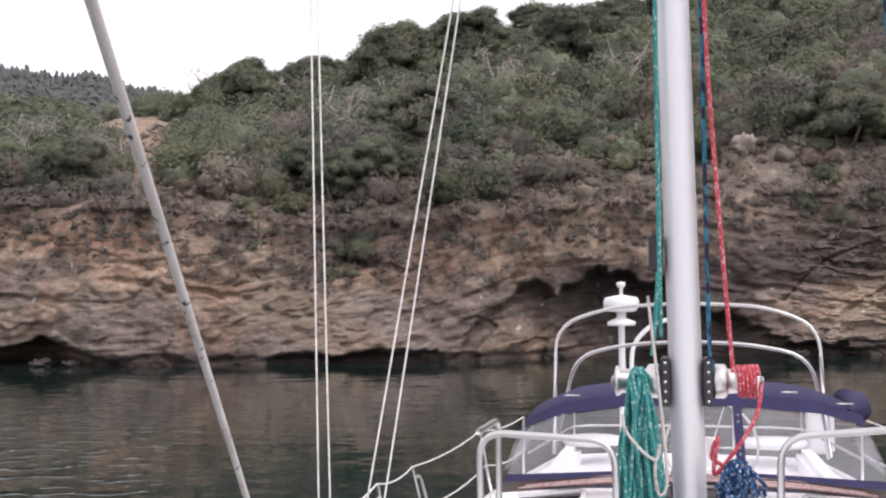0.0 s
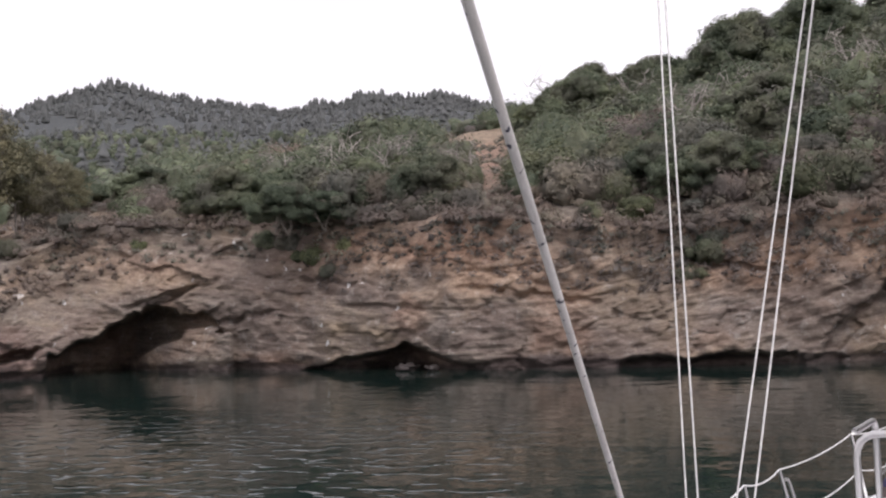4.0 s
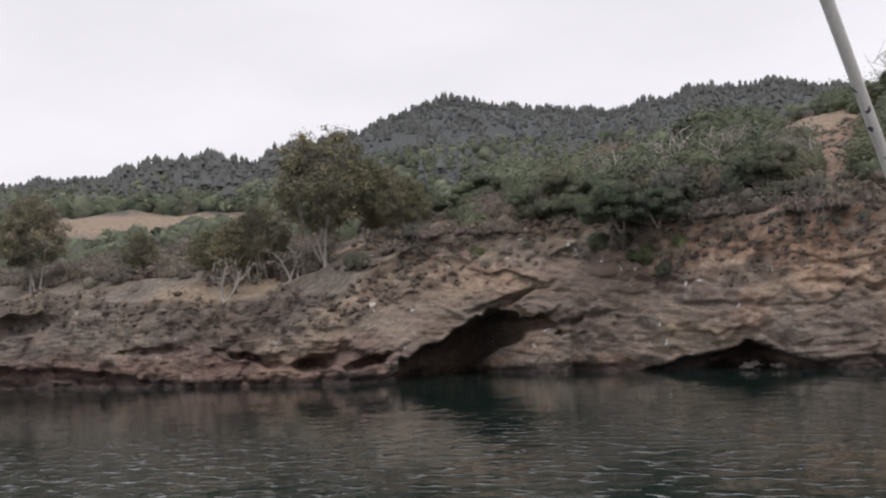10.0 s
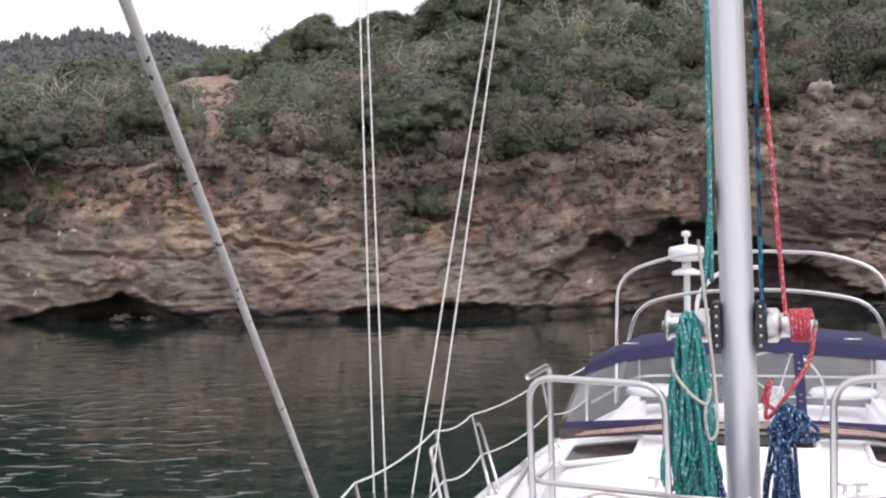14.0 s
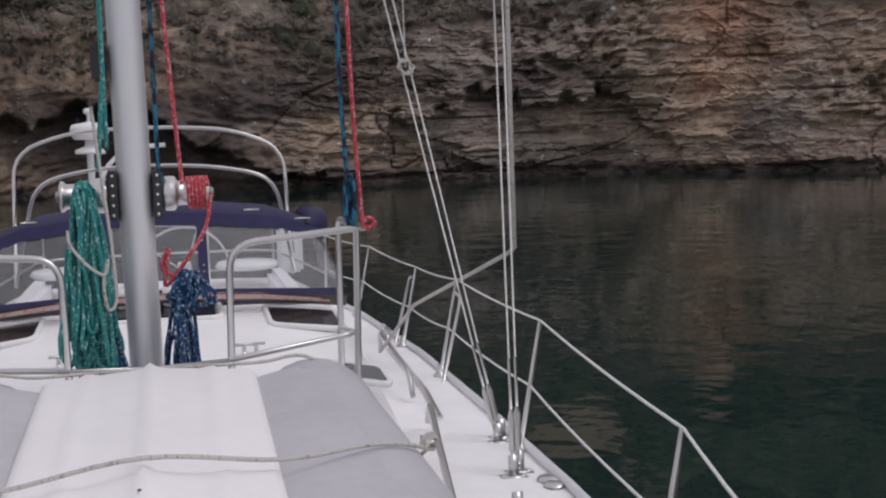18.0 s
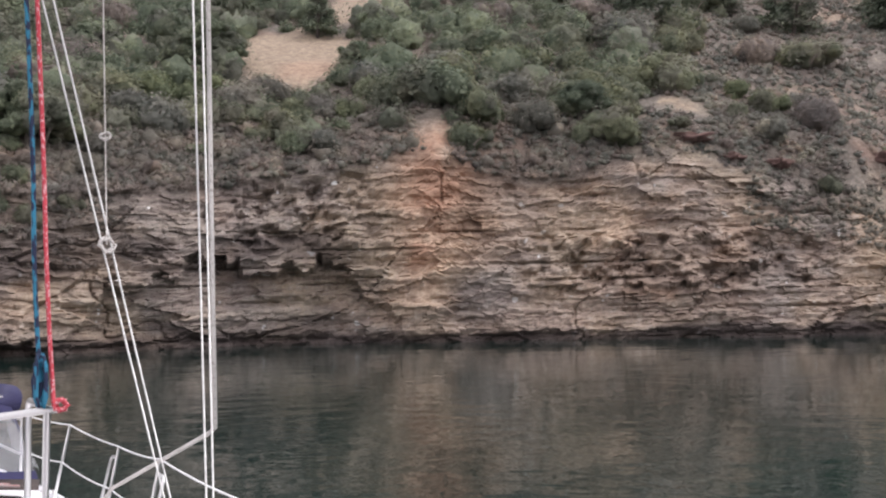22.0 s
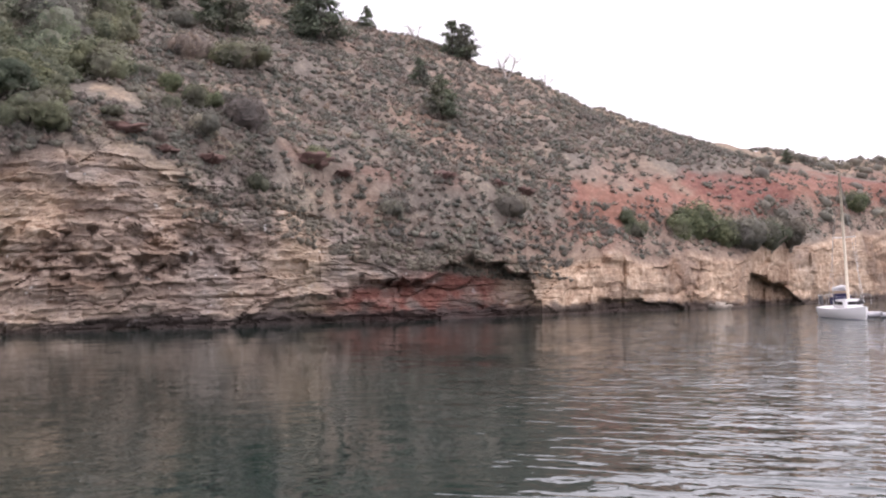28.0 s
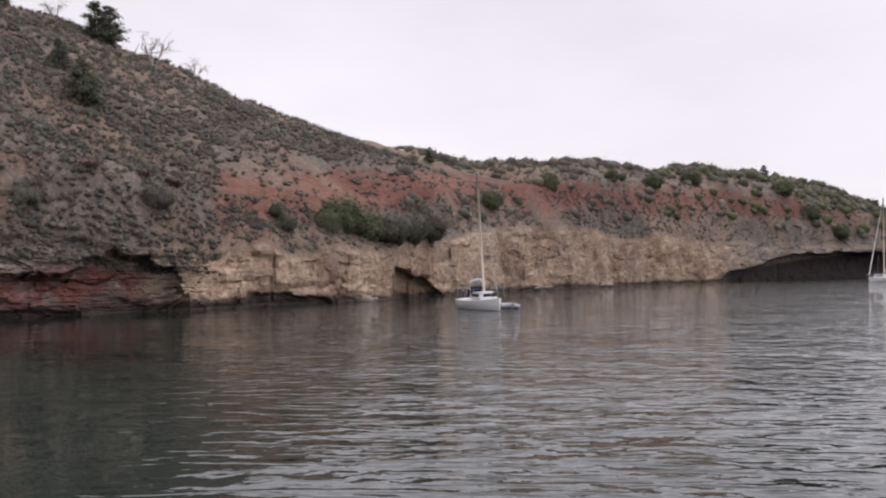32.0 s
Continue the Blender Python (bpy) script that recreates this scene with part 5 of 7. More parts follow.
# standing rigging with turnbuckles
SHROUDS = [  # foot, upper point
    ((1.50, 4.52, 1.365), (1.475, 4.60, 3.3)), ((1.545, 4.58, 1.365), (1.505, 4.58, 3.3)), ((1.61, 5.12, 1.345), (1.115, 5.02, 3.32)), ((1.65, 5.20, 1.345), (1.155, 5.02, 3.32)),
    ((-1.648, 4.764, 1.36), (-1.688, 4.778, 4.2)), ((-1.600, 4.803, 1.36), (-1.664, 4.812, 4.2)), ((-1.588, 4.838, 1.36), (-1.058, 4.78, 4.14)), ((-1.508, 4.90, 1.36), (-1.023, 4.79, 4.14)),
]
for foot, upper in SHROUDS:
    a, c = np.array(foot), np.array(upper)
    end = a + (c - a) * (11.0 / (c[2] - a[2]) if abs(c[0] - a[0]) < 0.2 else min(4.2, abs(a[0]) / abs(c[0] - a[0]) * 0.94))
    sh = part("shroud", tube([a + (c - a) * 0.16, end], 0.0046, 6), WIRE, yacht, "stainless wire shroud")
    d = (c - a) / np.linalg.norm(c - a)
    part("turnbuckle", joined(tube([a + d * 0.04, a + d * 0.10], 0.008, 6), tube([a + d * 0.10, a + d * 0.13, a + d * 0.27, a + d * 0.30], (0.008, 0.015, 0.015, 0.007), 8), tube([a + d * 0.29, a + d * 0.52], 0.0065, 6)), STEEL, sh)
    part("chainplate", joined(slab(a[0] - 0.06, a[0] + 0.06, a[1] - 0.028, a[1] + 0.028, a[2] - 0.004, a[2] + 0.008), slab(a[0] - 0.022, a[0] + 0.022, a[1] - 0.006, a[1] + 0.006, a[2] + 0.006, a[2] + 0.10), *[lathe([(0, 0.014), (0.009, 0.012), (0.010, 0.007)], (a[0] + q, a[1], a[2]), "z", 8) for q in (-0.045, 0.045)]), STEEL, sh)

for s in (-1, 1):
    part("spare_chainplate", joined(slab(s * 1.36 - 0.06, s * 1.36 + 0.06, 4.0, 4.05, 1.372, 1.384), slab(s * 1.36 - 0.022, s * 1.36 + 0.022, 4.02, 4.03, 1.38, 1.47)), STEEL, yacht, "steel chainplate without a shroud")

# deck gear
for s in (-1, 1):
    part("hand_rail", tube(round_path([(s * 1.33, 5.42, 1.40), (s * 1.33, 5.38, 1.50), (s * 1.025, 3.66, 1.51), (s * 1.01, 3.58, 1.42)], 0.06), 0.017), STEEL, yacht, "steel grab rail")
    part("hand_rail", tube(round_path([(s * 1.47, 7.45, 1.38), (s * 1.46, 7.40, 1.52), (s * 1.39, 6.15, 1.50), (s * 1.39, 6.05, 1.38)], 0.06), 0.015), STEEL, yacht, "steel grab rail")
    part("sheet_track", tube([(s * 1.60, 7.8, 1.345), (s * 1.52, 6.3, 1.36), (s * 1.44, 5.6, 1.37)], 0.014, 6, flat=0.6), STEEL, yacht, "steel sheet track")
    part("deck_filler", lathe([(0, 0.012), (0.05, 0.010), (0.055, 0.0)], (s * 1.63, 4.42, 1.374), "z", 16), STEEL, yacht)
    part("deck_filler", lathe([(0, 0.012), (0.04, 0.010), (0.045, 0.0)], (s * 1.62, 4.33, 1.376), "z", 16), STEEL, yacht)
    part("cleat", joined(tube([(s * 1.66, 8.05, 1.40), (s * 1.66, 8.35, 1.40)], (0.012, 0.012), 6), tube([(s * 1.66, 8.2, 1.33), (s * 1.66, 8.2, 1.40)], 0.02, 6)), STEEL, yacht)

# ---- running rigging: lines that hang or lead as things of their own ----
def line(name, pts, radius, material, label, category="rope", world=YACHT_POSE):
    v, f = tube(pts, radius, 8)
    ob = new(name, mesh_of(name, v, f, material, True))
    ob.matrix_world = world
    return tagged(ob, label, category)


def curve3(points, n=8):
    """Smooth path through points."""
    p = np.array(points, float)
    p = np.vstack([2 * p[0] - p[1], p, 2 * p[-1] - p[-2]])
    out = []
    for i in range(1, len(p) - 2):
        for q in np.linspace(0, 1, n, endpoint=False):
            out.append(0.5 * ((2 * p[i]) + (p[i + 1] - p[i - 1]) * q + (2 * p[i - 1] - 5 * p[i] + 4 * p[i + 1] - p[i + 2]) * q * q + (3 * p[i] - p[i - 1] - 3 * p[i + 1] + p[i + 2]) * q ** 3))
    out.append(p[-2])
    return out


line("genoa_sheet", curve3([(-1.66, 4.78, 1.37), (-1.70, 4.60, 1.52), (-1.689, 4.35, 1.747), (-1.368, 3.122, 2.48), (-0.913, 1.382, 3.518), (-0.458, -0.358, 4.556), (-0.23, -1.23, 5.076)]), 0.0103, ROPE_WHITE, "thick white sheet with dark flecks led down to the deck")
line("teal_halyard", curve3([(-0.13, 4.70, 9.0), (-0.135, 4.70, 3.3), (-0.14, 4.70, 3.1), (-0.17, 4.68, 2.75)]), 0.010, ROPE_TEAL, "teal halyard running down the mast")
line("blue_halyard", curve3([(0.045, 4.72, 9.0), (0.06, 4.72, 3.2), (0.075, 4.72, 2.72)]), 0.009, ROPE_SKY, "light blue flecked halyard beside the mast")
line("red_halyard", curve3([(0.06, 4.70, 4.5), (0.08, 4.70, 3.9), (0.12, 4.69, 3.2), (0.155, 4.69, 2.68)]), 0.009, ROPE_RED, "red halyard led to the mast winch")
line("red_halyard", curve3([(0.60, 4.6, 8.5), (0.80, 4.55, 4.2), (0.845, 4.55, 3.0), (0.868, 4.53, 2.51)]), 0.009, ROPE_RED, "red halyard tied to the mast guard rail")
line("blue_halyard", curve3([(0.52, 4.6, 8.5), (0.76, 4.56, 4.2), (0.80, 4.56, 3.0), (0.825, 4.54, 2.51)]), 0.0095, ROPE_SKY, "light blue flecked halyard tied to the mast guard rail")
line("flag_halyard", [(1.172, 5.02, 3.165), (1.165, 5.02, 3.66), (1.10, 5.0, 7.5)], 0.003, ROPE_PLAIN, "thin white halyard rising beside the shrouds")
line("boat_hook_line", [(1.46, 4.56, 8.0), (1.525, 4.58, 3.3), (1.545, 4.60, 2.36), (1.52, 4.64, 2.33), (1.44, 6.2, 1.88), (1.42, 7.2, 1.42)], 0.0105, ROPE_PLAIN, "thick pale line bent round the shroud to the side deck")


def knot(name, centre, size, material, label, seed, turns=5, radius=0.009):
    rnd = random.Random(seed)
    pts = []
    for k in range(turns * 10):
        a = k * 2 * math.pi / 10
        w = 1 + 0.3 * rnd.uniform(-1, 1)
        pts.append((centre[0] + size[0] * math.cos(a) * w, centre[1] + size[1] * math.sin(a * 0.7 + 1) * w, centre[2] + size[2] * math.sin(a) * w))
    ob = new(name, mesh_of(name, *tube(pts, radius, 6), material, True))
    ob.matrix_world = YACHT_POSE
    return tagged(ob, label, "rope")


knot("rope_knot", (0.895, 4.54, 2.50), (0.022, 0.02, 0.02), ROPE_RED, "red stopper knot on the end of the guard rail", 3)
knot("rope_knot", (0.82, 4.54, 2.60), (0.020, 0.02, 0.09), ROPE_SKY, "blue hitch above the guard rail", 4, 6)
knot("shroud_lashing", (1.172, 5.02, 3.165), (0.03, 0.025, 0.03), ROPE_PLAIN, "white lashing tying two shrouds together", 5, 4, 0.005)
knot("halyard_toggle", (1.165, 5.02, 3.66), (0.022, 0.012, 0.014), ROPE_PLAIN, "small white knot on the thin halyard", 6, 3, 0.005)
wr = [(0.172 + 0.085 * k / 55, 4.77 + 0.064 * math.cos(k * 0.62), 2.64 + 0.064 * math.sin(k * 0.62)) for k in range(56)]
line("winch_line", wr, 0.0085, ROPE_RED, "red rope wound round the mast winch drum")
line("red_tail", curve3([(0.27, 4.71, 2.64), (0.24, 4.68, 2.5), (0.15, 4.66, 2.36), (0.07, 4.66, 2.27), (0.09, 4.65, 2.42), (0.06, 4.66, 2.34), (0.12, 4.66, 2.28), (0.15, 4.66, 2.1), (0.13, 4.66, 1.75)]), 0.0085, ROPE_RED, "red rope tail hanging from the winch")
line("white_tail", curve3([(-0.185, 4.66, 3.0), (-0.15, 4.60, 2.66), (-0.125, 4.56, 2.40), (-0.12, 4.55, 2.24), (-0.15, 4.54, 2.20), (-0.165, 4.54, 2.30), (-0.145, 4.55, 2.40), (-0.16, 4.54, 2.34), (-0.22, 4.53, 2.38), (-0.28, 4.53, 2.46), (-0.29, 4.54, 2.52)]), 0.0065, ROPE_PLAIN, "white rope loop hanging at the mast")


def coil(name, centre, width, length, loops, material, label, seed, radius=0.0085, droop=0.0):
    """A hanging coil of long loops with a few turns round its neck."""
    rnd = random.Random(seed)
    ob = root(name, YACHT_POSE, label, "rope coil")
    for k in range(loops):
        w, h = width * rnd.uniform(0.35, 1.0), length * rnd.uniform(0.74, 1.05)
        cx, cy = centre[0] + rnd.uniform(-1, 1) * width * 0.6, centre[1] + rnd.uniform(-0.05, 0.05)
        top = centre[2] + rnd.uniform(-0.02, 0.03)
        tilt = rnd.uniform(-0.04, 0.04)
        pts = []
        for i in range(22):
            a = 2 * math.pi * i / 22
            z = math.cos(a)
            wob = 0.007 * math.sin(3.1 * a + k * 1.7) + 0.004 * math.sin(7 * a + k)
            pts.append((cx + w * math.sin(a) * (0.35 + 0.8 * ((1 - z) / 2) ** 1.5) + tilt * (1 - z) + wob, cy + 0.03 * math.sin(2 * a + k), top - h * (1 - z) / 2))
        part("rope_loop", tube(pts, radius, 6, True), material, ob)
    neck = [(centre[0] + width * 0.7 * math.cos(q * 0.7), centre[1] + 0.06 * math.sin(q * 0.7), centre[2] - length * 0.16 - 0.004 * q + droop * 0.02 * math.sin(q)) for q in range(40)]
    if droop:
        part("neck_wrap", tube(neck, radius, 6), material, ob)
    return ob


coil("rope_coil", (-0.225, 4.62, 2.675), 0.05, 0.76, 26, ROPE_TEAL, "large teal rope coil hung from the mast winch", 11)
coil("rope_coil", (-0.165, 4.70, 2.25), 0.04, 0.50, 8, ROPE_BLUE, "dark blue rope coil behind the teal one", 12)
coil("rope_coil", (0.125, 4.64, 2.30), 0.034, 0.56, 14, ROPE_BLUE, "blue and white flecked rope coil at the mast", 13, droop=1.0)
coil("rope_coil", (0.18, 4.62, 2.31), 0.062, 0.14, 11, ROPE_BLUE, "loose blue rope loops on top of the coil", 14)

# ---- the upturned dinghy on the foredeck ----
dinghy = root("inflatable_dinghy", YACHT_POSE, "upturned grey inflatable dinghy with white bottom lashed on the foredeck", "dinghy")
for s in (-1, 1):
    path = curve3([(s * 0.02, 1.15, 1.76), (s * 0.32, 1.28, 1.745), (s * 0.56, 1.7, 1.735), (s * 0.615, 2.3, 1.73), (s * 0.625, 3.2, 1.73), (s * 0.625, 4.0, 1.73), (s * 0.625, 4.35, 1.74), (s * 0.615, 4.62, 1.78)], 8)
    rad = [0.245] * (len(path) - 10) + list(np.linspace(0.245, 0.235, 4)) + [0.215, 0.18, 0.14, 0.11, 0.09, 0.075]
    tb = part("buoyancy_tube", tube(path, rad, 24), TUBE_GREY, dinghy, "grey inflated tube")
    part("seam_tape", tube([(p[0] + s * 0.243, p[1], p[2] - 0.02) for p in path[8:-8]], 0.012, 6, flat=0.35), SEAL, tb)
xs = np.concatenate([[-1, -0.985, -0.97], np.linspace(-0.955, 0.955, 31), [0.97, 0.985, 1]])
rows = []
for y in np.concatenate([np.linspace(1.35, 1.8, 6), np.linspace(1.9, 4.33, 26)]):
    w = float(np.interp(y, (1.8, 3.2, 4.33), (0.345, 0.382, 0.412))) * min(1.0, 0.25 + 0.75 * math.sqrt(max(0, (y - 1.3) / 0.5)))
    r = []
    for k in xs:
        ridge = 0.014 * (math.exp(-((abs(k) - 0.55) / 0.05) ** 2)) + 0.02 * math.exp(-(k / 0.05) ** 2)
        peak = 0.02 * math.exp(-(k / 0.25) ** 2 - ((y - 2.88) / 0.16) ** 2)
        r.append((k * w, y, 1.965 + 0.035 * (1 - abs(k)) + ridge + peak - 0.012 * smooth(0.90, 0.97, abs(k)) - 0.11 * smooth(0.955, 1.0, abs(k))))
    rows.append(r)
part("bottom_panel", loft(rows), FABRIC_WHITE, dinghy, "white hull bottom with low ridges")
for s in (-1, 1):
    wing = []
    for y in np.linspace(1.9, 4.30, 20):
        w = float(np.interp(y, (1.8, 3.2, 4.33), (0.345, 0.382, 0.412)))
        wing.append([(s * (w - 0.03), y, 1.935), (s * (w + 0.02), y, 1.948), (s * (w + 0.62) / 2, y, 1.966), (s * 0.57, y, 1.972), (s * 0.63, y, 1.9755)])
    part("side_fabric", loft(wing), TUBE_PALE, dinghy, "pale grey fabric between tube and bottom")
part("transom", box(-0.40, 0.40, 4.30, 4.34, 1.55, 1.955, 0.008), FABRIC_WHITE, dinghy)
part("valve", lathe([(0, 0.004), (0.005, 0.003), (0.006, 0)], (-0.005, 2.72, 2.026), "z", 10), SEAL, dinghy)
line("dinghy_lashing", curve3([(-1.17, 4.62, 1.51), (-1.0, 4.1, 1.62), (-0.886, 3.46, 1.76), (-0.82, 3.12, 1.912), (-0.64, 2.95, 1.990), (-0.36, 2.90, 2.000), (0.0, 2.88, 2.06), (0.36, 2.96, 2.000), (0.64, 3.06, 1.990), (0.82, 3.24, 1.912), (0.886, 3.66, 1.76), (1.0, 4.1, 1.63), (1.18, 4.72, 1.51)], 6), 0.0065, ROPE_PLAIN, "grey lashing line across the upturned dinghy")
line("dinghy_lashing", curve3([(-0.885, 4.30, 1.74), (-0.625, 4.36, 1.985), (-0.4, 4.36, 1.985), (0, 4.37, 1.985), (0.4, 4.36, 1.985), (0.625, 4.36, 1.985), (0.885, 4.30, 1.74)], 6), 0.007, ROPE_PLAIN, "thin line over the dinghy stern")
for s in (-1, 1):
    knot("rope_knot", (s * 1.175, 4.72, 1.50), (0.035, 0.03, 0.03), ROPE_PLAIN, "grey knot of the lashing on the grab rail", 20 + s, 3, 0.008)


# ---- other boats at anchor ----
CREAM = simple("cream_paint", (0.72, 0.63, 0.50), 0.4)


def moored_sloop(name, m, length, mast_h, label, bare=True):
    b = root(name, m, label, "sailboat")
    w = length * 0.15
    ys = np.linspace(-0.5, 0.5, 22)
    hull, deck = [], []
    for q in ys:
        half = w * (1 - max(0, (q + 0.05) / 0.55) ** 2.2) ** 0.9 * (0.86 + 0.14 * min(1, (q + 0.5) / 0.3)) if q < 0.5 else 0.01
        z = 0.72 + 0.55 * max(0, q) ** 1.5 + 0.12 * max(0, -q)
        side = [(-half, q * length, z), (-half * 0.97, q * length, 0.5), (-half * 0.85, q * length * 0.97, 0.02), (-half * 0.3, q * length * 0.9, -0.3)]
        hull.append(side + [(-p[0], p[1], p[2]) for p in side[::-1]])
        deck.append([(k * half, q * length, z + 0.04 * (1 - k * k)) for k in np.linspace(-1, 1, 7)])
    part("hull", loft(hull), GEL, b)
    part("deck", loft(deck), GEL_GREY, b)
    part("transom", loft([[(k * w * 0.86 * c, -0.5 * length, z) for k in np.linspace(-1, 1, 5)] for c, z in ((0.7, 0.0), (0.97, 0.5), (1.0, 0.78))]), GEL, b)
    part("boot_stripe", loft([[(p[0] * 1.012, p[1], dz) for p in [h[2] for h in hull]] for dz in (0.02, 0.16)]), NAVY, b)
    part("boot_stripe", loft([[(p[0] * 1.012, p[1], dz) for p in [h[5] for h in hull]] for dz in (0.02, 0.16)]), NAVY, b)
    part("cabin", box(-w * 0.6, w * 0.6, -0.1 * length, 0.22 * length, 0.68, 1.36, 0.14), GEL, b)
    part("cockpit_hood", box(-w * 0.62, w * 0.62, -0.2 * length, -0.06 * length, 0.8, 1.75, 0.22), NAVY, b, "dark canvas hood")
    for s in (-1, 1):
        part("cabin_window", box(s * w * 0.6 - 0.01, s * w * 0.6 + 0.01, -0.06 * length, 0.17 * length, 1.0, 1.24, 0.005), SMOKED, b)
    part("forward_window", box(-w * 0.4, w * 0.4, 0.22 * length - 0.01, 0.22 * length + 0.012, 1.0, 1.24, 0.005), SMOKED, b)
    part("sail_bag", tube([(0.1, 0.36 * length, 1.12), (0, 0.42 * length, 1.25), (-0.05, 0.46 * length, 1.3)], (0.12, 0.2, 0.1), 8), SEAL, b, "dark bag lashed on the bow")
    ms = part("mast", tube([(0, 0.08 * length, 1.3), (0, 0.07 * length, mast_h)], (0.105, 0.08), 10), CREAM, b, "cream mast")
    part("spreader", tube([(-0.8, 0.075 * length, mast_h * 0.56), (0.8, 0.075 * length, mast_h * 0.56)], 0.03, 6), PLASTIC_WHITE, ms)
    boom = part("boom", tube([(0, 0.06 * length, 2.05), (0, -0.34 * length, 2.0)], 0.06, 8), ALU, b)
    part("furled_sail", tube([(0, 0.05 * length, 2.2), (0, -0.1 * length, 2.17), (0, -0.32 * length, 2.1)], (0.15, 0.2, 0.11), 10), FABRIC_WHITE, boom, "white furled mainsail")
    for s in (-1, 1):
        part("shroud", tube([(s * w * 0.9, 0.04 * length, 1.0), (s * 0.8, 0.07 * length, mast_h * 0.56), (0, 0.07 * length, mast_h * 0.97)], 0.012, 5), WIRE, b)
        for q in (-0.42, -0.2, 0.1, 0.34):
            part("stanchion", tube([(s * w * 0.8, q * length, 1.0), (s * w * 0.8, q * length, 1.6)], 0.012, 5), STEEL, b)
        part("lifeline", tube([(s * w * 0.8, -0.42 * length, 1.6), (s * w * 0.8, 0.34 * length, 1.62), (0, 0.5 * length, 1.85)], 0.01, 5), WIRE, b)
    part("forestay", tube([(0, 0.49 * length, 1.2), (0, 0.07 * length, mast_h * 0.98)], 0.015 if bare else 0.09, 6), WIRE if bare else PLASTIC_WHITE, b)
    part("backstay", tube([(0, -0.5 * length, 1.05), (0, 0.06 * length, mast_h)], 0.012, 5), WIRE, b)
    part("pushpit", tube(round_path([(-w * 0.8, -0.36 * length, 1.6), (-w * 0.75, -0.49 * length, 1.65), (w * 0.75, -0.49 * length, 1.65), (w * 0.8, -0.36 * length, 1.6)], 0.3), 0.02, 6), STEEL, b)
    part("outboard", box(w * 0.35, w * 0.55, -0.53 * length, -0.48 * length, 0.9, 1.6, 0.05), SEAL, b, "dark outboard motor on the stern rail")
    return b


def tender(m, label):
    t = root("tender", m, label, "dinghy")
    for s in (-1, 1):
        part("tube", tube([(s * 0.55, -1.2, 0.15), (s * 0.55, 0.6, 0.15), (s * 0.35, 1.15, 0.2), (0, 1.35, 0.24)], 0.18, 10), TUBE_GREY, t)
    part("floor", box(-0.5, 0.5, -1.1, 0.9, 0.06, 0.12, 0.02), TUBE_GREY, t)
    part("transom", box(-0.5, 0.5, -1.12, -1.06, 0.05, 0.4, 0.01), FABRIC_WHITE, t)


def bearing(psi, r, z=0.0, turn=0.0):
    a = math.radians(psi)
    return Matrix.Translation((-r * math.sin(a), r * math.cos(a), z)) @ pose(0, 0, 0, 0, 0, turn)


moored_sloop("moored_sloop", bearing(-88.35, 84.5, 0.0, 111) @ pose(0, 0, 0, 0, 2.8, 0), 7.4, 10.3, "small white sloop at anchor with furled sail and bare mast")
tender(bearing(-89.75, 86.5, 0, 100), "small grey tender floating beside the anchored sloop")
moored_sloop("moored_sloop", bearing(-108.1, 230, 0.0, 42), 13.0, 16.0, "larger white sloop at anchor with furled headsail", False)

# ---- plants ----
def unit_blob(level):
    bm = bmesh.new()
    bmesh.ops.create_icosphere(bm, subdivisions=level, radius=1.0)
    v = np.array([p.co[:] for p in bm.verts])
    f = np.array([[q.index for q in p.verts] for p in bm.faces])
    bm.free()
    return v, f


BLOBS = [unit_blob(k) for k in (1, 2, 3)]


def blob(centre, radius, level, rng, shape=(1, 1, 1)):
    """A jagged mass of packed twigs and leaves."""
    v, f = BLOBS[level]
    k = 0.66 + 0.46 * rng.random(len(v))
    return v * k[:, None] * radius * np.array(shape) + np.array(centre), f


def leaf_cloud(rng, lobes, per_lobe, size, aspect=0.6, shell=0.75, shape=(1, 1, 1), core=0.82):
    """Leaves over the skins of several lobes (centre, radius) with a dense inside."""
    vs, fs, m = [], [], 0
    for k, ((cx, cy, cz), rad) in enumerate(lobes):
        n = int(per_lobe * rad * rad)
        d = rng.normal(size=(n, 3))
        d /= np.linalg.norm(d, axis=1)[:, None]
        d[:, 2] = np.where(d[:, 2] < -0.35, -d[:, 2], d[:, 2])
        q = shell + (1.15 - shell) * rng.random(n)
        c = np.array((cx, cy, cz)) + d * (rad * q)[:, None] * np.array(shape)
        nrm = d + (0, 0, 0.35) + 0.35 * rng.normal(size=(n, 3))
        a = np.cross(nrm, rng.normal(size=(n, 3)))
        a /= np.linalg.norm(a, axis=1)[:, None]
        b = np.cross(nrm, a)
        b /= np.linalg.norm(b, axis=1)[:, None] + 1e-9
        s = size * (0.6 + 0.8 * rng.random(n))[:, None]
        v = np.stack([c - a * s, c + a * s * 0.9, c + b * s * aspect * 1.6], 1).reshape(-1, 3)
        vs.append(v)
        fs.append(np.arange(len(v)).reshape(-1, 3) + m)
        m += len(v)
        if core:
            v, f = blob((cx, cy, cz), rad * core, 2 if rad > 0.36 else 1, rng, shape)
            vs.append(v)
            fs.append(f + m)
            m += len(v)
    return np.concatenate(vs), np.concatenate(fs)


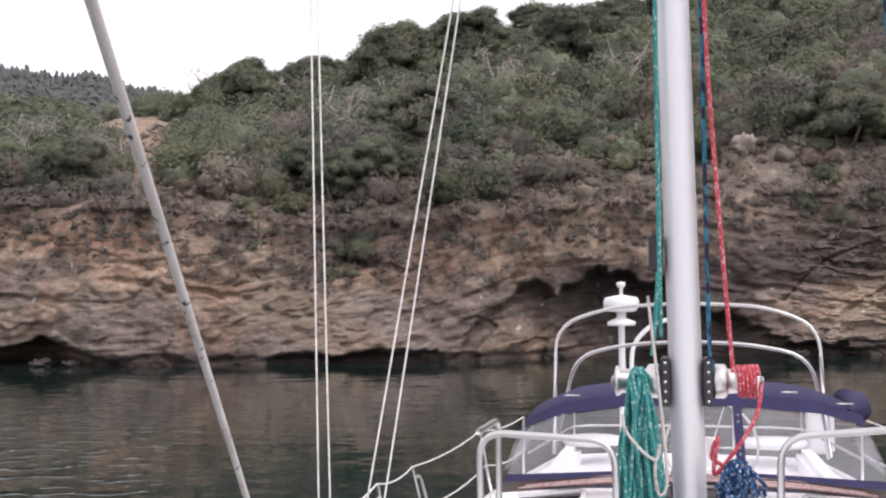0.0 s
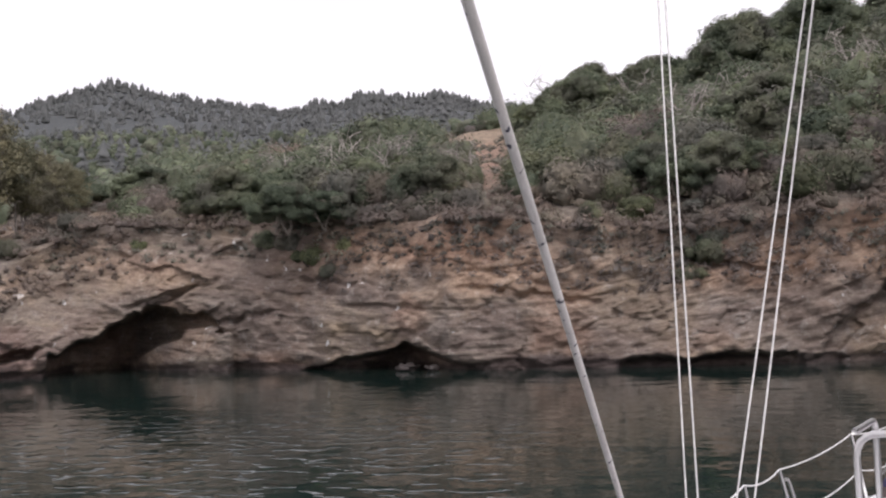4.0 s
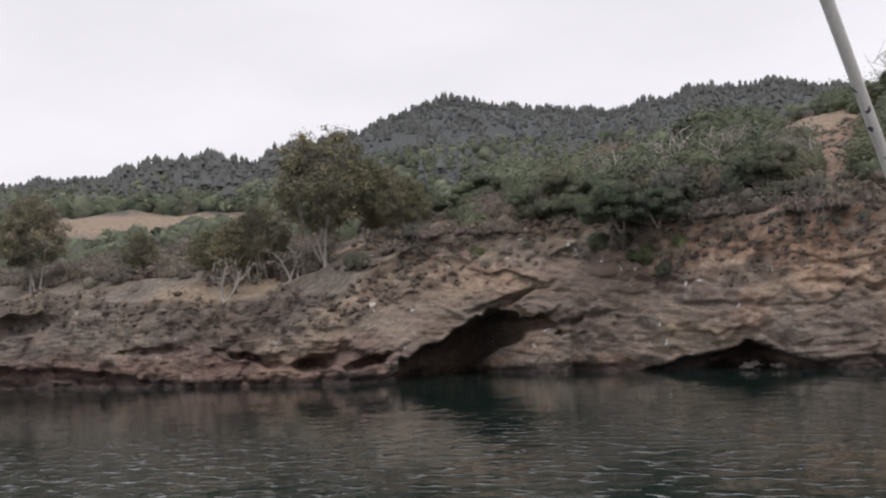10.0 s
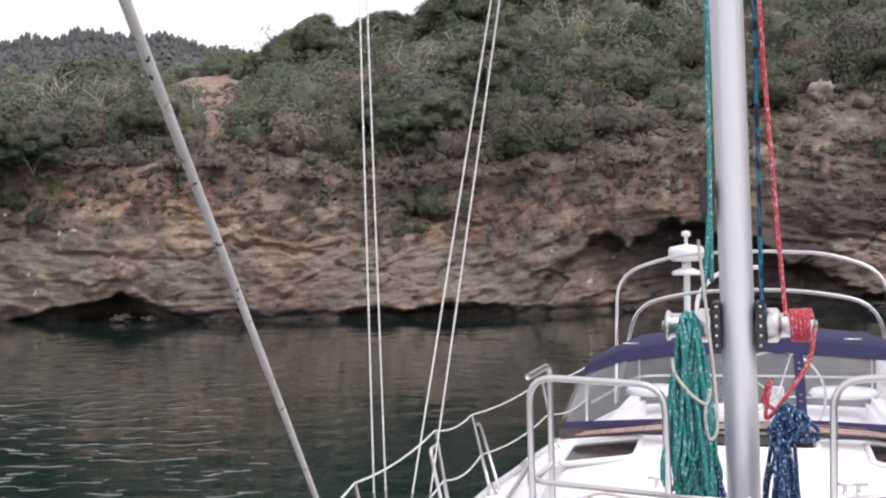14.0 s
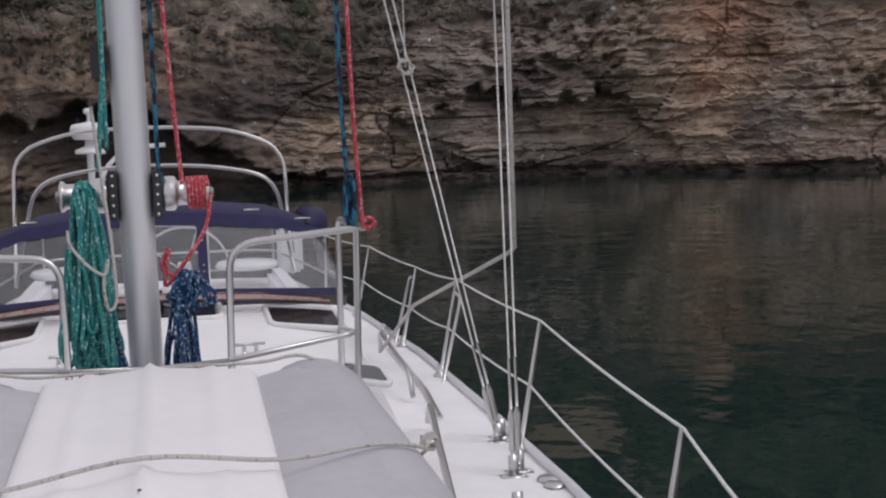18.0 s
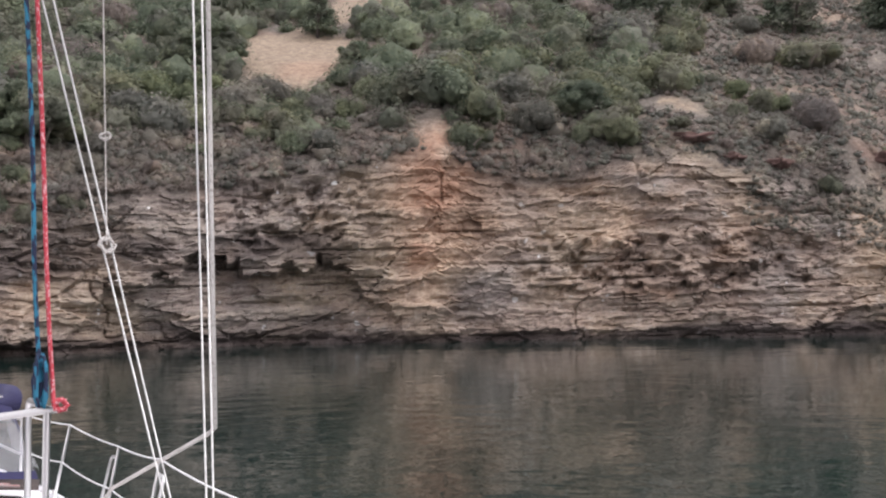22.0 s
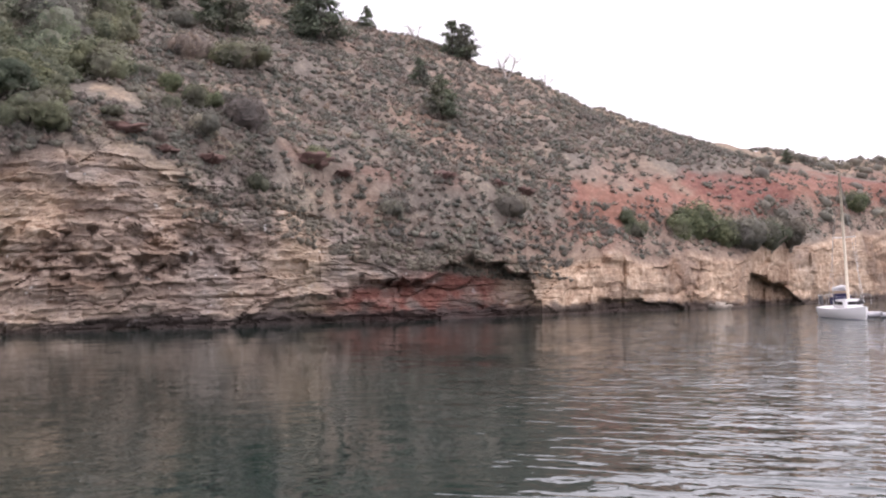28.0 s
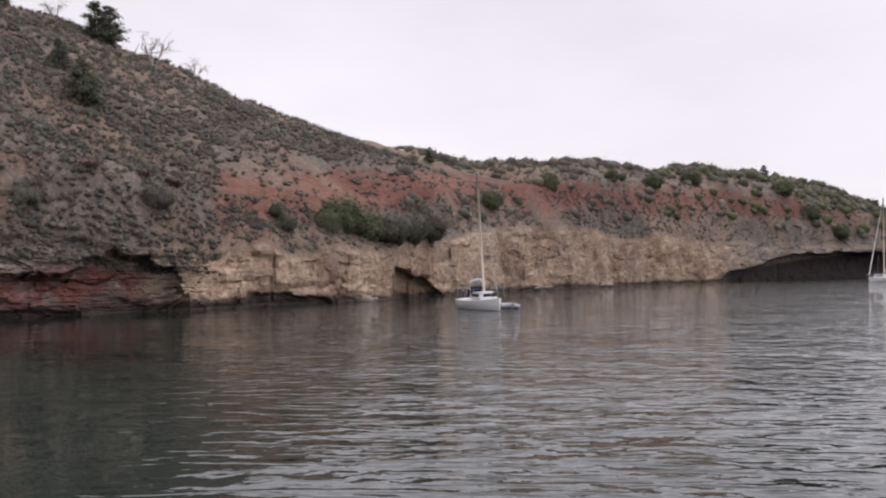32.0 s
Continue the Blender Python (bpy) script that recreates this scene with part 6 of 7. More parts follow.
def limbs(rng, base, height, spread, n=5, r0=0.06, forks=3, droop=0.0):
    """Tapered trunks that fork into twisted limbs; gives the geometry and the tips."""
    geoms, tips = [], []
    for k in range(n):
        a = 2 * math.pi * (k + rng.random() * 0.7) / n
        lean = spread * (0.35 + 0.65 * rng.random())
        p0 = np.array(base) + 0.06 * rng.normal(size=3) * (1, 1, 0)
        p2 = p0 + np.array((math.cos(a) * lean, math.sin(a) * lean, height * (0.75 + 0.3 * rng.random())))
        mid = (p0 + p2) / 2 + rng.normal(size=3) * 0.12 * height + np.array((0, 0, 0.06 * height))
        path = [p0 * (1 - q) ** 2 + 2 * mid * q * (1 - q) + p2 * q * q for q in np.linspace(0, 1, 6)]
        geoms.append(tube(path, np.linspace(r0, r0 * 0.35, 6), 5))
        tips.append(path[-1])
        for f in range(forks):
            s = path[2 + rng.integers(0, 3)]
            e = s + np.array((math.cos(a + rng.normal()) * lean * 0.7, math.sin(a + rng.normal()) * lean * 0.7, height * 0.35 * (0.4 + rng.random()) - droop))
            m = (s + e) / 2 + rng.normal(size=3) * 0.08 * height
            br = [s * (1 - q) ** 2 + 2 * m * q * (1 - q) + e * q * q for q in np.linspace(0, 1, 5)]
            geoms.append(tube(br, np.linspace(r0 * 0.5, r0 * 0.12, 5), 4))
            tips.append(e)
    return joined(*geoms), tips


def shrub_proto(name, seed, leaf, bark, label, per, size, n_lobes=8, aspect=0.55, tall=0.8, loose=0.7):
    """A bush of about one metre's radius."""
    rng = np.random.default_rng(seed)
    ob = new(name)
    tagged(ob, label, "shrub")
    g, tips = limbs(rng, (0, 0, -0.25), tall * 0.95, 0.62, 4, 0.045, 2)
    part("trunk", g, bark, ob)
    lob = [((0, 0, tall * 0.45), 0.55)]
    for t in tips[:n_lobes]:
        lob.append((tuple(np.array(t) * (0.85, 0.85, 0.85)), 0.26 + 0.22 * rng.random()))
    part("crown", leaf_cloud(rng, lob, per, size, aspect, loose), leaf, ob, flat=True)
    return ob


def oak_proto(seed, label):
    """A spreading evergreen oak one metre high: crooked trunks, clumps of fine leaves with gaps."""
    rng = np.random.default_rng(seed)
    ob = new("oak_tree")
    tagged(ob, label, "tree")
    g, tips = limbs(rng, (0, 0, -0.06), 0.62, 0.42, 4, 0.024, 5)
    part("trunk", g, BARK, ob, "grey crooked limbs")
    lob = [(tuple(t), 0.09 + 0.07 * rng.random()) for t in tips]
    for k in range(34):
        a, h = 2 * math.pi * rng.random(), rng.random()
        w = 0.52 * math.sqrt(1 - (0.95 * h) ** 2) * (0.45 + 0.6 * rng.random())
        lob.append(((math.cos(a) * w, math.sin(a) * w, 0.22 + 0.62 * h), 0.09 + 0.09 * rng.random()))
    part("crown", leaf_cloud(rng, lob, 24000, 0.018, 0.6, 0.6, (1.1, 1.1, 0.9), 0.80), LEAF_OAK, ob, flat=True)
    return ob


def pine_proto(name, seed, label):
    rng = np.random.default_rng(seed)
    ob = new(name)
    tagged(ob, label, "tree")
    part("trunk", tube([(0, 0, -0.08), (0.01, 0, 0.3), (-0.01, 0.01, 0.7), (0, 0, 0.98)], (0.035, 0.03, 0.018, 0.005), 6), BARK_DARK, ob)
    lob = []
    for k in range(44):
        h = 0.08 + 0.88 * (k / 44) + 0.02 * rng.normal()
        w = 0.30 * (1.04 - h) ** 0.7 * (0.6 + 0.7 * rng.random())
        a = rng.random() * 2 * math.pi
        lob.append(((math.cos(a) * w, math.sin(a) * w, h), 0.085 + 0.10 * (1.05 - h)))
    part("crown", leaf_cloud(rng, lob, 4200, 0.034, 0.5, 0.1, (1.25, 1.25, 0.6), 0), LEAF_PINE, ob, flat=True)
    return ob


def gum_proto(seed, label):
    rng = np.random.default_rng(seed)
    ob = new("tree")
    tagged(ob, label, "tree")
    g, tips = limbs(rng, (0, 0, -0.04), 0.68, 0.20, 3, 0.014, 9)
    part("trunk", g, BARK_PALE, ob, "pale bare trunks and limbs")
    lob = [(tuple(t), 0.05 + 0.04 * rng.random()) for t in tips]
    for q in range(190):
        d = rng.normal(size=3)
        d /= np.linalg.norm(d)
        k = 0.45 + 0.55 * rng.random() ** 0.5
        w = 0.40 if d[2] < 0.3 else 0.34
        lob.append(((d[0] * w * k, d[1] * w * k, 0.56 + d[2] * k * (0.42 if d[2] > 0 else 0.34)), 0.05 + 0.055 * rng.random()))
    part("crown", leaf_cloud(rng, lob, 17000, 0.0125, 0.5, 0.2, (1.15, 1.15, 0.85), 0), LEAF_GUM, ob, "thin olive-brown foliage", True)
    return ob


def dead_proto(seed, label):
    rng = np.random.default_rng(seed)
    ob = new("dead_tree")
    tagged(ob, label, "tree")
    g, tips = limbs(rng, (0, 0, -0.05), 0.8, 0.5, 3, 0.036, 4)
    part("trunk", g, BARK_PALE, ob)
    tw = [tube([t, np.array(t) + rng.normal(size=3) * 0.14, np.array(t) + rng.normal(size=3) * 0.22], (0.010, 0.007, 0.003), 4) for t in tips for q in range(2)]
    part("branch", joined(*tw), BARK_PALE, ob)
    return ob


OAKS = [shrub_proto("oak_bush", 100 + k, LEAF_OAK, BARK_DARK, "dark green evergreen oak scrub on the hillside", 2600, 0.052) for k in range(4)]
OAK_TREES = [oak_proto(210 + k, "spreading dark green oak tree on the hillside") for k in range(4)]
GREENS = [shrub_proto("green_bush", 120 + k, LEAF_GREEN, BARK_DARK, "rounded fresh green bush on the slope", 2600, 0.05, 9) for k in range(3)]
SAGES = [shrub_proto("sage_bush", 140 + k, (LEAF_SAGE, LEAF_OLIVE)[k % 2], BARK, "grey-green sage bush with twiggy grey stems", 2600, 0.05, 9, 0.5, 0.8, 0.55) for k in range(4)]
DRIES = [shrub_proto("dry_bush", 160 + k, LEAF_BROWN, BARK, "dry brown-grey brush with bare twigs", 2400, 0.075, 9, 0.2, 0.8, 0.4) for k in range(3)]
PINES = [pine_proto("pine_tree", 180 + k, "small dark pine on the ridge") for k in range(3)]
GUMS = [gum_proto(190 + k, "olive-brown tree with several pale trunks") for k in range(2)]
DEADS = [dead_proto(200 + k, "bare bleached dead tree") for k in range(3)]
used = set()


def on_face(psi, z):
    """Distance of the cliff face at a height."""
    return float(face(psi, (z + 1.0) / (float(shore(psi, 3)) + 1.0))[0])


def plant(kinds, k, psi, r, width, height, group, sink=0.1, rng=random.Random(5), z=None):
    ob = kinds[k % len(kinds)]
    w, h = width, height
    m = Matrix.Translation(place(psi, r, z) - Vector((0, 0, sink * h))) @ pose(0, 0, 0, rng.uniform(-6, 6), rng.uniform(-6, 6), rng.uniform(0, 360))
    if ob.name not in used:
        used.add(ob.name)
        ob.matrix_world = m
        c = ob
    else:
        c = copy_thing(ob, m)
    c.matrix_basis = m @ Matrix.Diagonal((w, w, h, 1))
    c["group"] = group
    return c


for k, (psi, r, s) in enumerate([(29.2, 72.1, 5.4), (27.6, 70.0, 4.2), (18.4, 63.8, 3.6), (26.4, 64.2, 3.6), (24.1, 63.2, 2.9), (36.2, 84, 4.5), (33, 84, 4.0), (10.7, 92.7, 6.6), (6.8, 104, 7.0), (2.7, 95.8, 8), (5.9, 60.5, 3.8), (-19.6, 68.5, 5.2), (4.2, 61.5, 4.0), (7.4, 61.6, 3.4),
                                  (10.3, 104, 7.0), (6.6, 106, 7), (-1.6, 101, 8), (2.5, 108, 8), (1.4, 69, 5.2), (-6.3, 93, 8), (-35.6, 88.5, 3.2), (-46.9, 79.2, 4.0), (-39.3, 112, 7.5), (-42, 116, 7), (-28.2, 90, 5), (22.5, 71, 4)]):
    plant(OAK_TREES, k, psi, r, s * 0.94, s * 0.82, "oak trees on the hillside")
for k, (psi, r, s) in enumerate([(11.9, 61.5, 5.3), (18.0, 64.5, 3.9), (21.1, 65.5, 4.0), (-1.6, 60.2, 4.3), (-5.1, 61.8, 3.4), (9.0, 60.5, 3.6), (23.0, 67.0, 5.0), (-37.9, 78.7, 4.8), (-44.2, 77.2, 4.7), (-48.9, 77.0, 4.6), (-56.5, 83.0, 3.8), (-59.0, 81.5, 2.2),
                                  (-65.6, 88.9, 3.0), (-41.9, 76.5, 4.6), (-71.9, 96.4, 4.0), (-62.0, 88, 3), (36.5, 72.5, 2.6), (39.5, 71.0, 2.4), (-33.5, 77, 4), (-29, 76, 4), (-83.8, 121, 7.0), (-84.8, 124.5, 6.5), (-85.8, 129, 6.0), (-78.2, 107.5, 3.5)]):
    plant(SAGES, k, psi, r, s * 0.5, s * 0.55, "sage scrub on the hillside")
for k, (psi, r, s) in enumerate([(-56.0, 87.2, 4.0), (-54.6, 88.5, 3.0), (-51.4, 102.7, 3.1), (-34.5, 76.6, 3.5), (-47.0, 81.3, 4.0), (-81.3, 115.6, 7.6), (-82.6, 118, 6.5), (-80.6, 113.5, 4.5), (-77.9, 108.2, 2.8), (-88.7, 152.1, 5.4), (-91.9, 180.4, 5.0), (-104.7, 299, 9), (-103.5, 296, 8), (-106, 305, 8), (-97.1, 236, 6.0), (-95, 214, 5), (-99, 262, 7), (-42.5, 92, 3)]):
    plant(GREENS, k, psi, r, s * 0.5, s * 0.55, "green bushes on the slope")
for k, (psi, r, s) in enumerate([(-50.2, 106.6, 7.1), (-49.0, 112, 6.0), (-57.5, 114.1, 6.2), (-56.6, 118, 4.6), (-62.2, 126.0, 7.8), (-61.4, 131, 6.2), (-68.5, 112.0, 4.9), (-67.4, 119.4, 3.2), (-33.4, 99.1, 4.4), (-54.0, 121.6, 6.2), (-53.2, 128, 5.0), (-51.2, 140.7, 5.6),
                                  (-54.9, 141.0, 4.4), (-59.7, 143, 4.2), (-60.7, 143.5, 4.0), (-57.6, 142, 4.2), (-64.6, 144, 3.0), (-69.1, 146, 5.0), (-69.8, 147, 5.2), (-85.7, 173, 2.4), (-46.5, 138, 5), (-44.5, 140, 5), (-48.5, 141, 5), (-25, 129, 5), (-102.5, 316, 4.0)]):
    plant(PINES, k, psi, r, s * 1.05, s, "pines on the ridge", 0.02)
for k, (psi, r, s) in enumerate([(-71.8, 147.8, 4.2), (-67.2, 144.1, 2.8), (-73.8, 151.0, 2.4), (9.0, 97.5, 3.4), (26.3, 84.3, 3.0), (22.6, 80.5, 3.6), (20.6, 78, 3.0), (7.8, 98.0, 3.6), (43.1, 77.6, 2.6), (2.5, 80.8, 3.1), (-8.9, 81.5, 3.9), (12, 104, 4.2), (-4, 78, 3.4), (17, 68, 2.6), (21.4, 72, 3.2), (5.4, 76, 3.4), (0.2, 72, 3.0), (-2.6, 84, 3.6), (46.4, 77, 3.0)]):
    plant(DEADS, k, psi, r, s, s, "bare dead trees", 0.02)
for k, (psi, r, s) in enumerate([(41.0, 77, 9.6), (44.4, 80, 5.6), (38.9, 78, 6.6), (55.4, 102.6, 8.4), (47.2, 83.4, 4.4), (37.2, 74.5, 4.6), (58.4, 118, 7), (50.4, 92, 4.0), (45.6, 80, 5.0), (61.5, 124, 8)]):
    plant(GUMS, k, psi, r, s * 0.95, s, "trees behind the low cliff", 0.02)

for k, (psi, z, s) in enumerate([(24.8, 6.4, 2.5), (23.9, 5.5, 1.9), (25.8, 7.2, 2.4), (23.2, 6.9, 2.0), (27.0, 7.6, 2.2), (4.9, 5.4, 2.7), (5.7, 4.4, 2.0), (4.2, 6.2, 2.4), (6.4, 6.0, 2.2), (33.6, 7.6, 1.6), (-17.8, 8.0, 2.2), (-19.2, 7.4, 2.4), (-21, 8.2, 2.0)]):
    plant((GREENS, OAKS, SAGES)[k % 3], k, psi, on_face(psi, z) + 0.3, s * 0.5, s * 0.5, "bushes hanging on the cliff", 0.3, z=z)

for k in range(24):
    psi = 12.5 - 1.55 * k + 0.6 * math.sin(k * 2.3)
    s = 6.2 + 2.2 * math.sin(k * 1.7) + 1.2 * math.sin(k * 4.1)
    plant(OAK_TREES, k, psi, float(shore(psi, 6)) - 5 + 4 * math.sin(k * 3.1), s * 0.86, s * 0.50, "oak trees on the hillside")

# natural fill: further separate bushes over the slopes, thinning into low brush
fill = random.Random(77)
count = {"oak": 0, "sage": 0, "dry": 0, "green": 0}
spots = []
tries = 0
BARE = ((16, 97, 2.2, 6), (15.7, 80, 1.2, 20), (-32.2, 93, 3.2, 10), (-35.6, 113, 1.9, 8.5), (-39.4, 74, 0.6, 2.2), (-51.6, 83, 1.6, 2))
while len(spots) < 440 and tries < 16000:
    tries += 1
    psi = fill.uniform(-61, 34)
    d1, d3 = float(shore(psi, 1) + shore(psi, 2)), float(shore(psi, 6))
    r = d1 + 1.0 + (d3 - d1 + 6) * fill.random() ** 1.25
    dens = 1.0 if psi > -45 else max(0.08, 1 - (-45 - psi) / 14)
    if fill.random() > dens:
        continue
    size = fill.uniform(1.3, 3.5) * (0.62 if r < d1 + 5 else 1.0) * (1.15 if r > d1 + 25 else 1.0)
    if any(((psi - p) / (hp + 40 * size / r)) ** 2 + ((r - q) / (hq + 0.5 * size)) ** 2 < 1 for p, q, hp, hq in BARE):
        continue
    x, y = -r * math.sin(math.radians(psi)), r * math.cos(math.radians(psi))
    if any((x - a) ** 2 + (y - b) ** 2 < (0.52 * (size + s)) ** 2 for a, b, s in spots):
        continue
    spots.append((x, y, size))
    up = (r - d1) / (d3 - d1)
    q = fill.random()
    if q < 0.2 + 0.62 * smooth(0.12, 0.45, up) and psi > -50:
        kind, kinds, grp = "oak", OAKS, "oak scrub on the hillside"
    elif q < 0.78:
        kind, kinds, grp = "sage", SAGES, "sage scrub on the hillside"
    elif q < 0.9:
        kind, kinds, grp = "dry", DRIES, "dry brush on the slope"
    else:
        kind, kinds, grp = "green", GREENS, "green bushes on the slope"
    if count[kind] > 260:
        continue
    count[kind] += 1
    plant(kinds, fill.randrange(8), psi, r, size * fill.uniform(0.85, 1.2), size * fill.uniform(0.8, 1.2), grp, 0.12)


def brush(name, n, psis, rfun, size, quads, leaf_size, material, label, seed, flat=0.75, keep=None, share=None, level=0, core=1.0, thin=0.8, soft=False):
    """A great many low clumps in one mesh."""
    rng = np.random.default_rng(seed)
    psi = rng.uniform(psis[0], psis[1], n)
    r = rfun(psi, rng.random(n))
    if keep is not None:
        ok = keep(psi, r, rng)
        psi, r = psi[ok], r[ok]
    n = len(psi)
    z = ground(psi, r)
    if share is not None:
        r, z = face(psi, rng.uniform(share[0], share[1], n) ** 0.8)
    s = rng.uniform(size[0], size[1], n)
    c = np.stack([-r * np.sin(np.radians(psi)), r * np.cos(np.radians(psi)), z + s * 0.15], -1)
    d = rng.normal(size=(n, quads, 3))
    d /= np.linalg.norm(d, axis=2)[..., None]
    d[..., 2] = np.abs(d[..., 2]) * flat
    p = c[:, None] + d * (s[:, None] * (0.55 + 0.5 * rng.random((n, quads))))[..., None]
    nrm = d + (0, 0, 0.4) + 0.4 * rng.normal(size=(n, quads, 3))
    a = np.cross(nrm, rng.normal(size=(n, quads, 3)))
    a /= np.linalg.norm(a, axis=2)[..., None]
    b = np.cross(nrm, a)
    b /= np.linalg.norm(b, axis=2)[..., None] + 1e-9
    k = (leaf_size * (0.5 + rng.random((n, quads))))[..., None]
    v = np.stack([p - a * k, p + b * k * thin, p + a * k], 2).reshape(-1, 3)
    f = np.arange(len(v)).reshape(-1, 3)
    bv, bf = BLOBS[level]
    lump = core * (0.42 + 0.6 * rng.random((n, len(bv))))
    cv = c[:, None] + bv[None] * (lump * s[:, None])[..., None] * (1, 1, flat)
    cf = bf[None] + (np.arange(n) * len(bv))[:, None, None] + len(v)
    v, f = np.vstack([v, cv.reshape(-1, 3)]), np.vstack([f, cf.reshape(-1, 3)])
    ob = new(name, mesh_of(name, v, f, material, soft))
    return tagged(ob, label, "brush", kind="stuff")


def band(lo, hi):
    return lambda psi, q: (shore(psi, 1) + shore(psi, 2) + lo) + (shore(psi, 6) + hi - shore(psi, 1) - shore(psi, 2) - lo) * q


def not_bare(psi, r, rng):
    ok = np.ones(len(psi), bool)
    for p, q, hp, hq in BARE + ((-85, 170, 12, 6),):
        ok &= ((psi - p) / (hp + 0.6)) ** 2 + ((r - q) / hq) ** 2 > rng.uniform(0.6, 1.2, len(psi))
    return ok


def slope_scrub(psi, r, rng):
    over = ground(psi, r) - shore(psi, 5)
    patch = fnoise(r * np.sin(np.radians(psi)) * 0.22, r * np.cos(np.radians(psi)) * 0.22, 5.0, 3)
    bare_red = (psi < -75) & (psi > -104) & (over > -1.5) & (over < 4.5)
    return not_bare(psi, r, rng) & (rng.random(len(psi)) < np.where(bare_red, 0.2, 1.0) * (0.62 + 0.5 * smooth(0.36, 0.56, patch)))


def thin_left(psi, r, rng):
    return not_bare(psi, r, rng) & (rng.random(len(psi)) < np.where(psi > 39, 0.16, 1.0))


def off_bald(psi, r, rng):
    return ((psi - 46.2) / 2.5) ** 2 + ((r - 262) / 30) ** 2 > rng.uniform(0.3, 1.3, len(psi))


brush("low_scrub", 15000, (-110, -44), lambda p, q: band(0.2, 4)(p, q ** 1.1), (0.14, 0.72), 14, 0.15, LEAF_SAGE, "low grey-green scrub covering the dry slope", 301, keep=slope_scrub, core=0.7)
brush("low_scrub", 9500, (-110, -40), lambda p, q: band(0.2, 4)(p, q ** 1.1), (0.25, 0.75), 14, 0.18, LEAF_BROWN, "low dry brown brush covering the slope", 302, keep=slope_scrub, core=0.55, thin=0.4)
brush("low_scrub", 3000, (-47, 60), lambda p, q: band(-0.6, 6)(p, q ** 1.5), (0.25, 1.1), 40, 0.20, LEAF_BROWN, "tangled dry brush along the cliff top", 303, keep=thin_left, core=0.4, thin=0.3)
brush("low_scrub", 1500, (-47, 60), lambda p, q: band(-0.3, 6)(p, q ** 1.2), (0.35, 1.0), 34, 0.18, LEAF_SAGE, "grey-green scrub along the cliff top", 304, keep=thin_left, core=0.45, thin=0.4)
brush("hill_scrub", 700, (-50, 32), lambda p, q: band(10, 20)(p, q), (0.9, 3.4), 320, 0.14, LEAF_OAK, "dense dark scrub filling the upper hillside", 305, 1.0, keep=not_bare, level=2, core=0.72)
brush("hill_scrub", 620, (-54, 34), lambda p, q: band(7, 6)(p, q ** 1.6), (0.5, 2.2), 240, 0.12, LEAF_OLIVE, "dull green scrub filling the hillside", 311, 0.9, keep=not_bare, level=2, core=0.66, thin=0.6)
brush("hill_scrub", 480, (-49, 34), lambda p, q: (shore(p, 1) + shore(p, 2) + 0.4) + 22 * q ** 1.4, (0.4, 1.4), 90, 0.13, LEAF_SAGE, "grey-green scrub crowding the cliff edge", 313, 0.9, keep=not_bare, level=0, core=0.65, thin=0.5)
brush("hill_scrub", 260, (-49, 34), lambda p, q: (shore(p, 1) + shore(p, 2) + 2.5) + 24 * q ** 1.0, (0.5, 1.9), 170, 0.13, LEAF_OAK, "dark green scrub above the cliff edge", 314, 0.9, keep=not_bare, level=1, core=0.7)
brush("hill_scrub", 700, (-112, -84), lambda p, q: band(4, 14)(p, q), (0.8, 1.8), 24, 0.2, LEAF_SAGE, "scrub on the far headland", 306, keep=slope_scrub)
brush("hill_scrub", 300, (-112, -97), lambda p, q: band(6, 14)(p, q), (1.2, 2.6), 40, 0.25, LEAF_GREEN, "green scrub on the far headland", 307, keep=slope_scrub)
brush("valley_scrub", 900, (14, 66), lambda p, q: shore(p, 6) + 2 + (back(p, 1) - shore(p, 6) + 4) * q, (0.9, 2.4), 40, 0.26, LEAF_OAK, "mixed scrub in the valley behind the cliff", 308, 1.0, keep=lambda p, r, g: ~((p > 42) & (p < 56) & (r > 150) & (r < 193)), level=1)
brush("valley_scrub", 500, (14, 66), lambda p, q: shore(p, 6) + (back(p, 1) - shore(p, 6)) * q, (0.8, 1.8), 30, 0.16, LEAF_BROWN, "dry scrub in the valley behind the cliff", 309, 0.9, keep=lambda p, r, g: ~((p > 42) & (p < 56) & (r > 150) & (r < 193)), level=1)
brush("mid_oaks", 900, (12, 70), lambda p, q: back(p, 1) + 6 + 0.38 * (back(p, 3) - back(p, 1)) * q, (2.0, 4.2), 40, 0.5, LEAF_OAK, "dark oak woods on the hill behind the valley", 312, 0.95, keep=off_bald, level=1, core=0.9)


brush("gully_scrub", 110, (14.4, 17.0), lambda p, q: 62 + 34 * q, (0.15, 0.5), 30, 0.10, LEAF_SAGE, "small grey tufts in the bare gully", 343, core=0.6, thin=0.5)
brush("edge_scrub", 1000, (-60, -20), lambda p, q: (shore(p, 1) + shore(p, 2) - 0.2) + 8 * q, (0.2, 0.8), 34, 0.13, LEAF_SAGE, "grey scrub crowding the brink of the bedded cliff", 341, keep=not_bare, core=0.7, thin=0.45)
brush("edge_scrub", 700, (-60, -20), lambda p, q: (shore(p, 1) + shore(p, 2) - 0.2) + 8 * q, (0.2, 0.8), 34, 0.16, LEAF_BROWN, "dry violet-brown twigs along the brink of the cliff", 342, keep=not_bare, core=0.5, thin=0.3)
brush("rim_thicket", 420, (41, 61), lambda p, q: shore(p, 1) + 8 + 20 * q, (0.5, 1.5), 90, 0.22, LEAF_BROWN, "grey-brown thicket behind the low cliff", 315, 1.0, keep=not_bare, core=0.5, thin=0.25)
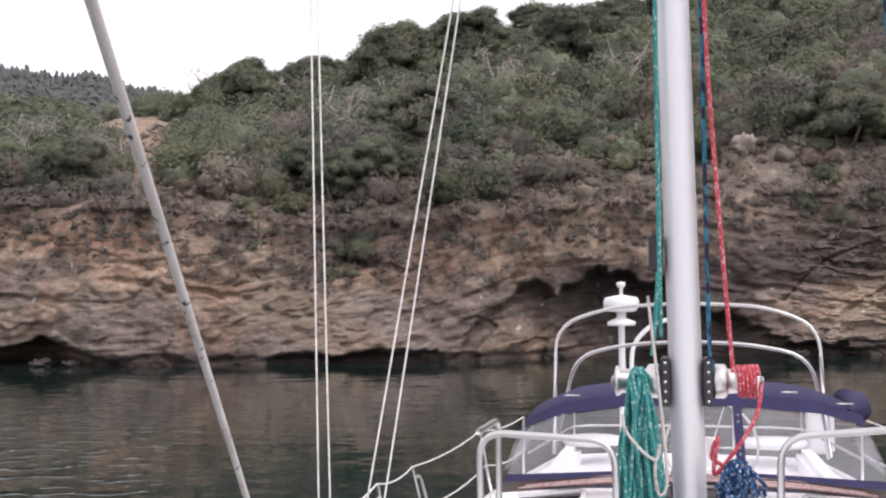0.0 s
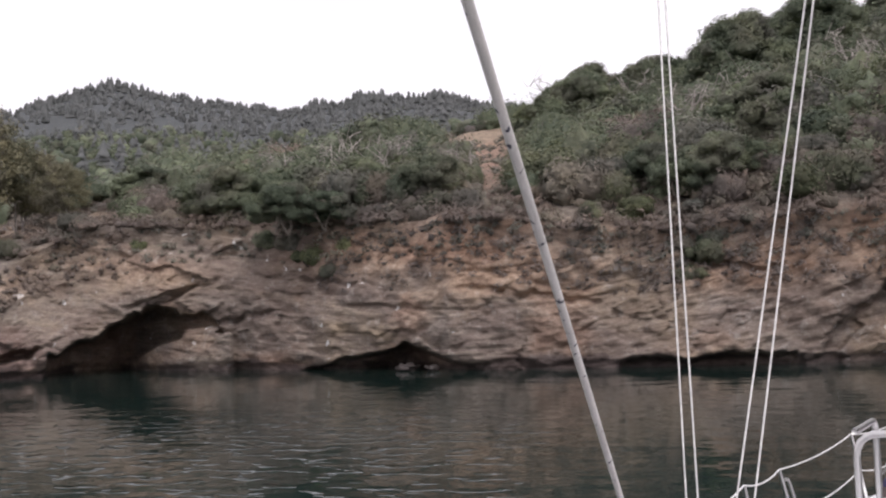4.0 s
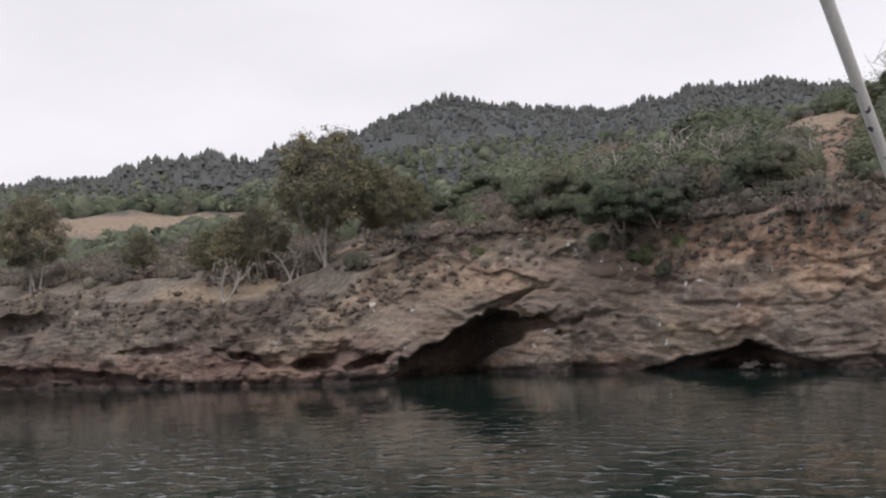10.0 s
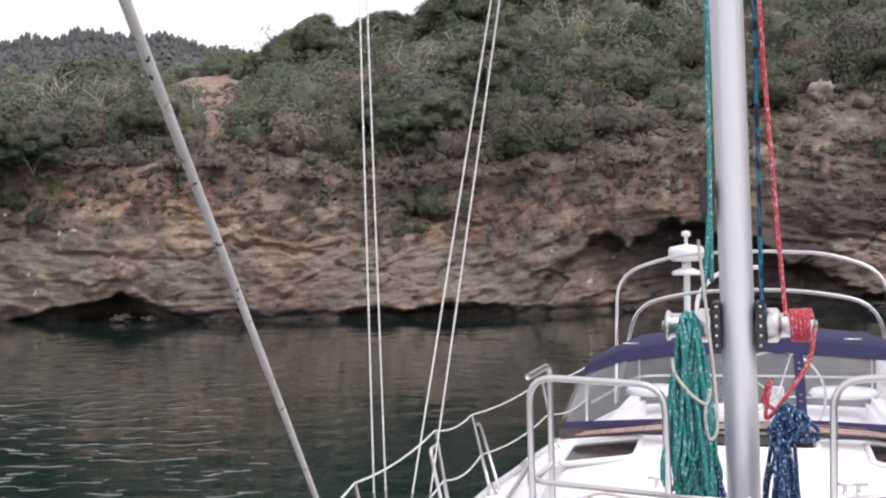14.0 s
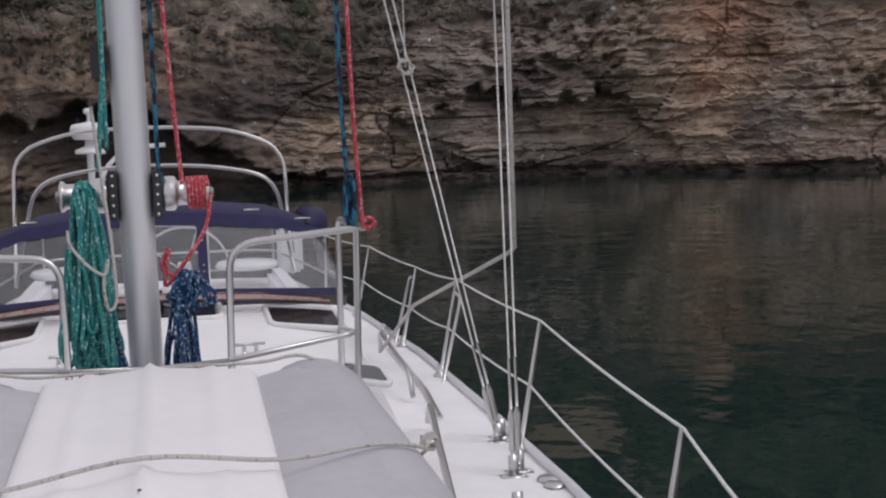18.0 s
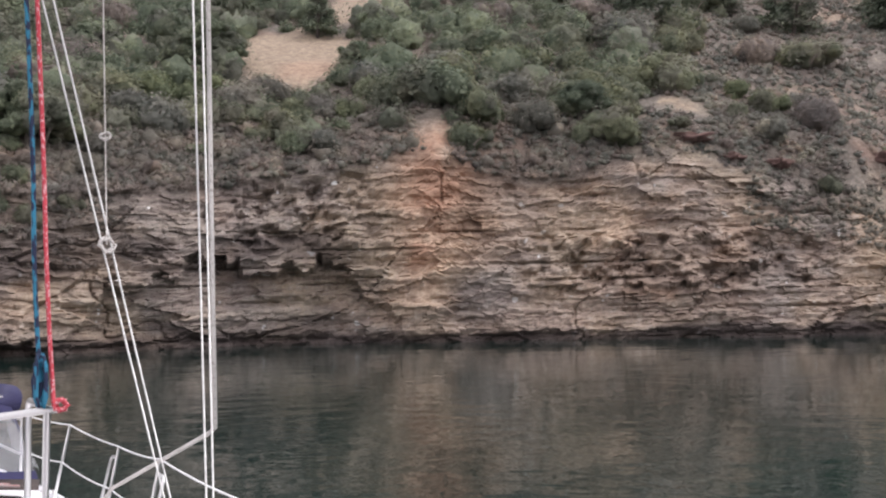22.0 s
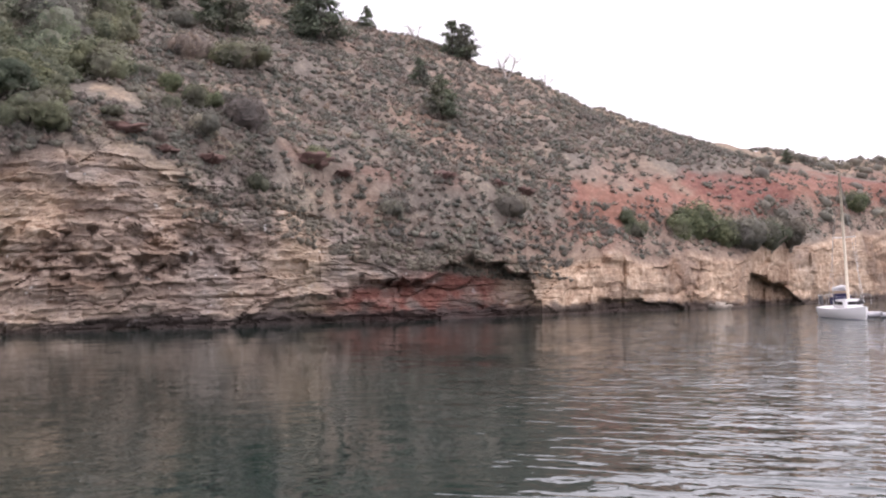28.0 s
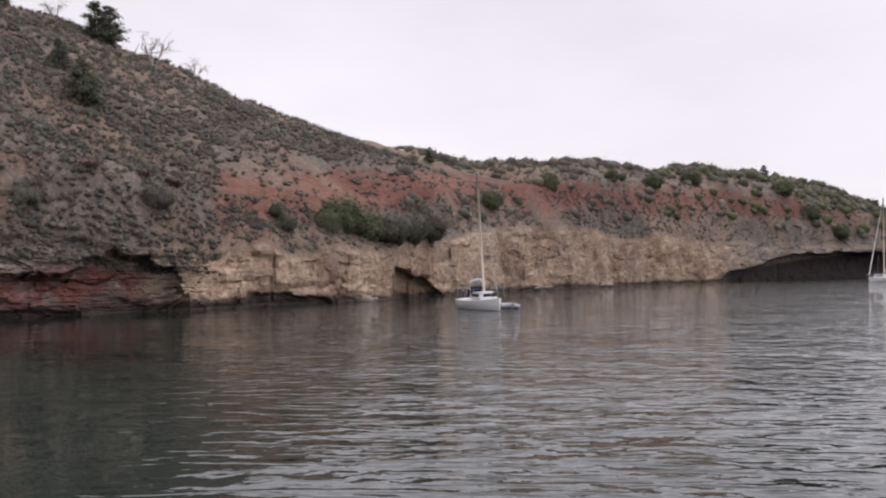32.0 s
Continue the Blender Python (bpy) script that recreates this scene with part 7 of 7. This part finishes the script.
brush("rim_thicket", 260, (41, 61), lambda p, q: shore(p, 1) + 8 + 22 * q, (0.6, 1.6), 90, 0.18, LEAF_SAGE, "grey-green thicket behind the low cliff", 316, 1.0, keep=not_bare, core=0.6, thin=0.5)


def far_pines(n, seed):
    """Ragged conifers over the far hills, one mesh."""
    rng = np.random.default_rng(seed)
    psi = rng.uniform(10, 72, n)
    q = np.where(rng.random(n) < 0.5, 1.0 - 0.06 * rng.random(n), rng.random(n) ** 0.7)
    r = back(psi, 1) + 14 + (back(psi, 3) - back(psi, 1) - 8) * q
    ok = off_bald(psi, r, rng)
    psi, r, n = psi[ok], r[ok], int(ok.sum())
    z = ground(psi, r)
    h = (2.4 + 5.0 * rng.random(n) ** 1.6) * (0.25 + 1.1 * fnoise(psi * 0.9, 3.0, 1.0, 3)) * (1 + 0.45 * smooth(46.2, 46.8, psi) * smooth(50.4, 49.8, psi))
    vs, fs, m = [], [], 0
    for k in range(n):
        x, y = -r[k] * math.sin(math.radians(psi[k])), r[k] * math.cos(math.radians(psi[k]))
        for t in range(5):
            z0, z1 = z[k] + h[k] * (0.02 + 0.17 * t), z[k] + h[k] * min(1.02, 0.42 + 0.17 * t)
            w = (0.7 + h[k] * 0.22) * (1.0 - 0.13 * t) * rng.uniform(0.6, 1.3)
            a = np.arange(7) * 2 * math.pi / 7 + rng.random()
            ww = w * rng.uniform(0.4, 1.35, 7)
            ring = np.stack([x + ww * np.cos(a), y + ww * np.sin(a), z0 + rng.uniform(-0.05, 0.05, 7) * h[k]], -1)
            vs += [*ring, (x, y, z1)]
            fs += [(m + i, m + (i + 1) % 7, m + 7) for i in range(7)]
            m += 8
    ob = new("far_pines", mesh_of("far_pines", vs, fs, LEAF_HAZED))
    return tagged(ob, "conifer woods on the far hills, haze put into their blue-grey", "woods", kind="stuff")


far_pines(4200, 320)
brush("face_scrub", 620, (-24, 25), band(0, 0), (0.15, 0.55), 28, 0.16, LEAF_BROWN, "dry brown brush clinging to the upper cliff", 330, core=0.36, thin=0.3, share=(0.5, 1.0))
brush("face_scrub", 320, (-24, 38), band(0, 0), (0.15, 0.55), 28, 0.16, LEAF_SAGE, "grey scrub clinging to the upper cliff", 331, core=0.4, thin=0.35, share=(0.72, 1.0))
brush("face_scrub", 700, (-75, -55), band(0, 0), (0.2, 0.6), 18, 0.12, LEAF_SAGE, "grey scrub on the broken cliff", 332, core=0.7, thin=0.5, share=(0.62, 1.0))
brush("face_scrub", 520, (34, 62), band(0, 0), (0.15, 0.5), 20, 0.11, LEAF_BROWN, "dry scrub on the low cliff", 333, core=0.6, thin=0.35, share=(0.6, 1.0))


# ---- loose rocks on the slopes ----
RED_ROCK = simple("red_brown_rock", (0.115, 0.066, 0.056), 0.9, vary=0.45, scale=1.2, bumped=0.6)
WET_ROCK = simple("wet_dark_rock", (0.055, 0.045, 0.041), 0.6, vary=0.4, scale=1.5, bumped=0.5)
PALE_ROCK = simple("pale_rock", (0.36, 0.31, 0.265), 0.9, vary=0.25, scale=1.5, bumped=0.5)


def rock(name, seed, psi, r, size, turn, material, label, lift=0.0, z=None):
    """An angular block with a jutting upper lip."""
    rng = np.random.default_rng(seed)
    v, f = BLOBS[2]
    k = 0.45 + 0.75 * rng.random(len(v))
    lip = 1 + 0.25 * smooth(0.0, 0.5, v[:, 2]) - 0.3 * smooth(0.0, -0.6, v[:, 2])
    q = np.sign(v) * np.abs(v) ** 0.95 * k[:, None] * np.stack([lip, lip, np.ones(len(v))], -1) * np.array(size)
    ob = new(name, mesh_of(name, q, f, material))
    ob.matrix_world = Matrix.Translation(place(psi, r, z) + Vector((0, 0, lift))) @ pose(0, 0, 0, 0, 0, psi + turn)
    return tagged(ob, label, "rock", "rock ledges on the slope")


# added blocks, coloured dark red-brown in place of shaded red hollows
for k, (psi, r, w, h) in enumerate(((-52.4, 79.2, 1.7, 0.4), (-54.5, 79.9, 0.9, 0.4), (-56.6, 81.5, 1.1, 0.4), (-61.6, 87.6, 2.1, 0.6), (-63.4, 89.5, 0.9, 0.35), (-68.5, 95.8, 1.3, 0.45), (-71.3, 99.6, 1.0, 0.45), (-72.7, 101.2, 1.0, 0.5))):
    rock("hollow_block", 400 + k, psi, r, (w * 0.9, 1.2, h * 1.35), (-8, 6, 0, 10)[k % 4], RED_ROCK, "dark red-brown block standing in for a hollow in the slope", -0.22)
rock("boulder", 450, -14.8, 66.0, (0.75, 0.7, 0.75), 0, PALE_ROCK, "pale grey boulder among the bushes", 0.5)
for k, (psi, d, w) in enumerate(((-82.2, 0.0, 1.3), (-91.2, 0.3, 1.8), (-94.5, 0.4, 1.8), (-17.2, 0.2, 0.6), (20.2, -0.6, 0.7), (18.9, -0.4, 0.5), (-5.5, -0.8, 0.7))):
    rock("shore_rock", 460 + k, psi, float(shore(psi, 1)) - d, (w, w * 0.8, w * 0.45), 20 * k, PALE_ROCK if psi < -70 else WET_ROCK, "worn rock at the waterline under the cliff", 0.1, 0.0)
